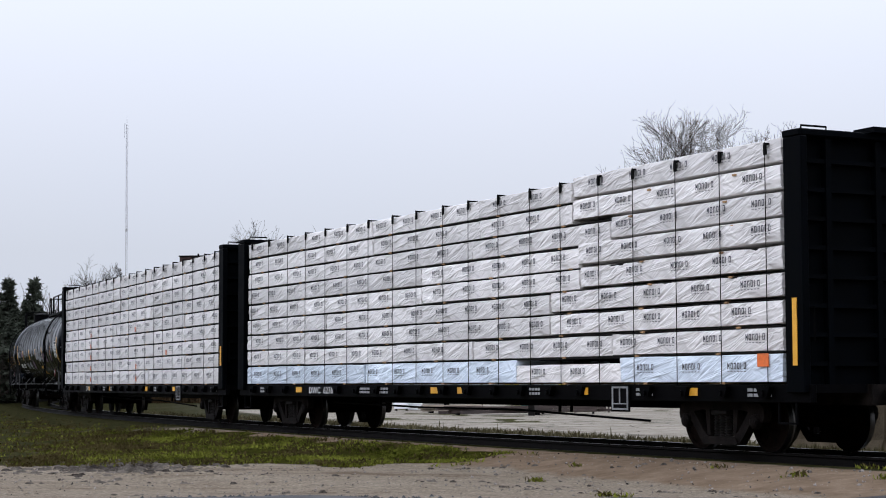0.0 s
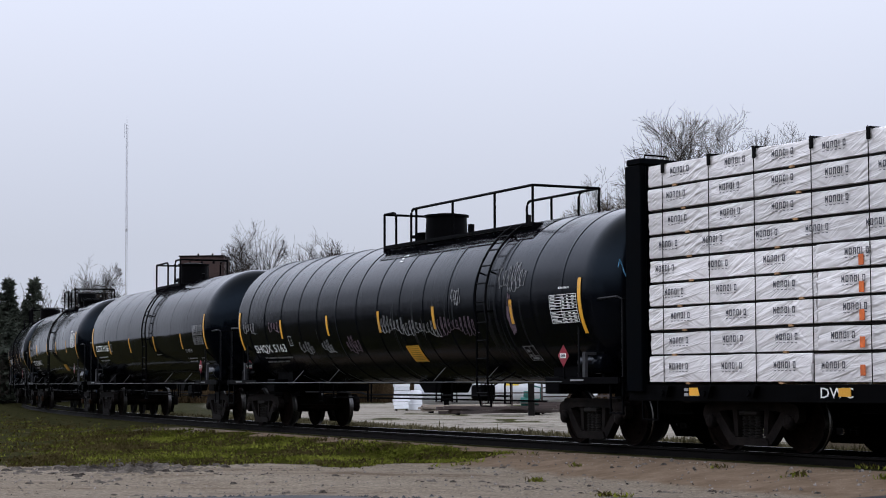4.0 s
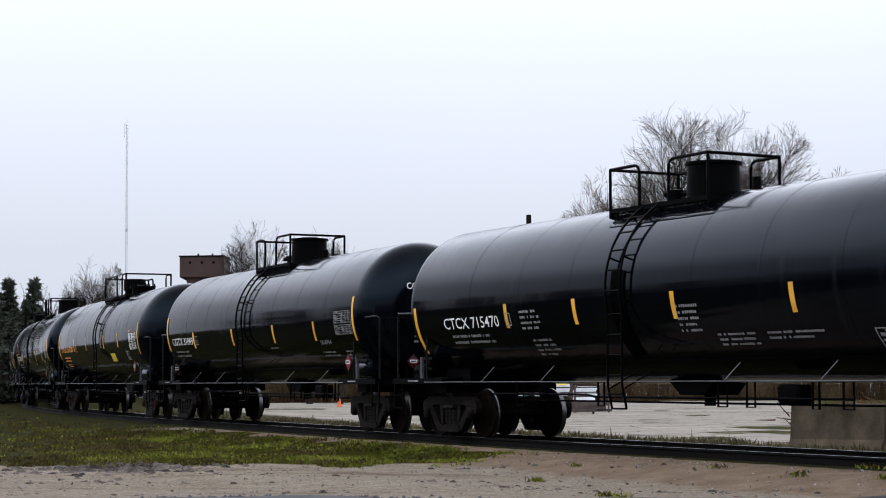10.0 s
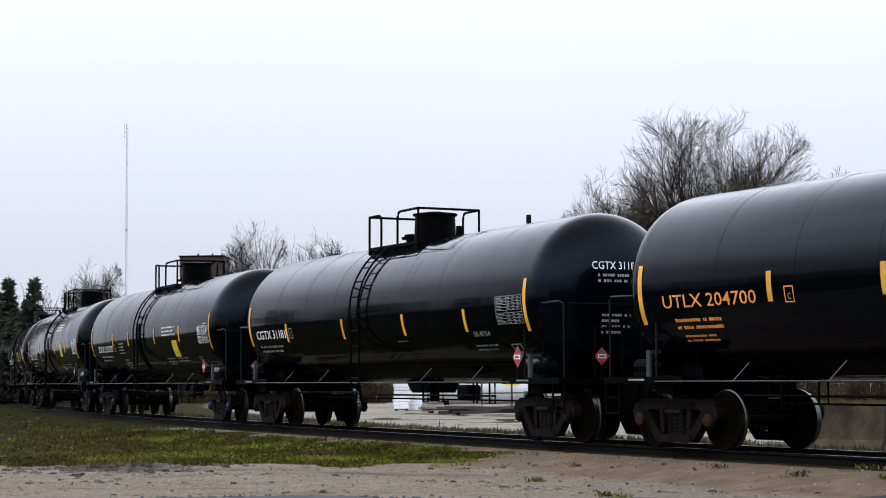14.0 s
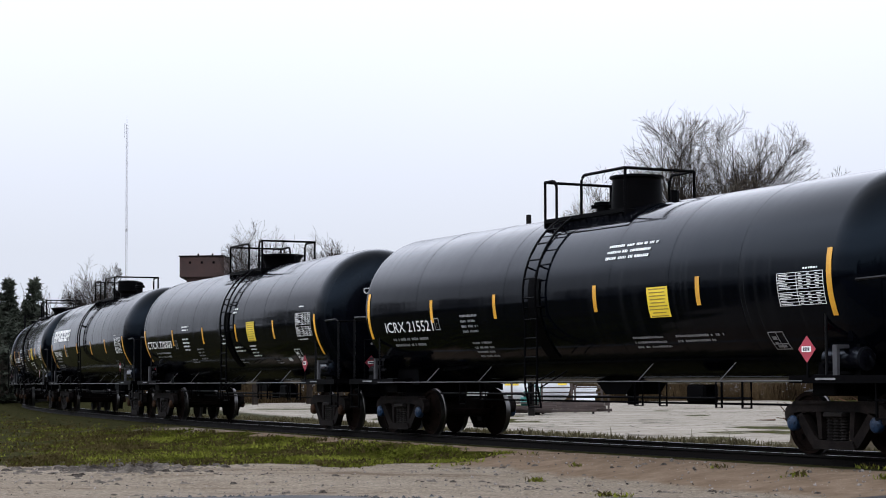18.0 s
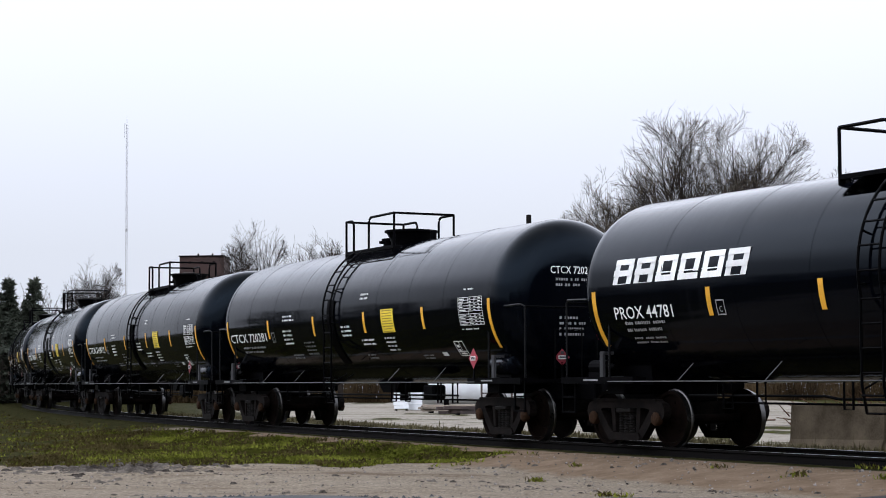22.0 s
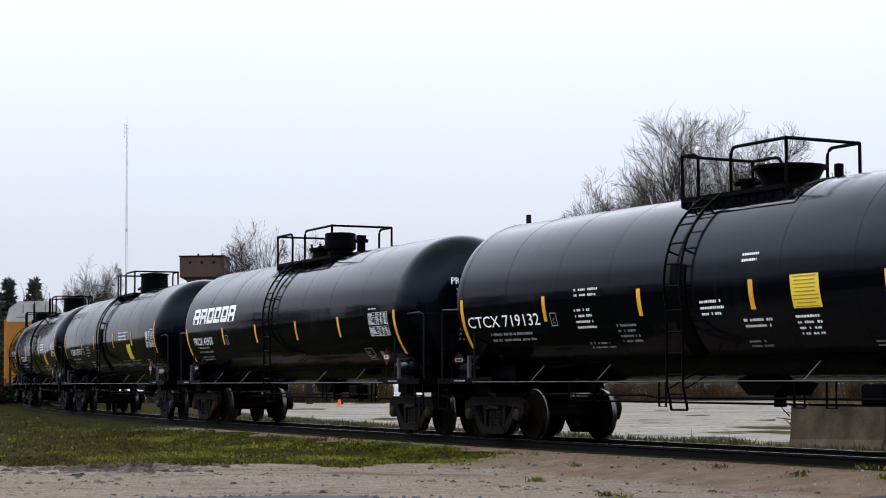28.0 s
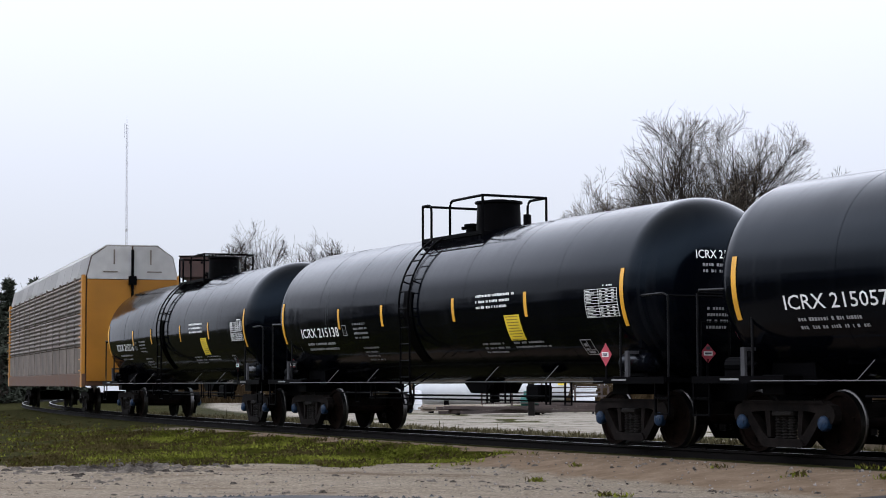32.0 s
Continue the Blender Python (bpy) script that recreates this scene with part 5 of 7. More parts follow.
        lathe(bm, [(top - 0.05, 0.07), (top + 0.22, 0.07), (top + 0.23, 0.02)], "z", (cx + 1.15, 0.05, 0), 8)
        part("vent_pipe", bm, FRAME_BLACK, car)
    # spill plate on the shell under the fittings
    bm = bm_new()
    n = 12
    grid = []
    for i in range(n + 1):
        w = -0.78 + 1.0 * i / n
        grid.append([bm.verts.new((x, (TANK_R + 0.012) * math.sin(w), TANK_Z + (TANK_R + 0.012) * math.cos(w))) for x in (x0 + 0.35, x1 + 0.5)])
    for p, q in zip(grid, grid[1:]):
        bm.faces.new((p[0], q[0], q[1], p[1]))
    bmesh.ops.solidify(bm, geom=bm.faces[:], thickness=-0.012)
    bmesh.ops.recalc_face_normals(bm, faces=bm.faces[:])
    part("spill_plate", bm, TANK_BLACK, car, smooth=True)


def make_ladder(car, style):
    cx, half_w = LADDER_X[style], 0.21

    def arc(x, w, off):
        return on_tank(x, w, off)

    ws = [1.55 - 0.16 * i for i in range(13)]
    bm = bm_new()
    for x in (cx - half_w, cx + half_w):
        tube(bm, [arc(x, w, 0.11) for w in ws] + [(x, -1.60, 2.2), (x, -1.60, 1.0), (x, -1.52, 0.62)], 0.022, 6)
        for w in (1.3, 0.5, -0.2):
            tube(bm, [arc(x, w, 0.0), arc(x, w, 0.11)], 0.018, 5)
    ladder = part("ladder", bm, FRAME_BLACK, car)
    for w in (1.25, 0.93, 0.61, 0.29, -0.03):
        bm = bm_new()
        tube(bm, [arc(cx - half_w, w, 0.11), arc(cx + half_w, w, 0.11)], 0.016, 5)
        part("rung", bm, FRAME_BLACK, ladder)
    for z in (2.15, 1.82, 1.49, 1.16, 0.86, 0.62):
        bm = bm_new()
        y = -1.60 if z > 0.7 else -1.52
        tube(bm, [(cx - half_w, y, z), (cx + half_w, y, z)], 0.016, 5)
        part("rung", bm, FRAME_BLACK, ladder)
    if style.startswith(("jacket", "round")):
        bm = bm_new()
        decal_strip(bm, cx - 0.19, cx + 0.19, -1.20, 0.30, 0.022, 12)
        bmesh.ops.solidify(bm, geom=bm.faces[:], thickness=0.012)
        part("ladder_back_plate", bm, FRAME_BLACK, ladder)
    bm = bm_new()
    for d in (-1, 1):
        tube(bm, [(cx + d * half_w, -1.55, 0.95), (cx + d * half_w + 0.35, -1.2, 1.25)], 0.014, 5)
    part("ladder_brace", bm, FRAME_BLACK, ladder)


def placard(car, x, y, z, d=0.27, turned=False):
    """A red and white diamond on a bracket."""
    bm = bm_new()
    k = d / math.sqrt(2) * 1.0
    pts = [(0, -k), (k, 0), (0, k), (-k, 0)]
    vs = [bm.verts.new((x, y + p, z + q) if turned else (x + p, y, z + q)) for p, q in pts]
    f = bm.faces.new(vs)
    bmesh.ops.solidify(bm, geom=[f], thickness=0.006)
    sign = part("placard", bm, RED, car, "red diamond hazard placard with white number panel")
    bm = bm_new()
    o = 0.010
    if turned:
        box(bm, (x + o, y, z), (0.004, k * 1.05, k * 0.42))
    else:
        box(bm, (x, y - o, z), (k * 1.05, 0.004, k * 0.42))
    part("number_panel", bm, WHITE, sign)
    bm = bm_new()
    if turned:
        box(bm, (x + o + 0.004, y, z), (0.004, k * 0.8, k * 0.2))
        box(bm, (x + o, y, z + k * 0.55), (0.004, 0.07, 0.05))
    else:
        for q in (-0.3, -0.1, 0.1, 0.3):
            box(bm, (x + q * k, y - o - 0.004, z), (k * 0.13, 0.004, k * 0.25))
    part("number_bar", bm, WRAP_INK, sign)
    bm = bm_new()
    if turned:
        box(bm, (x - 0.01, y, z - k - 0.08), (0.02, 0.04, 0.3))
    else:
        box(bm, (x, y + 0.012, z - k - 0.05), (0.04, 0.02, 0.3))
    part("bracket", bm, FRAME_BLACK, sign)


def make_tank_car(style):
    car = tagged(new("tank_car"), "black cylindrical railway tank car with yellow reflective stripes", "tank car", "tank cars of the train")
    half = -STRIPES[style][0]
    banded, jacket = style == "banded", style.startswith("jacket")
    paint = TANK_WORN if banded else TANK_BLACK
    prof = head_profile(style, half)
    full = [(-a, r) for a, r in prof] + [(-half * 0.5, TANK_R), (0, TANK_R), (half * 0.5, TANK_R)] + prof[::-1]
    bm = bm_new()
    lathe(bm, full, "x", (0, 0, TANK_Z), seg=72)
    part("tank", bm, paint, car, "weathered black tank with raised bands" if banded else "glossy black cylindrical tank", smooth=True)
    if banded:
        seams = [-7.71 + 1.10 * i for i in range(15)]
    elif jacket:
        seams = [-5.6, -3.9, -2.3, 2.1, 3.7, 5.3, half - 0.02, -half + 0.02]
    else:
        seams = [-5.2, -3.4, -1.7, 1.8, 3.5, 5.3]
    for x in seams:
        bm = bm_new()
        h, d = (0.040, 0.011) if banded else (0.012, 0.003)
        lathe(bm, [(x - h, TANK_R - 0.01), (x - h * 0.7, TANK_R + d), (x + h * 0.7, TANK_R + d), (x + h, TANK_R - 0.01)], "x", (0, 0, TANK_Z), seg=72)
        part("band" if banded else "weld_seam", bm, paint, car, smooth=True)
    # side rails on slanting braces
    for side in (-1, 1):
        bm = bm_new()
        box(bm, (-0.2, side * 1.46, 1.060), (2 * half - 1.0, 0.05, 0.016), bevel=0.004)
        rail = part("side_rail", bm, SIDE_RAIL, car, "thin worn steel rail along the tank's foot")
        for x in (-4.9, -2.8, 2.5, 4.7):
            bm = bm_new()
            tube(bm, [(x, side * 1.46, 1.05), (x + 0.14, side * 1.24, 1.34)], 0.006, 5)
            part("rail_brace", bm, SIDE_RAIL, rail)
    # ends: sills, platforms, couplers, handrails, brake gear
    for d in (-1, 1):
        bm = bm_new()
        box(bm, (d * (half + 0.35), 0, 0.93), (2.6, 0.56, 0.40), bevel=0.02)
        box(bm, (d * 6.86, 0, 1.0), (0.5, 2.5, 0.30), bevel=0.02)
        prism(bm, [(d * 6.3, 1.0), (d * 7.3, 1.0), (d * 7.2, 1.9), (d * 6.4, 1.9)][::d], -0.9, 0.9)
        box(bm, (d * (half + 0.12), 0, 1.36), (0.08, 2.3, 0.56))
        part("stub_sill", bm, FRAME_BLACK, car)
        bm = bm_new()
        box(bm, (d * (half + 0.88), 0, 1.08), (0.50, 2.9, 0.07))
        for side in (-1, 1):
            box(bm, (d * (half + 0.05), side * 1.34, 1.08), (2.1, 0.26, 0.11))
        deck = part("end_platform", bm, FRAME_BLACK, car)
        for side in (-1, 1):
            bm = bm_new()
            box(bm, (d * (half - 0.2 * d), side * 1.475, 1.085), (0.42, 0.012, 0.028))
            part("stencil_bar", bm, GREY_MARK, deck)
        bm = bm_new()
        e = half + 1.35
        box(bm, (d * (e - 0.25), 0, 0.86), (0.9, 0.16, 0.16), bevel=0.02)
        box(bm, (d * (e + 0.12), 0.04 * d, 0.86), (0.30, 0.30, 0.30), bevel=0.06)
        part("coupler", bm, CAST_STEEL, car)
        bm = bm_new()
        tube(bm, [(d * (e - 0.3), 0.35 * d, 0.8), (d * (e - 0.05), 0.33 * d, 0.55), (d * (e + 0.15), 0.25 * d, 0.45), (d * (e + 0.35), 0.1 * d, 0.55)], 0.025, 6)
        part("brake_hose", bm, FRAME_BLACK, car)
        hx = half + 1.08
        for side in (-1, 1):
            bm = bm_new()
            tube(bm, [(d * (half - 0.25), side * 1.40, 1.1), (d * (half - 0.25), side * 1.40, 2.22), (d * (half - 0.2), side * 1.40, 2.34), (d * (half - 0.08), side * 1.40, 2.42), (d * (hx - 0.1), side * 1.40, 2.44), (d * hx, side * 1.36, 2.40), (d * hx, side * 1.36, 1.1)], 0.022, 6)
            part("end_handrail", bm, HANDRAIL, car)
            bm = bm_new()
            box(bm, (d * (half - 0.05), side * 1.40, 1.32), (0.09, 0.05, 0.46))
            box(bm, (d * (half - 0.05), side * 1.31, 1.53), (0.11, 0.20, 0.05))
            part("jacking_bracket", bm, BRACKET, car)
        bm = bm_new()
        tube(bm, [(d * hx, -1.36, 2.40), (d * hx, 1.36, 2.40)], 0.02, 6)
        tube(bm, [(d * hx, -0.75, 1.1), (d * hx, -0.75, 2.0), (d * hx, -0.2, 2.0), (d * hx, -0.2, 1.1)], 0.018, 6)
        part("end_handrail", bm, FRAME_BLACK, car)
        # steps below the end platform
        bm = bm_new()
        for k in (-0.19, 0.19):
            box(bm, (d * (half + 0.95) + k, -1.40, 0.80), (0.03, 0.03, 0.55))
        for z in (0.55, 0.80):
            box(bm, (d * (half + 0.95), -1.40, z), (0.40, 0.05, 0.03))
        part("step", bm, FRAME_BLACK, car)
    # air reservoir and brake cylinder at the front end, hand brake at the rear
    bm = bm_new()
    lathe(bm, [(half - 0.55, 0.05), (half - 0.5, 0.17), (half + 0.25, 0.17), (half + 0.3, 0.05)], "x", (0, -1.12, 1.36), 16)
    part("air_reservoir", bm, TANK_WORN, car, smooth=True)
    bm = bm_new()
    lathe(bm, [(-0.06, 0.05), (-0.05, 0.27), (-0.01, 0.29), (0.01, 0.24), (0.02, 0.05)], "x", (-half - 1.05, -0.35, 1.95), 18)
    box(bm, (-half - 0.95, -0.35, 1.75), (0.16, 0.22, 0.40))
    part("hand_brake", bm, FRAME_BLACK, car, smooth=True)
    bm = bm_new()
    lathe(bm, [(-0.22, 0.12), (0.22, 0.12), (0.26, 0.07), (0.4, 0.03)], "x", (-half - 0.35, -1.15, 1.30), 12)
    box(bm, (-half - 0.35, -1.15, 1.16), (0.4, 0.25, 0.12))
    part("brake_valve", bm, FRAME_BLACK, car)
    # gear hung under the belly
    bm = bm_new()
    prism(bm, [(-0.45, 1.06), (0.75, 1.06), (0.50, 0.84), (-0.15, 0.84)], -0.35, 0.35)
    lathe(bm, [(0.66, 0.10), (0.86, 0.10)], "z", (0.2, 0, 0), 10)
    part("bottom_outlet", bm, FRAME_BLACK, car)
    bm = bm_new()
    tube(bm, [(-5.2, -1.0, 0.84), (-2.0, -1.0, 0.84), (-1.7, -1.0, 0.80), (4.9, -1.0, 0.80)], 0.022, 6)
    tube(bm, [(-5.2, -0.3, 0.72), (5.0, -0.3, 0.70)], 0.02, 6)
    rod = part("brake_rod", bm, FRAME_BLACK, car)
    for x in (-4.2, -3.4, -1.5, 1.9, 2.6, 4.1, 4.8):
        bm = bm_new()
        w, low = 0.07 + 0.05 * (x % 1.0), 0.74 - 0.14 * (x % 0.7)
        tube(bm, [(x - w, -1.02, 1.05), (x - w, -1.02, low), (x + w, -1.02, low), (x + w, -1.02, 1.05)], 0.020, 5)
        part("rod_hanger", bm, FRAME_BLACK, rod)
    bm = bm_new()
    box(bm, (3.3, -0.75, 0.86), (0.5, 0.3, 0.3), bevel=0.04)
    part("control_valve", bm, FRAME_BLACK, car)
    make_platform(car, style)
    make_ladder(car, style)
    placard(car, {"banded": 7.7, "wide": 6.62, "plain": 6.69, "round": 6.82}.get(style.split("_")[0], 6.55), -1.50, 1.58 if style.startswith("wide") else 1.50)
    placard(car, half + 0.98, -0.55, 1.50, d=0.22, turned=True)
    cap = {"round": BLUE_CAP, "jacket": RUST_CAP, "jacket_b": RUST_CAP, "wide": RUST_CAP, "wide_b": RUST_CAP, "wide_c": RUST_CAP}.get(style, CAST_STEEL)
    make_truck(car, -6.86 if not banded else -7.9, cap)
    make_truck(car, 6.86 if not banded else 7.9, cap)
    return car


# ---------------------------------------------------------------- markings
def fitted_text(parent, body, x0, x1, w, cap, mat, name="car_number"):
    """Stencilled characters between x0 and x1, cap metres high, on the line w."""
    vs, fs = text_polys(body, 1.0)
    a, b = min(v.x for v in vs), max(v.x for v in vs)
    top = max(v.y for v in vs)
    part(name, ([on_tank(x0 + (v.x - a) / (b - a) * (x1 - x0), w + v.y / top * cap, 0.014) for v in vs], fs), mat, parent)


def head_text(parent, style, body, y0, y1, z, cap, mat):
    vs, fs = text_polys(body, 1.0)
    a, b = min(v.x for v in vs), max(v.x for v in vs)
    top = max(v.y for v in vs)
    part("end_number", ([on_head(style, y0 + (v.x - a) / (b - a) * (y1 - y0), z + v.y / top * cap) for v in vs], fs), mat, parent)


def head_bars(parent, style, y0, z, width, rows, pitch, seed):
    rnd = random.Random(seed)
    verts, faces = [], []
    for r in range(rows):
        u, end = 0.0, width * rnd.uniform(0.6, 1.0)
        while u < end:
            d = min(rnd.uniform(0.025, 0.05), end - u)
            zz, k = z - r * pitch, len(verts)
            verts += [on_head(style, y0 + u, zz), on_head(style, y0 + u + d, zz), on_head(style, y0 + u + d, zz + pitch * 0.45), on_head(style, y0 + u, zz + pitch * 0.45)]
            faces.append((k, k + 1, k + 2, k + 3))
            u += d + (0.015 if rnd.random() < 0.8 else 0.06)
    tagged(part("small_lettering", (verts, faces), GREY_MARK, parent), kind="stuff")


def data_panel(parent, x0, x1, w1, w0, mat, rows=10, seed=1):
    """A ruled table of small figures."""
    rnd = random.Random(seed)
    bm = bm_new()
    t = 0.012
    for x in (x0, x0 + (x1 - x0) * 0.42, x1 - t):
        decal_strip(bm, x, x + t, w0, w1, 0.012, 5)
    for r in range(rows + 1):
        w = w0 + (w1 - w0) * r / rows
        decal_strip(bm, x0, x1, w - 0.004, w + 0.004, 0.013, 1)
    for r in range(rows):
        w = w0 + (w1 - w0) * (r + 0.3) / rows
        h = (w1 - w0) / rows * 0.30
        if r == 4:
            continue
        decal_strip(bm, x0 + 0.04, x0 + 0.04 + rnd.uniform(0.12, 0.30), w, w + h, 0.014, 1)
        for c in range(3):
            x = x0 + (x1 - x0) * (0.47 + 0.18 * c)
            decal_strip(bm, x, x + rnd.uniform(0.05, 0.10), w, w + h, 0.014, 1)
    part("data_panel", bm, mat, parent, "ruled white data table")


def frame_panel(parent, x0, x1, w1, w0, mat, seed=2):
    bm = bm_new()
    t = 0.018
    for x in (x0, (x0 + x1) / 2, x1 - t):
        decal_strip(bm, x, x + t, w0, w1, 0.012, 4)
    for w in (w0, w0 + 0.3 * (w1 - w0), w1 - t):
        decal_strip(bm, x0, x1, w, w + t, 0.013, 1)
    decal_strip(bm, x0 + 0.06, x0 + 0.16, w1 - 0.14, w1 - 0.08, 0.013, 1)
    decal_strip(bm, x0 + 0.06, x0 + 0.14, w1 - 0.22, w1 - 0.18, 0.013, 1)
    decal_strip(bm, x0 + 0.08, x1 - 0.08, w0 + 0.04, w0 + 0.08, 0.013, 1)
    part("stencil_frame", bm, mat, parent)


def sticker(parent, x0, x1, w1, w0, mat=None, seed=3):
    bm = bm_new()
    decal_strip(bm, x0, x1, w0, w1, 0.014, 6)
    plate = part("warning_sticker", bm, mat or STICKER, parent, "yellow warning sticker with rows of small print")
    rnd = random.Random(seed)
    bm = bm_new()
    n = 9
    for r in range(n):
        w = w1 - (w1 - w0) * (r + 0.75) / n
        m = rnd.uniform(0.03, 0.12)
        decal_strip(bm, x0 + m, x1 - m, w, w + (w1 - w0) / n * 0.32, 0.018, 1)
    part("print_bar", bm, STICKER_INK, plate)


def letter_box(parent, x0, w0, mat, size=0.24):
    bm = bm_new()
    x1, w1, t = x0 + size * 0.85, w0 + size, 0.02
    for x in (x0, x1 - t):
        decal_strip(bm, x, x + t, w0, w1, 0.012, 2)
    for w in (w0, w1 - t):
        decal_strip(bm, x0, x1, w, w + t, 0.013, 1)
    part("stencil_box", bm, mat, parent)
    fitted_text(parent, "C", x0 + 0.07, x1 - 0.07, w0 + 0.05, 0.09, mat, "stencil_letter")


def block_logo(parent, x0, x1, w0, w1):
    """A maker's wordmark as six plain rounded blocks."""
    step = (x1 - x0) / 6
    for i in range(6):
        bm = bm_new()
        a, b, slant, t = x0 + i * step, x0 + (i + 0.86) * step, 0.05, 0.095
        for u0, u1, v0, v1 in ((a, a + t * 1.4, w0, w1), (b - t * 1.4, b, w0 + (0.12 if i == 3 else 0), w1), (a, b, w1 - t, w1), (a, b, w0 + 0.13, w0 + 0.13 + t * (0.2 if i in (2, 3, 4) else 1)), (a, b, w0, w0 + t * (1 if i in (2, 3, 4) else 0.1))):
            vs = [bm.verts.new(on_tank(u + slant * (v - w0) / (w1 - w0), v, 0.014)) for u, v in ((u0, v0), (u1, v0), (u1, v1), (u0, v1))]
            bm.faces.new(vs)
        part("wordmark_block", bm, WHITE, parent, "white block shape")


def scribbles(parent, spots, mats, seed):
    """Spray-can loops with no letters in them."""
    rnd = random.Random(seed)
    for i, (x, w, width, height) in enumerate(spots):
        bm = bm_new()
        n, pts, turns = 70, [], max(3.0, width / 0.16)
        for k in range(n):
            u = k / (n - 1)
            a = 2 * math.pi * turns * u + 0.8 * math.sin(5 * u + i)
            pts.append(on_tank(x + width * u + 0.07 * math.cos(a), w + height * (0.42 + 0.16 * math.sin(9 * u + i)) * math.sin(a + 0.7 * math.sin(3 * a)) + 0.04 * math.sin(4 * u), 0.012))
        tube(bm, pts, 0.006, 4)
        part("graffiti_scribble", bm, mats[i % len(mats)], parent, "pale spray-paint scribble")


def mark_tank_car(car, style, body, seed, orange=False, logo=False, upper_note=False, stripes=None, start=None):
    half = -STRIPES[style][0]
    drop = {"plain": 0.41, "wide": 0.36 if logo else 0.20, "round": 0.38 if style == "round_b" else 0.19, "jacket": 0.30}.get(style.split("_")[0], 0.31)
    for i, x in enumerate(stripes or STRIPES[style]):
        bm = bm_new()
        ends = i in (0, len(STRIPES[style]) - 1)
        low = drop if not ends or logo or style.startswith(("jacket", "round_b")) else (0.09 if style == "banded" else 0.0)
        decal_strip(bm, x - 0.055, x + 0.055, (-0.62 if ends else -0.16) - low, (0.33 if ends else 0.28) - low, 0.014 if style == "banded" else 0.009, 10 if ends else 6)
        part("reflective_stripe", bm, YELLOW, car)
    ink = ORANGE_MARK if orange else WHITE
    small = ORANGE_MARK if orange else GREY_MARK
    if style.startswith("jacket"):
        fitted_text(car, body, -7.06, -4.52, -0.51, 0.21, ink)
        text_bars(car, -6.35, -0.68, 1.6, 2, 0.115, small, seed)
        letter_box(car, -4.16, -0.55, small)
        text_bars(car, -3.32, 0.02, 0.75, 2, 0.09, WHITE, seed + 1)
        text_bars(car, -3.36, -0.32, 0.62, 4, 0.10, WHITE, seed + 2)
        text_bars(car, -2.2, -0.62, 0.62, 4, 0.095, GREY_MARK, seed + 3)
        text_bars(car, -3.2, -0.92, 0.7, 2, 0.085, GREY_MARK, seed + 4)
        text_bars(car, 0.18, -0.32, 0.62, 3, 0.095, WHITE, seed + 5)
        text_bars(car, 1.24, 0.34, 0.42, 2, 0.09, WHITE, seed + 6)
        sticker(car, 2.36, 2.98, 0.0, -0.48)
        text_bars(car, 1.14, -0.64, 0.74, 2, 0.095, WHITE, seed + 7)
        text_bars(car, 2.34, -0.62, 0.55, 4, 0.09, WHITE, seed + 8)
        text_bars(car, 1.05, -0.99, 0.5, 2, 0.085, GREY_MARK, seed + 9)
        text_bars(car, 3.75, -1.05, 0.5, 2, 0.07, GREY_MARK, seed + 10)
        data_panel(car, 5.98, 6.98, 0.08, -0.44, WHITE, seed=seed)
        text_bars(car, 6.2, 0.22, 0.42, 1, 0.07, WHITE, seed + 11)
        text_bars(car, 6.0, -0.53, 0.85, 1, 0.06, WHITE, seed + 12)
        frame_panel(car, 5.42, 5.80, -0.74, -1.08, WHITE)
        bm = bm_new()
        decal_strip(bm, 4.68, 4.9, -1.06, -0.97, 0.012, 2)
        part("white_tag", bm, WHITE, car)
    elif style.startswith("round"):
        at = start or -6.5
        fitted_text(car, body, at, at + 2.1, -0.50, 0.21, ink)
        text_bars(car, at + 0.2, -0.68, 1.65, 2, 0.125, small, seed)
        letter_box(car, at + (2.18 if upper_note else 2.33), -0.50, small)
        text_bars(car, -3.4, -0.28, 0.75, 4, 0.10, GREY_MARK, seed + 1)
        text_bars(car, -3.2, -0.82, 0.8, 4, 0.10, GREY_MARK, seed + 2)
        if upper_note:
            text_bars(car, 1.60, 0.72, 1.45, 3, 0.11, WHITE, seed + 3)
            sticker(car, 2.92, 3.5, -0.02, -0.50)
        elif style == "round_b":
            text_bars(car, 1.35, -0.36, 0.6, 5, 0.10, GREY_MARK, seed + 3)
        else:
            text_bars(car, 2.32, 0.06, 1.5, 3, 0.105, WHITE, seed + 3)
            sticker(car, 3.36, 3.92, -0.30, -0.78)
        text_bars(car, 2.2, -0.85, 1.0, 3, 0.09, GREY_MARK, seed + 4)
        text_bars(car, 3.4, -0.85, 1.3, 2, 0.09, GREY_MARK, seed + 5)
        data_panel(car, 6.22, 7.24, 0.02, -0.44, GREY_MARK if style == "round_b" else WHITE, seed=seed)
        text_bars(car, 6.8, 0.06, 0.4, 1, 0.06, WHITE, seed + 6)
        frame_panel(car, 5.70, 6.06, -0.82, -1.14, GREY_MARK)
    elif style.startswith("wide"):
        low = -0.30 if logo is None else 0.0
        fitted_text(car, body, -6.52, {"wide": -4.26, "wide_b": -4.95, "wide_c": -4.02}[style], (-0.50 if logo else (-0.37 if orange else -0.46)) + low, 0.20, ink)
        text_bars(car, -6.3, -0.60 + low, 1.2, 2, 0.12, small, seed)
        text_bars(car, -6.2, -0.86 + low, 0.9, 2, 0.08, small, seed + 1)
        letter_box(car, {"wide": -3.63, "wide_b": -3.85, "wide_c": -4.12 + 0.25}[style], {"wide": -0.39, "wide_b": -0.52, "wide_c": -0.79}[style], small)
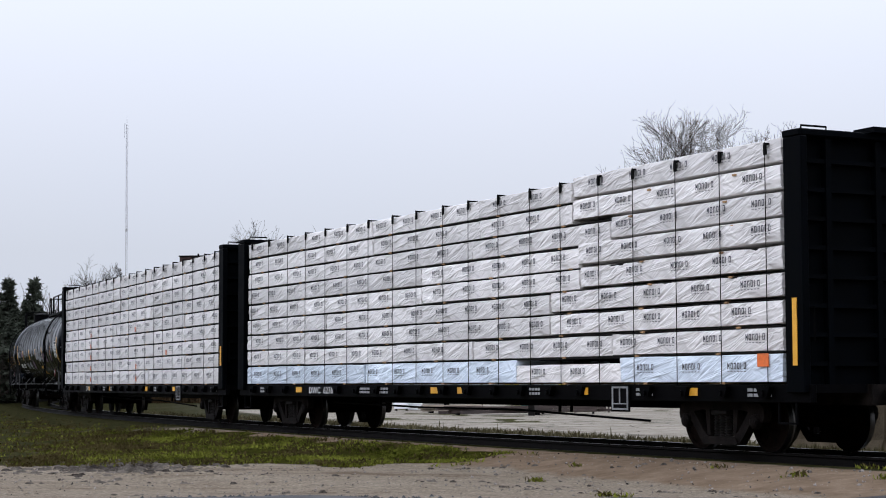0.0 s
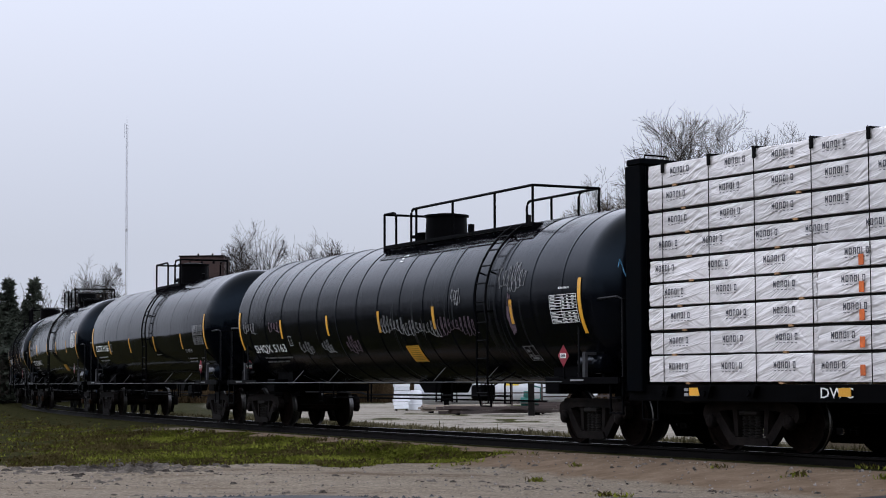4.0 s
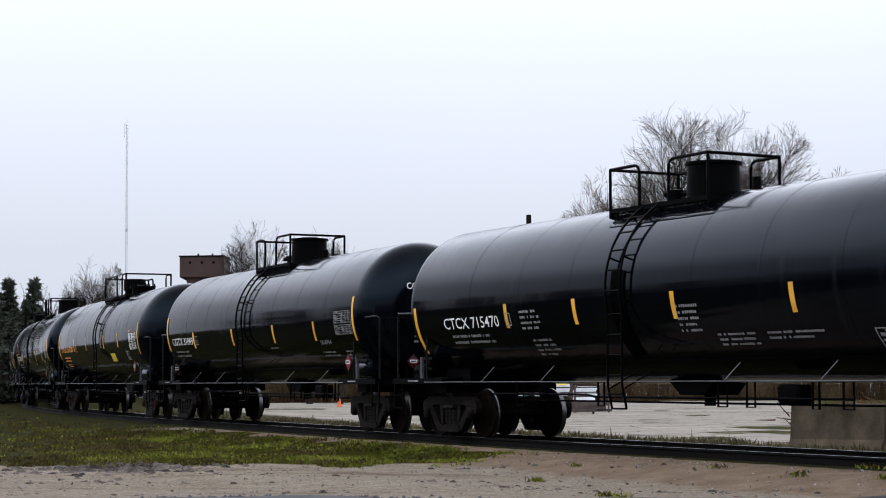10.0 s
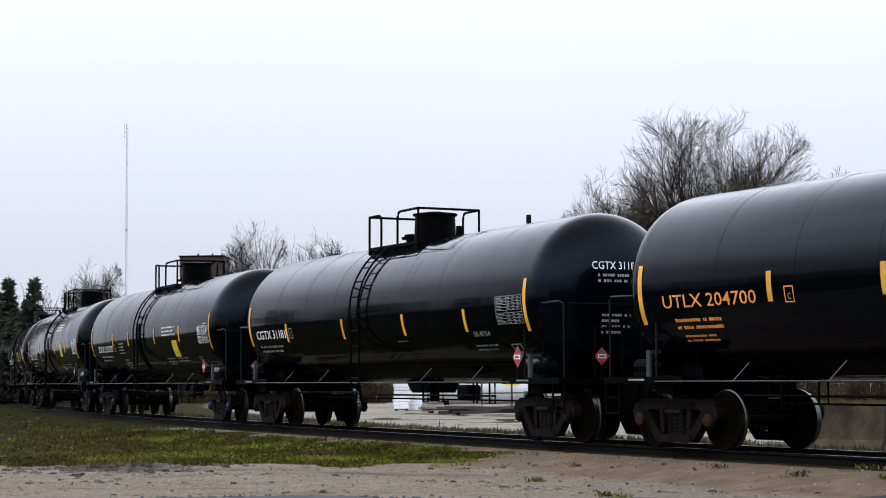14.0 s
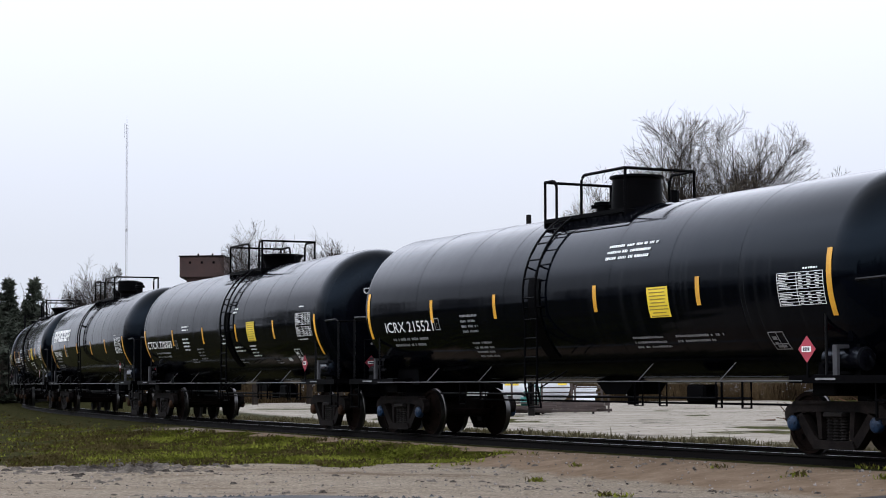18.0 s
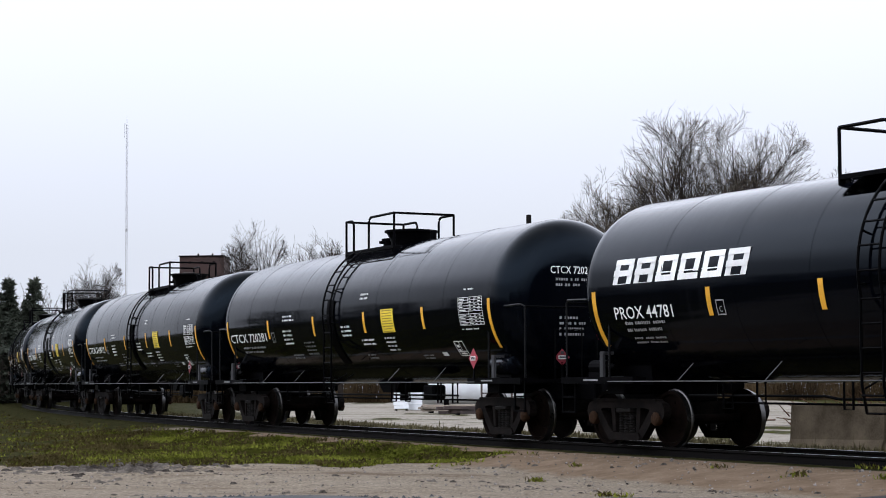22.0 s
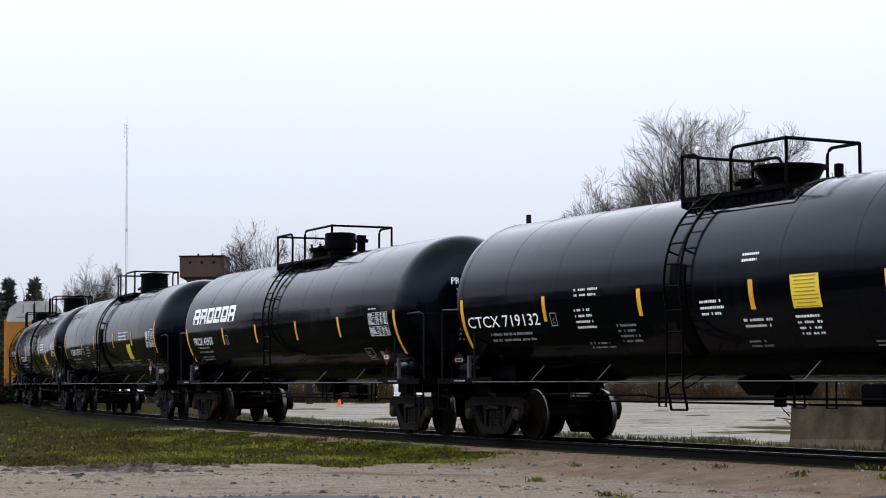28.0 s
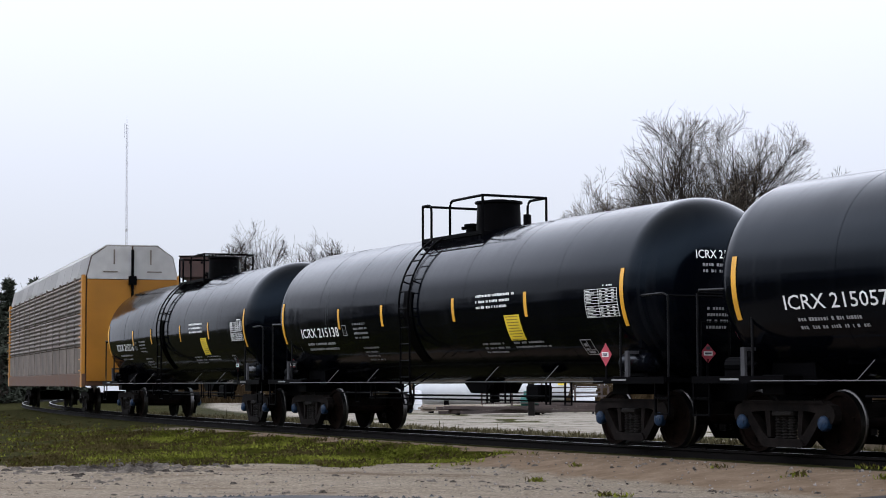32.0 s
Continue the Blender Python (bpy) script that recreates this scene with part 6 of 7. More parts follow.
        if logo:
            block_logo(car, -6.5, -3.0, 0.06, 0.47)
        else:
            text_bars(car, 1.02, -0.06, 0.24, 4, 0.09, GREY_MARK, seed + 2, fill=0.8)
            sticker(car, 2.5, 3.18, -0.54 if orange else -0.81, -0.82 if orange else -1.10, STICKER if orange else YELLOW)
        top = -0.06 if logo else (0.02 if orange else 0.28)
        data_panel(car, 5.70 if logo else 5.78, 6.70 if logo else 6.82, top, top - 0.48, WHITE, seed=seed)
        text_bars(car, 5.74, top + 0.07, 0.4, 1, 0.07, ink, seed + 3)
        frame_panel(car, 5.04, 5.44, -0.50 if orange else -0.80, -0.80 if orange else -1.10, GREY_MARK)
        bm = bm_new()
        decal_strip(bm, 5.76, 5.94, -1.06, -0.90, 0.012, 3)
        part("grey_tag", bm, GREY_MARK, car)
    elif style.startswith("plain"):
        fitted_text(car, body, -6.6, -4.70, -0.46, 0.20, ink)
        text_bars(car, -6.55, -0.68, 1.5, 2, 0.12, small, seed)
        letter_box(car, -4.46, -0.48, small)
        data_panel(car, 5.90, 6.90, 0.04, -0.46, GREY_MARK, seed=seed)
        fitted_text(car, "SR-8754", 4.82, 5.48, -0.67, 0.10, GREY_MARK, "class_mark")
        text_bars(car, 4.72, -0.88, 1.0, 2, 0.09, GREY_MARK, seed + 2)
        text_bars(car, 1.4, -0.70, 0.6, 1, 0.06, GREY_MARK, seed + 3)
        frame_panel(car, 6.1, 6.45, -0.85, -1.12, GREY_MARK)
    else:
        fitted_text(car, body, -7.57, -5.53, -0.80, 0.20, ink)
        text_bars(car, -7.2, -0.98, 1.8, 2, 0.11, small, seed)
        letter_box(car, -5.2, -0.66, small)
        sticker(car, 1.03, 1.64, -0.79, -1.2, YELLOW)
        data_panel(car, 7.28, 8.2, -0.02, -0.50, WHITE, seed=seed)
        text_bars(car, 7.6, 0.08, 0.45, 1, 0.08, WHITE, seed + 1)
        frame_panel(car, 5.86, 6.26, -0.90, -1.24, GREY_MARK)
        text_bars(car, 0.4, 1.22, 0.22, 3, 0.08, WHITE, seed + 2)
        scribbles(car, [(-8.05, -0.18, 0.8, 0.25), (-6.3, -0.2, 0.7, 0.22), (-4.6, -0.75, 0.7, 0.3), (-3.3, -0.75, 0.6, 0.3), (-1.9, -0.75, 0.7, 0.4), (0.0, -0.35, 1.2, 0.35), (1.2, -0.45, 1.6, 0.3), (2.8, -0.45, 1.6, 0.35), (3.5, 0.1, 0.3, 0.3), (5.35, 0.35, 1.0, 0.55), (5.75, -0.35, 0.1, 0.7)], [GREY_MARK, SPRAY_PINK, GREY_MARK], seed)
        bm = bm_new()
        for k in range(3):
            pts = [on_head(style, -1.15 + 0.04 * i + 0.28 * k, 2.95 + 0.16 * math.sin(1.7 * i + k) - 0.02 * i, 0.012) for i in range(12)]
            tube(bm, pts, 0.014, 4)
        part("graffiti_scribble", bm, SPRAY_BLUE, car, "blue spray-paint scribble")
        bm = bm_new()
        tube(bm, [on_head(style, -0.55 + 0.05 * i, 2.72 + 0.09 * math.sin(2.1 * i), 0.012) for i in range(15)], 0.018, 4)
        part("graffiti_scribble", bm, GREY_MARK, car)
    head_text(car, style, body, -0.62, 0.28, 3.03, 0.135, ink)
    head_bars(car, style, -0.52, 2.90, 0.75, 2, 0.10, seed)
    head_bars(car, style, -0.45, 2.2, 0.6, 4, 0.10, seed + 5)


# ---------------------------------------------------------------- the train
BUILT = {}
TRAIN = []          # (car, place of its middle at the start, half distance of the trucks)


def place(car, s, half):
    car.matrix_basis = car_pose(s, half)
    TRAIN.append((car, s, half))
    return car


def tank_car(style, s):
    if style not in BUILT:
        BUILT[style] = make_tank_car(style)
    car = copy_thing(BUILT[style], Matrix())
    return place(car, s, 7.9 if style == "banded" else 6.86)


# ---- lumber cars
PACK_H, PACK_D = 0.340, 1.20
PACKS = {}


def pack_mesh(length, seed, height):
    """A wrapped bundle of lumber: box with soft edges, sagging wrap and creases."""
    key = (round(length, 2), seed, round(height, 2))
    if key in PACKS:
        return PACKS[key]
    nx, nz = max(8, int(length / 0.16)), 6
    verts, faces = [], []
    ring = []                      # outline of the section, from the back bottom round the near side
    hh, dd, r = height, PACK_D, 0.03
    ring += [(dd, 0.0), (r, 0.0), (0.006, 0.008)]
    ring += [(0.0, hh * k / nz) for k in range(1, nz)]
    ring += [(0.006, hh - 0.010), (r, hh), (dd, hh)]
    m = len(ring)
    for i in range(nx + 1):
        u = -length / 2 + length * i / nx
        e = min(i, nx - i)
        for j, (d, z) in enumerate(ring):
            wob = 0.0
            if 2 <= j <= m - 3:
                wob = 0.016 * noise.noise((u * 1.6 + seed * 7.3, z * 2.0 + u * 0.9, seed)) + 0.010 * noise.noise((u * 5.0 + z * 6.0, z * 9.0 - u * 3.0, seed + 3.0))
                if e < 2:
                    wob += 0.018 * noise.noise((z * 14.0, seed * 3.0, u)) - 0.006
            sag = 0.012 * noise.noise((u * 1.1, 5.0, seed)) if j >= m - 4 else 0.0
            endx = 0.02 * noise.noise((z * 9, seed, d)) if e == 0 else 0.0
            verts.append((u + endx, -dd / 2 + d + wob, z + sag))
    for i in range(nx):
        for j in range(m):
            k = (j + 1) % m
            faces.append((i * m + j, (i + 1) * m + j, (i + 1) * m + k, i * m + k))
    faces.append(tuple(range(m))[::-1])
    faces.append(tuple(nx * m + j for j in range(m)))
    me = bpy.data.meshes.new("lumber_package")
    me.from_pydata(verts, [], [f[::-1] for f in faces])
    me.polygons.foreach_set("use_smooth", [True] * len(me.polygons))
    me.set_sharp_from_angle(angle=radians(50))
    PACKS[key] = me
    return me


def print_mesh(length, seed, height):
    """Printed word shapes along a wrap: six plain blocks each, over a faint line."""
    key = ("print", round(length, 2), seed)
    if key in PACKS:
        return PACKS[key]
    rnd = random.Random(seed)
    verts, faces = [], []

    def quad(x0, x1, z0, z1):
        k = len(verts)
        verts.extend([(x0, 0, z0), (x1, 0, z0), (x1, 0, z1), (x0, 0, z1)])
        faces.append((k, k + 1, k + 2, k + 3))

    u = -length / 2 + rnd.uniform(0.1, 0.6)
    while u < length / 2 - 0.65:
        zb = height * 0.48
        for c in range(6):
            x0 = u + 0.082 * c
            quad(x0, x0 + 0.016, zb, zb + 0.095)
            if c != 4:
                quad(x0 + 0.040, x0 + 0.056, zb, zb + 0.095)
                quad(x0 + 0.016, x0 + 0.040, zb + (0.079 if c else 0.03), zb + (0.095 if c else 0.07))
            if c in (1, 3, 5):
                quad(x0 + 0.016, x0 + 0.040, zb, zb + 0.016)
            quad(x0, x0 + 0.05, zb - 0.040, zb - 0.030)
        u += rnd.uniform(1.05, 1.35)
    me = bpy.data.meshes.new("printed_shape")
    me.from_pydata(verts, [], faces)
    PACKS[key] = me
    return me


def mesh_part(name, me, mat, parent, loc, label=""):
    if not me.materials:
        me.materials.append(mat)
    ob = new(name, me)
    ob.parent = parent
    ob.location = loc
    if label:
        tagged(ob, label)
    return ob


def lumber_car(s, seed, first_blue):
    car = tagged(new("lumber_car"), "dark centre-beam flat car loaded with white-wrapped lumber", "lumber car", "lumber cars of the train")
    rnd = random.Random(seed)
    bm = bm_new()
    box(bm, (0, 0, 0.95), (22.4, 2.66, 0.12))
    for side in (-1, 1):
        box(bm, (0, side * 1.33, 0.88), (22.6, 0.10, 0.26), bevel=0.01)
    box(bm, (0, 0, 0.80), (17.0, 0.7, 0.36))
    deck = part("deck", bm, FRAME_BLACK, car)
    for x in [-10.3 + 1.03 * i for i in range(21)]:
        if -7.8 < x < -5.5 or 5.9 < x < 6.9:
            continue
        bm = bm_new()
        prism(bm, [(x - 0.16, 0.98), (x + 0.16, 0.98), (x + 0.09, 0.82), (x - 0.09, 0.82)], -1.47, -1.38)
        lathe(bm, [(-1.50, 0.05), (-1.44, 0.05)], "y", (x, 0, 0.88), 8)
        part("strap_winch", bm, FRAME_BLACK, deck)
    for x in (-7.4, -4.2, -0.4, 0.75, 5.2, 8.4) if seed == 1 else (-9.6, -6.3, -3.0, 2.4, 5.8, 9.2):
        bm = bm_new()
        box(bm, (x, -1.392, 0.90), (0.34 if seed == 1 else 0.24, 0.012, 0.12))
        part("reflector", bm, YELLOW, deck, "yellow reflector patch")
    for x, wd in ((-9.8, 0.5), (-4.0, 0.6), (-3.0, 0.5), (3.4, 0.4), (6.9, 0.5), (9.9, 0.6)):
        bm = bm_new()
        for r in range(2):
            for k in range(4):
                box(bm, (x + k * wd / 4, -1.390, 0.93 - 0.075 * r), (wd / 4 - 0.03, 0.008, 0.045))
        part("small_lettering", bm, GREY_MARK, deck)
    vs, fs = text_polys("DWC  62768" if seed == 1 else "DWC", 0.26)
    part("car_number", ([Vector((-6.8 + v.x * 1.05, -1.396, 0.82 + v.y * 0.8)) for v in vs], fs), WHITE, deck)
    bm = bm_new()
    for x0, x1, z0, z1 in ((6.15, 6.19, 0.60, 0.98), (6.6, 6.64, 0.60, 0.98), (6.37, 6.40, 0.7, 0.98), (6.15, 6.64, 0.95, 0.98), (6.15, 6.64, 0.60, 0.63), (6.15, 6.64, 0.69, 0.71)):
        box(bm, ((x0 + x1) / 2, -1.41, (z0 + z1) / 2), (x1 - x0, 0.012, z1 - z0))
    part("stencil_frame", bm, GREY_MARK, deck)
    bm = bm_new()
    box(bm, (6.4, -1.40, 0.79), (0.56, 0.014, 0.44))
    part("tag_board", bm, FRAME_BLACK, deck)
    # centre beam
    bm = bm_new()
    box(bm, (0, 0, 4.35), (21.8, 0.30, 0.16))
    for i in range(11):
        box(bm, (-10 + 2 * i, 0, 2.7), (0.16, 0.12, 3.3))
    part("centre_beam", bm, GREEN_BLACK, car)
    # bulkheads
    for d in (-1, 1):
        bm = bm_new()
        box(bm, (d * 10.98, 0, 2.75), (0.16, 2.68, 3.55))
        bulk = part("bulkhead", bm, GREEN_BLACK, car, "dark steel end bulkhead with ribs")
        for side in (-1, 1):
            bm = bm_new()
            box(bm, (d * 11.05, side * 1.40, 2.70), (0.42, 0.12, 3.62), bevel=0.015)
            part("corner_post", bm, GREEN_BLACK, bulk)
        bm = bm_new()
        box(bm, (d * 11.02, 0, 4.565), (0.40, 2.92, 0.10), bevel=0.015)
        part("top_cap", bm, GREEN_BLACK, bulk)
        bm = bm_new()
        box(bm, (d * 11.1, 0.4, 4.655), (0.45, 1.2, 0.08))
        part("top_plate", bm, GREEN_BLACK, bulk)
        for i in range(8):
            bm = bm_new()
            box(bm, (d * 11.10, 0, 1.30 + 0.41 * i), (0.10, 2.66, 0.06))
            part("bulkhead_rib", bm, GREEN_BLACK, bulk)
        for y in (-0.9, 0.0, 0.9):
            bm = bm_new()
            box(bm, (d * 11.11, y, 2.75), (0.12, 0.10, 3.5))
            part("bulkhead_post", bm, GREEN_BLACK, bulk)
        bm = bm_new()
        tube(bm, [(d * 11.0, -1.25, 4.6), (d * 11.0, -1.25, 4.69), (d * 11.0, -0.8, 4.69), (d * 11.0, -0.8, 4.6)], 0.016, 5)
        tube(bm, [(d * 11.30, -1.3, 1.6), (d * 11.30, -1.3, 2.1)], 0.014, 5)
        part("grab_iron", bm, FRAME_BLACK, bulk)
        if d > 0:
            bm = bm_new()
            box(bm, (d * 11.07, -1.466, 1.75), (0.10, 0.012, 0.95 if first_blue else 0.50))
            part("reflector", bm, YELLOW, bulk, "yellow reflector strip")
    vs, fs = text_polys("CAUTION", 0.15)
    part("warning_text", ([Vector((11.24, 0.35 + v.x, 4.46 + v.y)) for v in vs], fs), WHITE, car)
    bm = bm_new()
    for r in range(2):
        for k in range(3):
            box(bm, (11.235, 1.15 + 0.10 * k, 4.55 - 0.07 * r), (0.006, 0.07, 0.035))
    part("small_lettering", bm, WHITE, car)
    # bundles on both sides of the beam
    rows = [1.04, 1.48] + [1.48 + 0.378 * i for i in range(1, 8)]
    splits = [[4.6, 5.6, 5.6, 5.6], [5.6, 5.6, 5.1, 5.1], [3.7, 4.9, 3.4, 4.9, 4.6], [4.9, 4.2, 5.8, 6.6], [3.7, 6.1, 6.1, 5.6], [3.6, 3.8, 4.8, 3.4, 5.8]]
    for side in (-1, 1):
        for r, z in enumerate(rows):
            hh = 0.405 if r == 0 else PACK_H
            if r == 0:
                lens = [7.0, 6.6, 3.5, 4.3] if first_blue else [3.8, 4.7, 5.0, 4.0, 4.0]
            elif first_blue:
                lens = splits[2 + (r // 2) % 3] if r < 7 else splits[5]
            else:
                lens = [3.9, 4.9, 5.2, 3.7, 3.7] if r < 5 else [9.4, 4.2, 4.1, 3.7]
            gap = 21.42 - sum(lens)
            x = -10.71
            for k, ln in enumerate(lens):
                ln = ln + gap / len(lens)
                ln2 = round(ln - 0.02, 2)
                blue = first_blue and r == 0 and k != 2
                var = (r + k) % 3
                hq = hh - (0.09 if (first_blue and r == 0 and k == 2) else 0.0)
                me = pack_mesh(ln2, var + (10 if blue else 0), hq)
                lift = 0.011 * r if (first_blue and k == len(lens) - 1) else 0.0
                dz = rnd.uniform(-0.006, 0.006)
                jut = rnd.uniform(-0.015, 0.02)
                p = mesh_part("lumber_package", me, WRAP_BLUE if blue else WRAP, car, (x + ln / 2, side * (0.79 + jut), z + dz + lift), "pale blue wrapped lumber bundle" if blue else "")
                if side > 0:
                    p.rotation_euler = (0, 0, math.pi)
                else:
                    word = mesh_part("printed_shape", print_mesh(ln2, var + 5 * (r % 2), hq), WRAP_INK, p, (0, -PACK_D / 2 - 0.020, 0))
                    tagged(word, kind="stuff")
                x += ln
            if r:
                # dark filler set into the gap between rows, standing in for its shadow
                bm = bm_new()
                box(bm, (0, side * 0.80, z - 0.019), (21.3, 1.14, 0.034))
                part("row_spacer", bm, TIMBER, car)
            for i in range(9):
                bm = bm_new()
                box(bm, (-9.8 + 2.4 * i + rnd.uniform(-0.3, 0.3), side * 0.79, z - 0.011), (0.09, 1.22, 0.03))
                part("dunnage_stick", bm, DUNNAGE, car)
    # straps over the near side
    xs = [-10.35 + 1.15 * i + rnd.uniform(-0.06, 0.06) for i in range(19)]
    for x in xs:
        bm = bm_new()
        box(bm, (x, -1.432, 2.75), (0.013, 0.008, 3.52))
        part("tie_down_strap", bm, STRAP, car)
        bm = bm_new()
        box(bm, (x, -1.425, 4.40), (0.08, 0.03, 0.16), bevel=0.012)
        box(bm, (x, -1.33, 4.485), (0.08, 0.2, 0.025))
        part("corner_guard", bm, STRAP, car)
    if first_blue:
        bm = bm_new()
        box(bm, (10.28, -1.435, 1.36), (0.27, 0.012, 0.19), bevel=0.004)
        part("orange_tag", bm, ORANGE_TAG, car, "orange paper tag")
    else:
        for x, z in ((-5.9, 1.2), (-5.9, 1.58), (-5.9, 1.95), (-5.9, 2.33), (-5.9, 2.7), (1.1, 1.2), (1.1, 1.58), (0.95, 2.72), (5.0, 1.95)):
            bm = bm_new()
            box(bm, (x, -1.428, z), (0.10, 0.010, 0.15), bevel=0.004)
            part("orange_tag", bm, ORANGE_TAG, car, "orange paper tag")
    bm = bm_new()
    tube(bm, [(-6.5, -0.9, 0.62), (-2.0, -0.9, 0.55), (2.0, -0.9, 0.55), (6.5, -0.9, 0.42)], 0.022, 6)
    for x in (-4.0, 3.6, 4.0):
        box(bm, (x, -0.9, 0.7), (0.04, 0.04, 0.34))
    part("brake_rod", bm, FRAME_BLACK, car)
    for d in (-1, 1):
        bm = bm_new()
        box(bm, (d * 11.5, 0, 0.86), (0.8, 0.18, 0.18), bevel=0.02)
        box(bm, (d * 11.85, 0, 0.86), (0.26, 0.30, 0.30), bevel=0.05)
        box(bm, (d * 10.4, 0, 0.86), (1.8, 0.6, 0.3))
        part("coupler", bm, CAST_STEEL, car)
        bm = bm_new()
        for k in (-0.2, 0.2):
            box(bm, (d * 10.75 + k, -1.36, 0.62), (0.03, 0.03, 0.35))
        box(bm, (d * 10.75, -1.36, 0.46), (0.42, 0.05, 0.03))
        part("step", bm, FRAME_BLACK, car)
    make_truck(car, -8.7, CAST_STEEL)
    make_truck(car, 8.7, CAST_STEEL)
    return place(car, s, 8.7)


def autorack(s):
    car = tagged(new("autorack_car"), "yellow enclosed autorack car with corrugated silver side panels", "autorack car")
    h, w = 13.6, 1.55
    bm = bm_new()
    sec = [(-w, 1.0), (w, 1.0), (w, 4.72), (1.38, 5.36), (0.85, 5.74), (-0.85, 5.74), (-1.38, 5.36), (-w, 4.72)]
    inner = [bm.verts.new((x, y * 0.97, z)) for x in (-h + 0.1, h - 0.1) for y, z in sec]
    n = len(sec)
    for k in range(n):
        bm.faces.new((inner[k], inner[(k + 1) % n], inner[n + (k + 1) % n], inner[n + k]))
    bm.faces.new(inner[:n][::-1])
    bm.faces.new(inner[n:])
    part("shell", bm, RACK_BROWN, car)
    # roof of curved sheets
    for i in range(12):
        x0, x1 = -h + 2 * h * i / 12, -h + 2 * h * (i + 1) / 12 - 0.03
        bm = bm_new()
        sec2 = [(-w - 0.01, 4.70), (-1.40, 5.38), (-0.86, 5.77), (0.86, 5.77), (1.40, 5.38), (w + 0.01, 4.70)]
        a = [bm.verts.new((x0, y, z)) for y, z in sec2]
        b = [bm.verts.new((x1, y, z)) for y, z in sec2]
        for k in range(5):
            bm.faces.new((a[k], b[k], b[k + 1], a[k + 1]))
        bmesh.ops.solidify(bm, geom=bm.faces[:], thickness=0.03)
        part("roof_sheet", bm, RACK_WHITE, car)
    # corrugated side panels
    cols, tiers = 12, 3
    zz = [(1.42, 2.30, 5), (2.34, 3.46, 7), (3.50, 4.62, 7)]
    shared = {}
    for side in (-1, 1):
        for c in range(cols):
            x0 = -h + 0.35 + (2 * h - 0.7) * c / cols
            wd = (2 * h - 0.7) / cols - 0.08
            for t, (z0, z1, nr) in enumerate(zz):
                key = (side, t)
                if key not in shared:
                    bm = bm_new()
                    if t == 0:
                        m = 14
                        pts = [(wd * k / m, 0.035 if k % 2 else 0.0) for k in range(m + 1)]
                        lo = [bm.verts.new((u, side * (w + 0.03 + d), z0)) for u, d in pts]
                        hi = [bm.verts.new((u, side * (w + 0.03 + d), z1)) for u, d in pts]
                    else:
                        m = nr * 4
                        pts = [(z0 + (z1 - z0) * k / m, (0.0, 0.0, 0.055, 0.055)[k % 4]) for k in range(m + 1)]
                        lo = [bm.verts.new((0, side * (w + 0.03 + d), z)) for z, d in pts]
                        hi = [bm.verts.new((wd, side * (w + 0.03 + d), z)) for z, d in pts]
                    for k in range(m):
                        bm.faces.new((lo[k], lo[k + 1], hi[k + 1], hi[k]) if (side > 0) != (t == 0) else (lo[k], hi[k], hi[k + 1], lo[k + 1]))
                    me = bpy.data.meshes.new("side_panel")
                    bm.to_mesh(me)
                    bm.free()
                    shared[key] = me
                mesh_part("side_panel", shared[key], RACK_PANEL, car, (x0, 0, 0))
        for c in range(cols + 1):
            x = -h + 0.31 + (2 * h - 0.7) * c / cols
            bm = bm_new()
            big = c in (0, cols)
            box(bm, (x, side * (w + 0.05), 2.85), (0.36 if big else 0.07, 0.12 if big else 0.05, 3.8))
            part("side_post", bm, RACK_YELLOW if big else RACK_PANEL, car)
        bm = bm_new()
        box(bm, (0, side * (w + 0.03), 1.18), (2 * h - 0.2, 0.14, 0.44), bevel=0.02)
        part("side_sill", bm, RACK_BROWN, car)
    # end doors
    for d in (-1, 1):
        for side in (-1, 1):
            bm = bm_new()
            prism_pts = [(side * 0.03, 1.15), (side * 1.52, 1.15), (side * 1.52, 4.58), (side * 0.03, 4.58)]
            vs = [bm.verts.new((d * h, y, z)) for y, z in prism_pts]
            f = bm.faces.new(vs)
            bmesh.ops.solidify(bm, geom=[f], thickness=0.05)
            door = part("end_door", bm, RACK_YELLOW, car, "yellow end door")
            bm = bm_new()
            vs = [bm.verts.new((d * h, y, z)) for y, z in ((side * 0.03, 4.60), (side * 1.52, 4.60), (side * 1.52, 4.74), (side * 1.36, 5.36), (side * 0.84, 5.72), (side * 0.03, 5.72))]
            f = bm.faces.new(vs)
            bmesh.ops.solidify(bm, geom=[f], thickness=0.05)
            cap = part("end_cap", bm, RACK_WHITE, car, "white upper end panel")
            bm = bm_new()
            box(bm, (d * (h + 0.04), side * 0.75, 4.85), (0.012, 0.5, 0.04))
            box(bm, (d * (h + 0.05), side * 0.62, 5.35), (0.02, 0.05, 0.5))
            part("end_mark", bm, RACK_PANEL, cap)
        bm = bm_new()
        tube(bm, [(d * (h + 0.08), 0.0, 1.2), (d * (h + 0.08), 0.0, 5.6)], 0.05, 8)
        box(bm, (d * (h + 0.10), 0.0, 4.55), (0.14, 0.26, 0.3))
        part("door_bar", bm, FRAME_BLACK, car)
        bm = bm_new()
        for k in range(9):
            box(bm, (d * (h - 0.3), -w - 0.16, 1.5 + 0.38 * k), (0.40, 0.03, 0.03))
        part("corner_ladder", bm, RACK_YELLOW, car)
        bm = bm_new()
        box(bm, (d * (h + 0.45), 0, 0.9), (1.0, 0.3, 0.3))
        part("coupler", bm, CAST_STEEL, car)
    make_truck(car, -9.8, CAST_STEEL)
    make_truck(car, 9.8, CAST_STEEL)
    return place(car, s, 9.8)


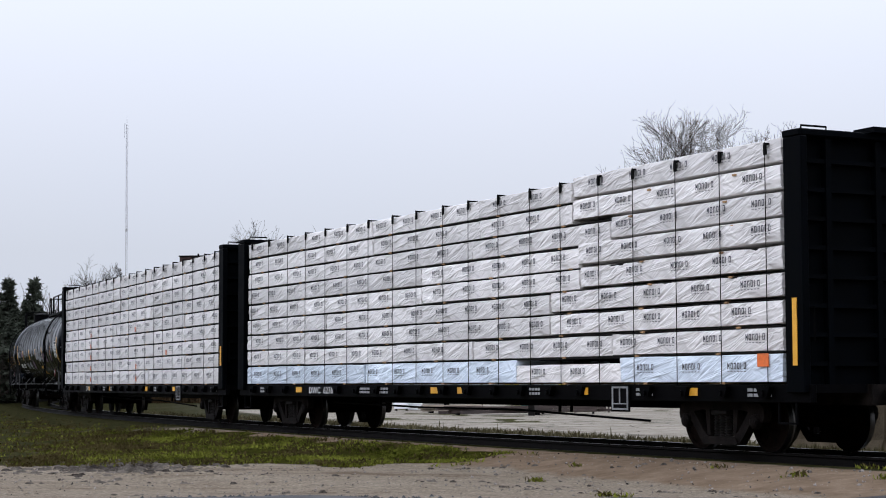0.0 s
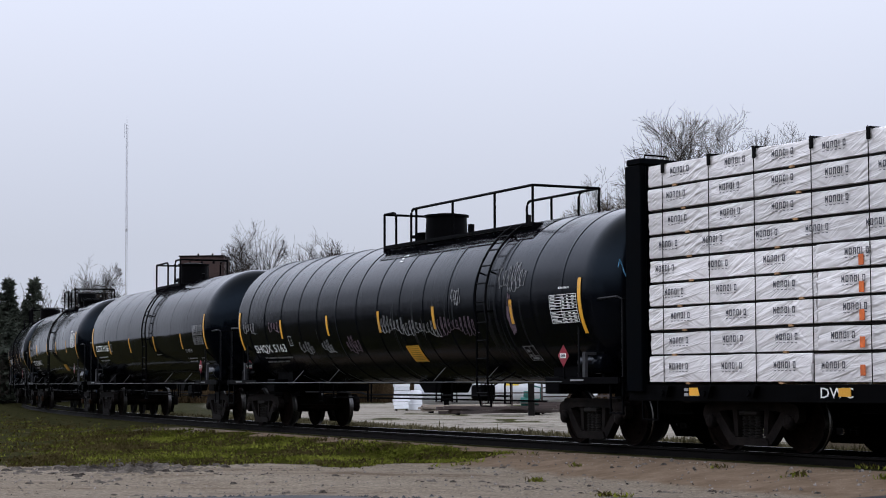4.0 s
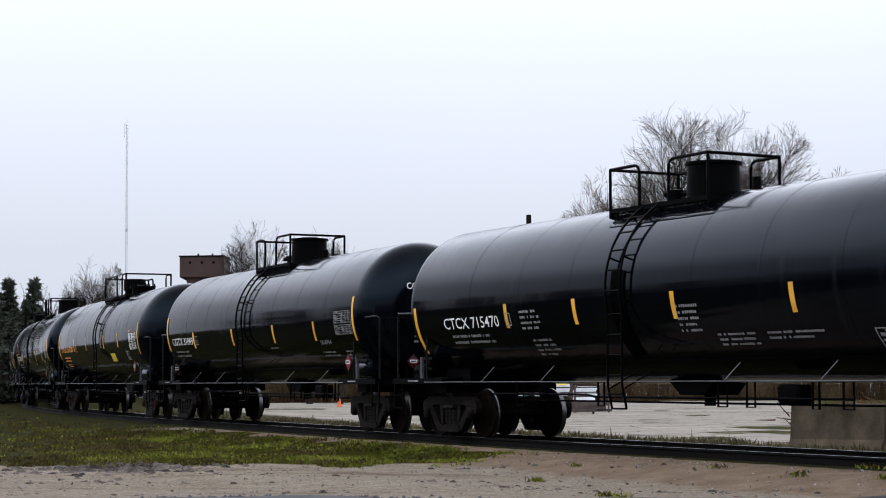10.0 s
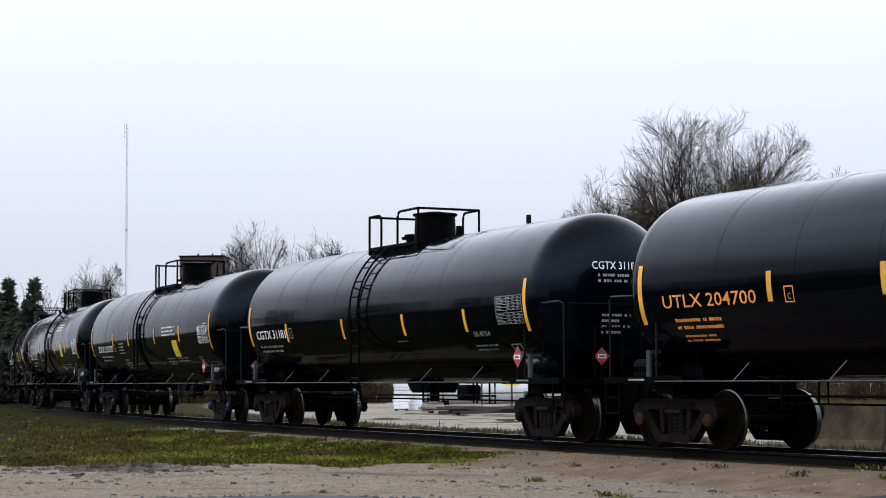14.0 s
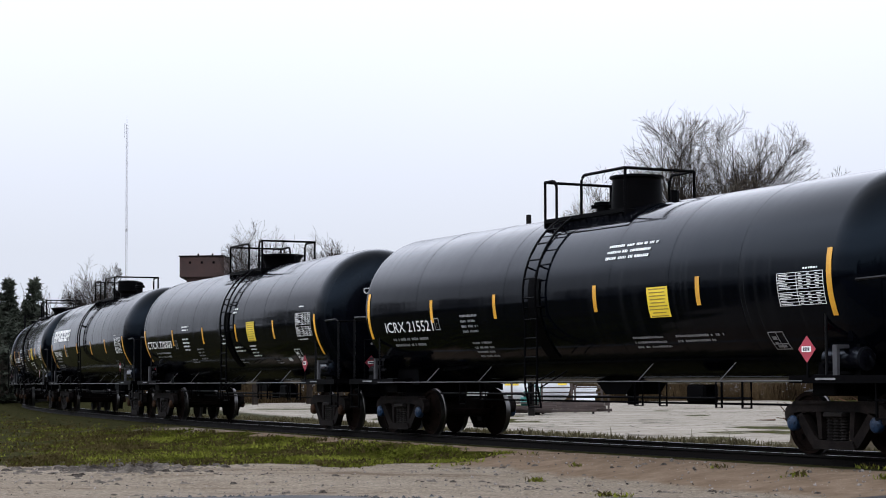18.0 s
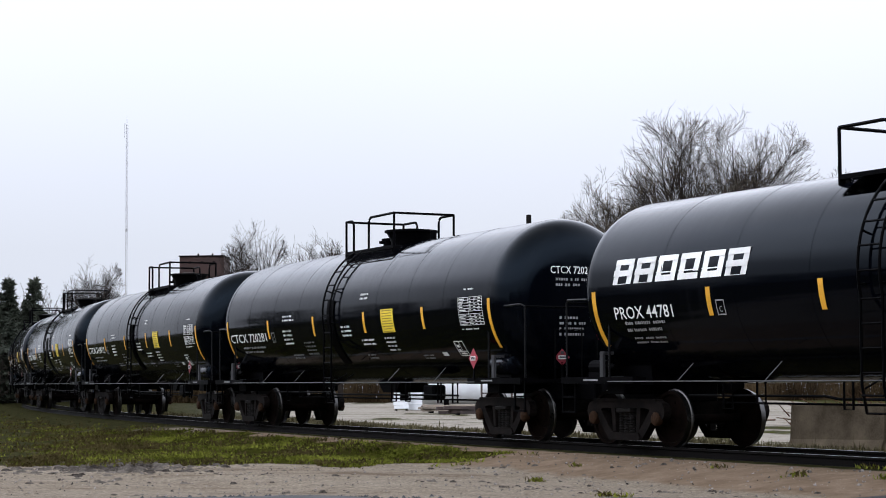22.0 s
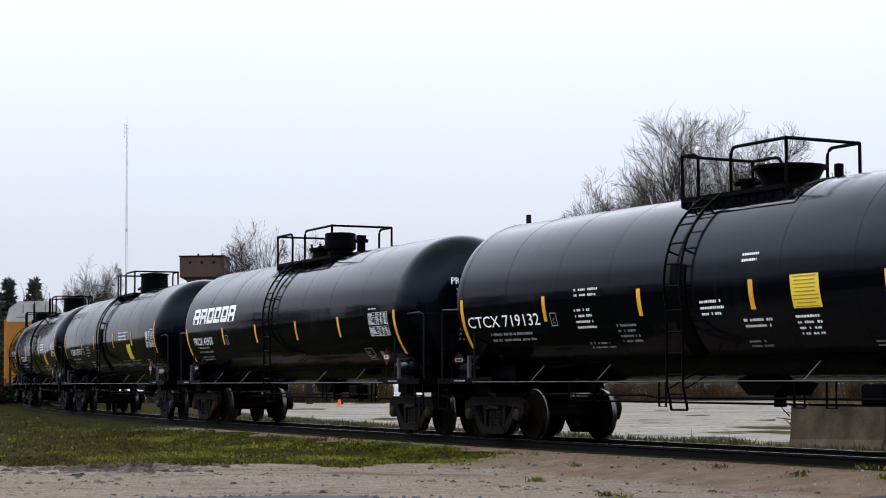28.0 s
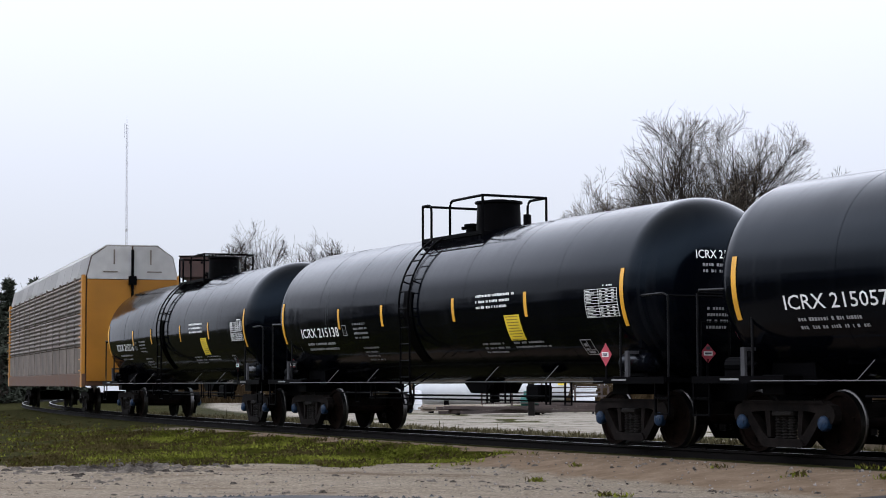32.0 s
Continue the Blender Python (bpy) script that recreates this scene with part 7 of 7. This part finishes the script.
lumber_car(-29.18, 1, True)
lumber_car(-52.8, 2, False)
EARLY = [-7.38, -4.54, -2.04, 1.37, 4.28, 7.36]
CONSIST = [("banded", -73.64, "SHQX 5163", {}), ("plain_b", -92.02, "CGTX 31166", {}), ("wide_c", -109.46, "CTCX 735893", {"logo": None}),
           ("round_b", -127.18, "CTCX 715470", {"start": -6.27}), ("plain", -144.62, "CGTX 31049", {}), ("wide", -162.26, "UTLX 204700", {"orange": True}),
           ("plain", -179.9, "CGTX 31181", {}), ("round", -197.56, "ICRX 215070", {"start": -6.4, "stripes": [-7.37, -4.18, -2.0, 1.36, 4.22, 7.37]}), ("round", -215.32, "ICRX 215521", {"upper_note": True, "stripes": EARLY, "start": -6.66}),
           ("jacket_b", -232.89, "CTCX 720303", {}), ("wide_b", -250.19, "PROX 44781", {"logo": True}), ("jacket", -267.96, "CTCX 720281", {}),
           ("jacket", -285.2, "CTCX 719012", {}), ("jacket", -302.42, "CTCX 718854", {}), ("jacket", -319.68, "CTCX 719132", {}),
           ("wide_b", -336.87, "PROX 43933", {"logo": True}), ("round", -354.75, "ICRX 215057", {"start": -6.31}), ("round", -372.33, "ICRX 215138", {"start": -6.31}),
           ("round", -389.83, "ICRX 215216", {"start": -6.31})]
for i, (style, s, body, extra) in enumerate(CONSIST):
    mark_tank_car(tank_car(style, s), style, body, 20 + 15 * i, **extra)
for proto in BUILT.values():
    for o in (*proto.children_recursive, proto):
        bpy.data.objects.remove(o)
autorack(-413.8)


# ---------------------------------------------------------------- what moves
def motions():
    for car, s, half in TRAIN:
        walk(car, [(float(t), car_pose(s + travelled(t), half)) for t in range(33)])
        wheels = [o for o in car.children_recursive if o.name.startswith("wheelset")]
        span = [k / 30 for k in range(961) if -62 < s + travelled(k / 30) < 4]
        if not span:
            span = [0.0]
        times = sorted({0.0, 32.0, *span})
        for w in wheels:
            x, y, z = w.location
            walk(w, [(t, pose(x, y, z, 0, math.degrees(travelled(min(max(t, span[0]), span[-1])) / 0.457) % 360, 0)) for t in times])


motions()
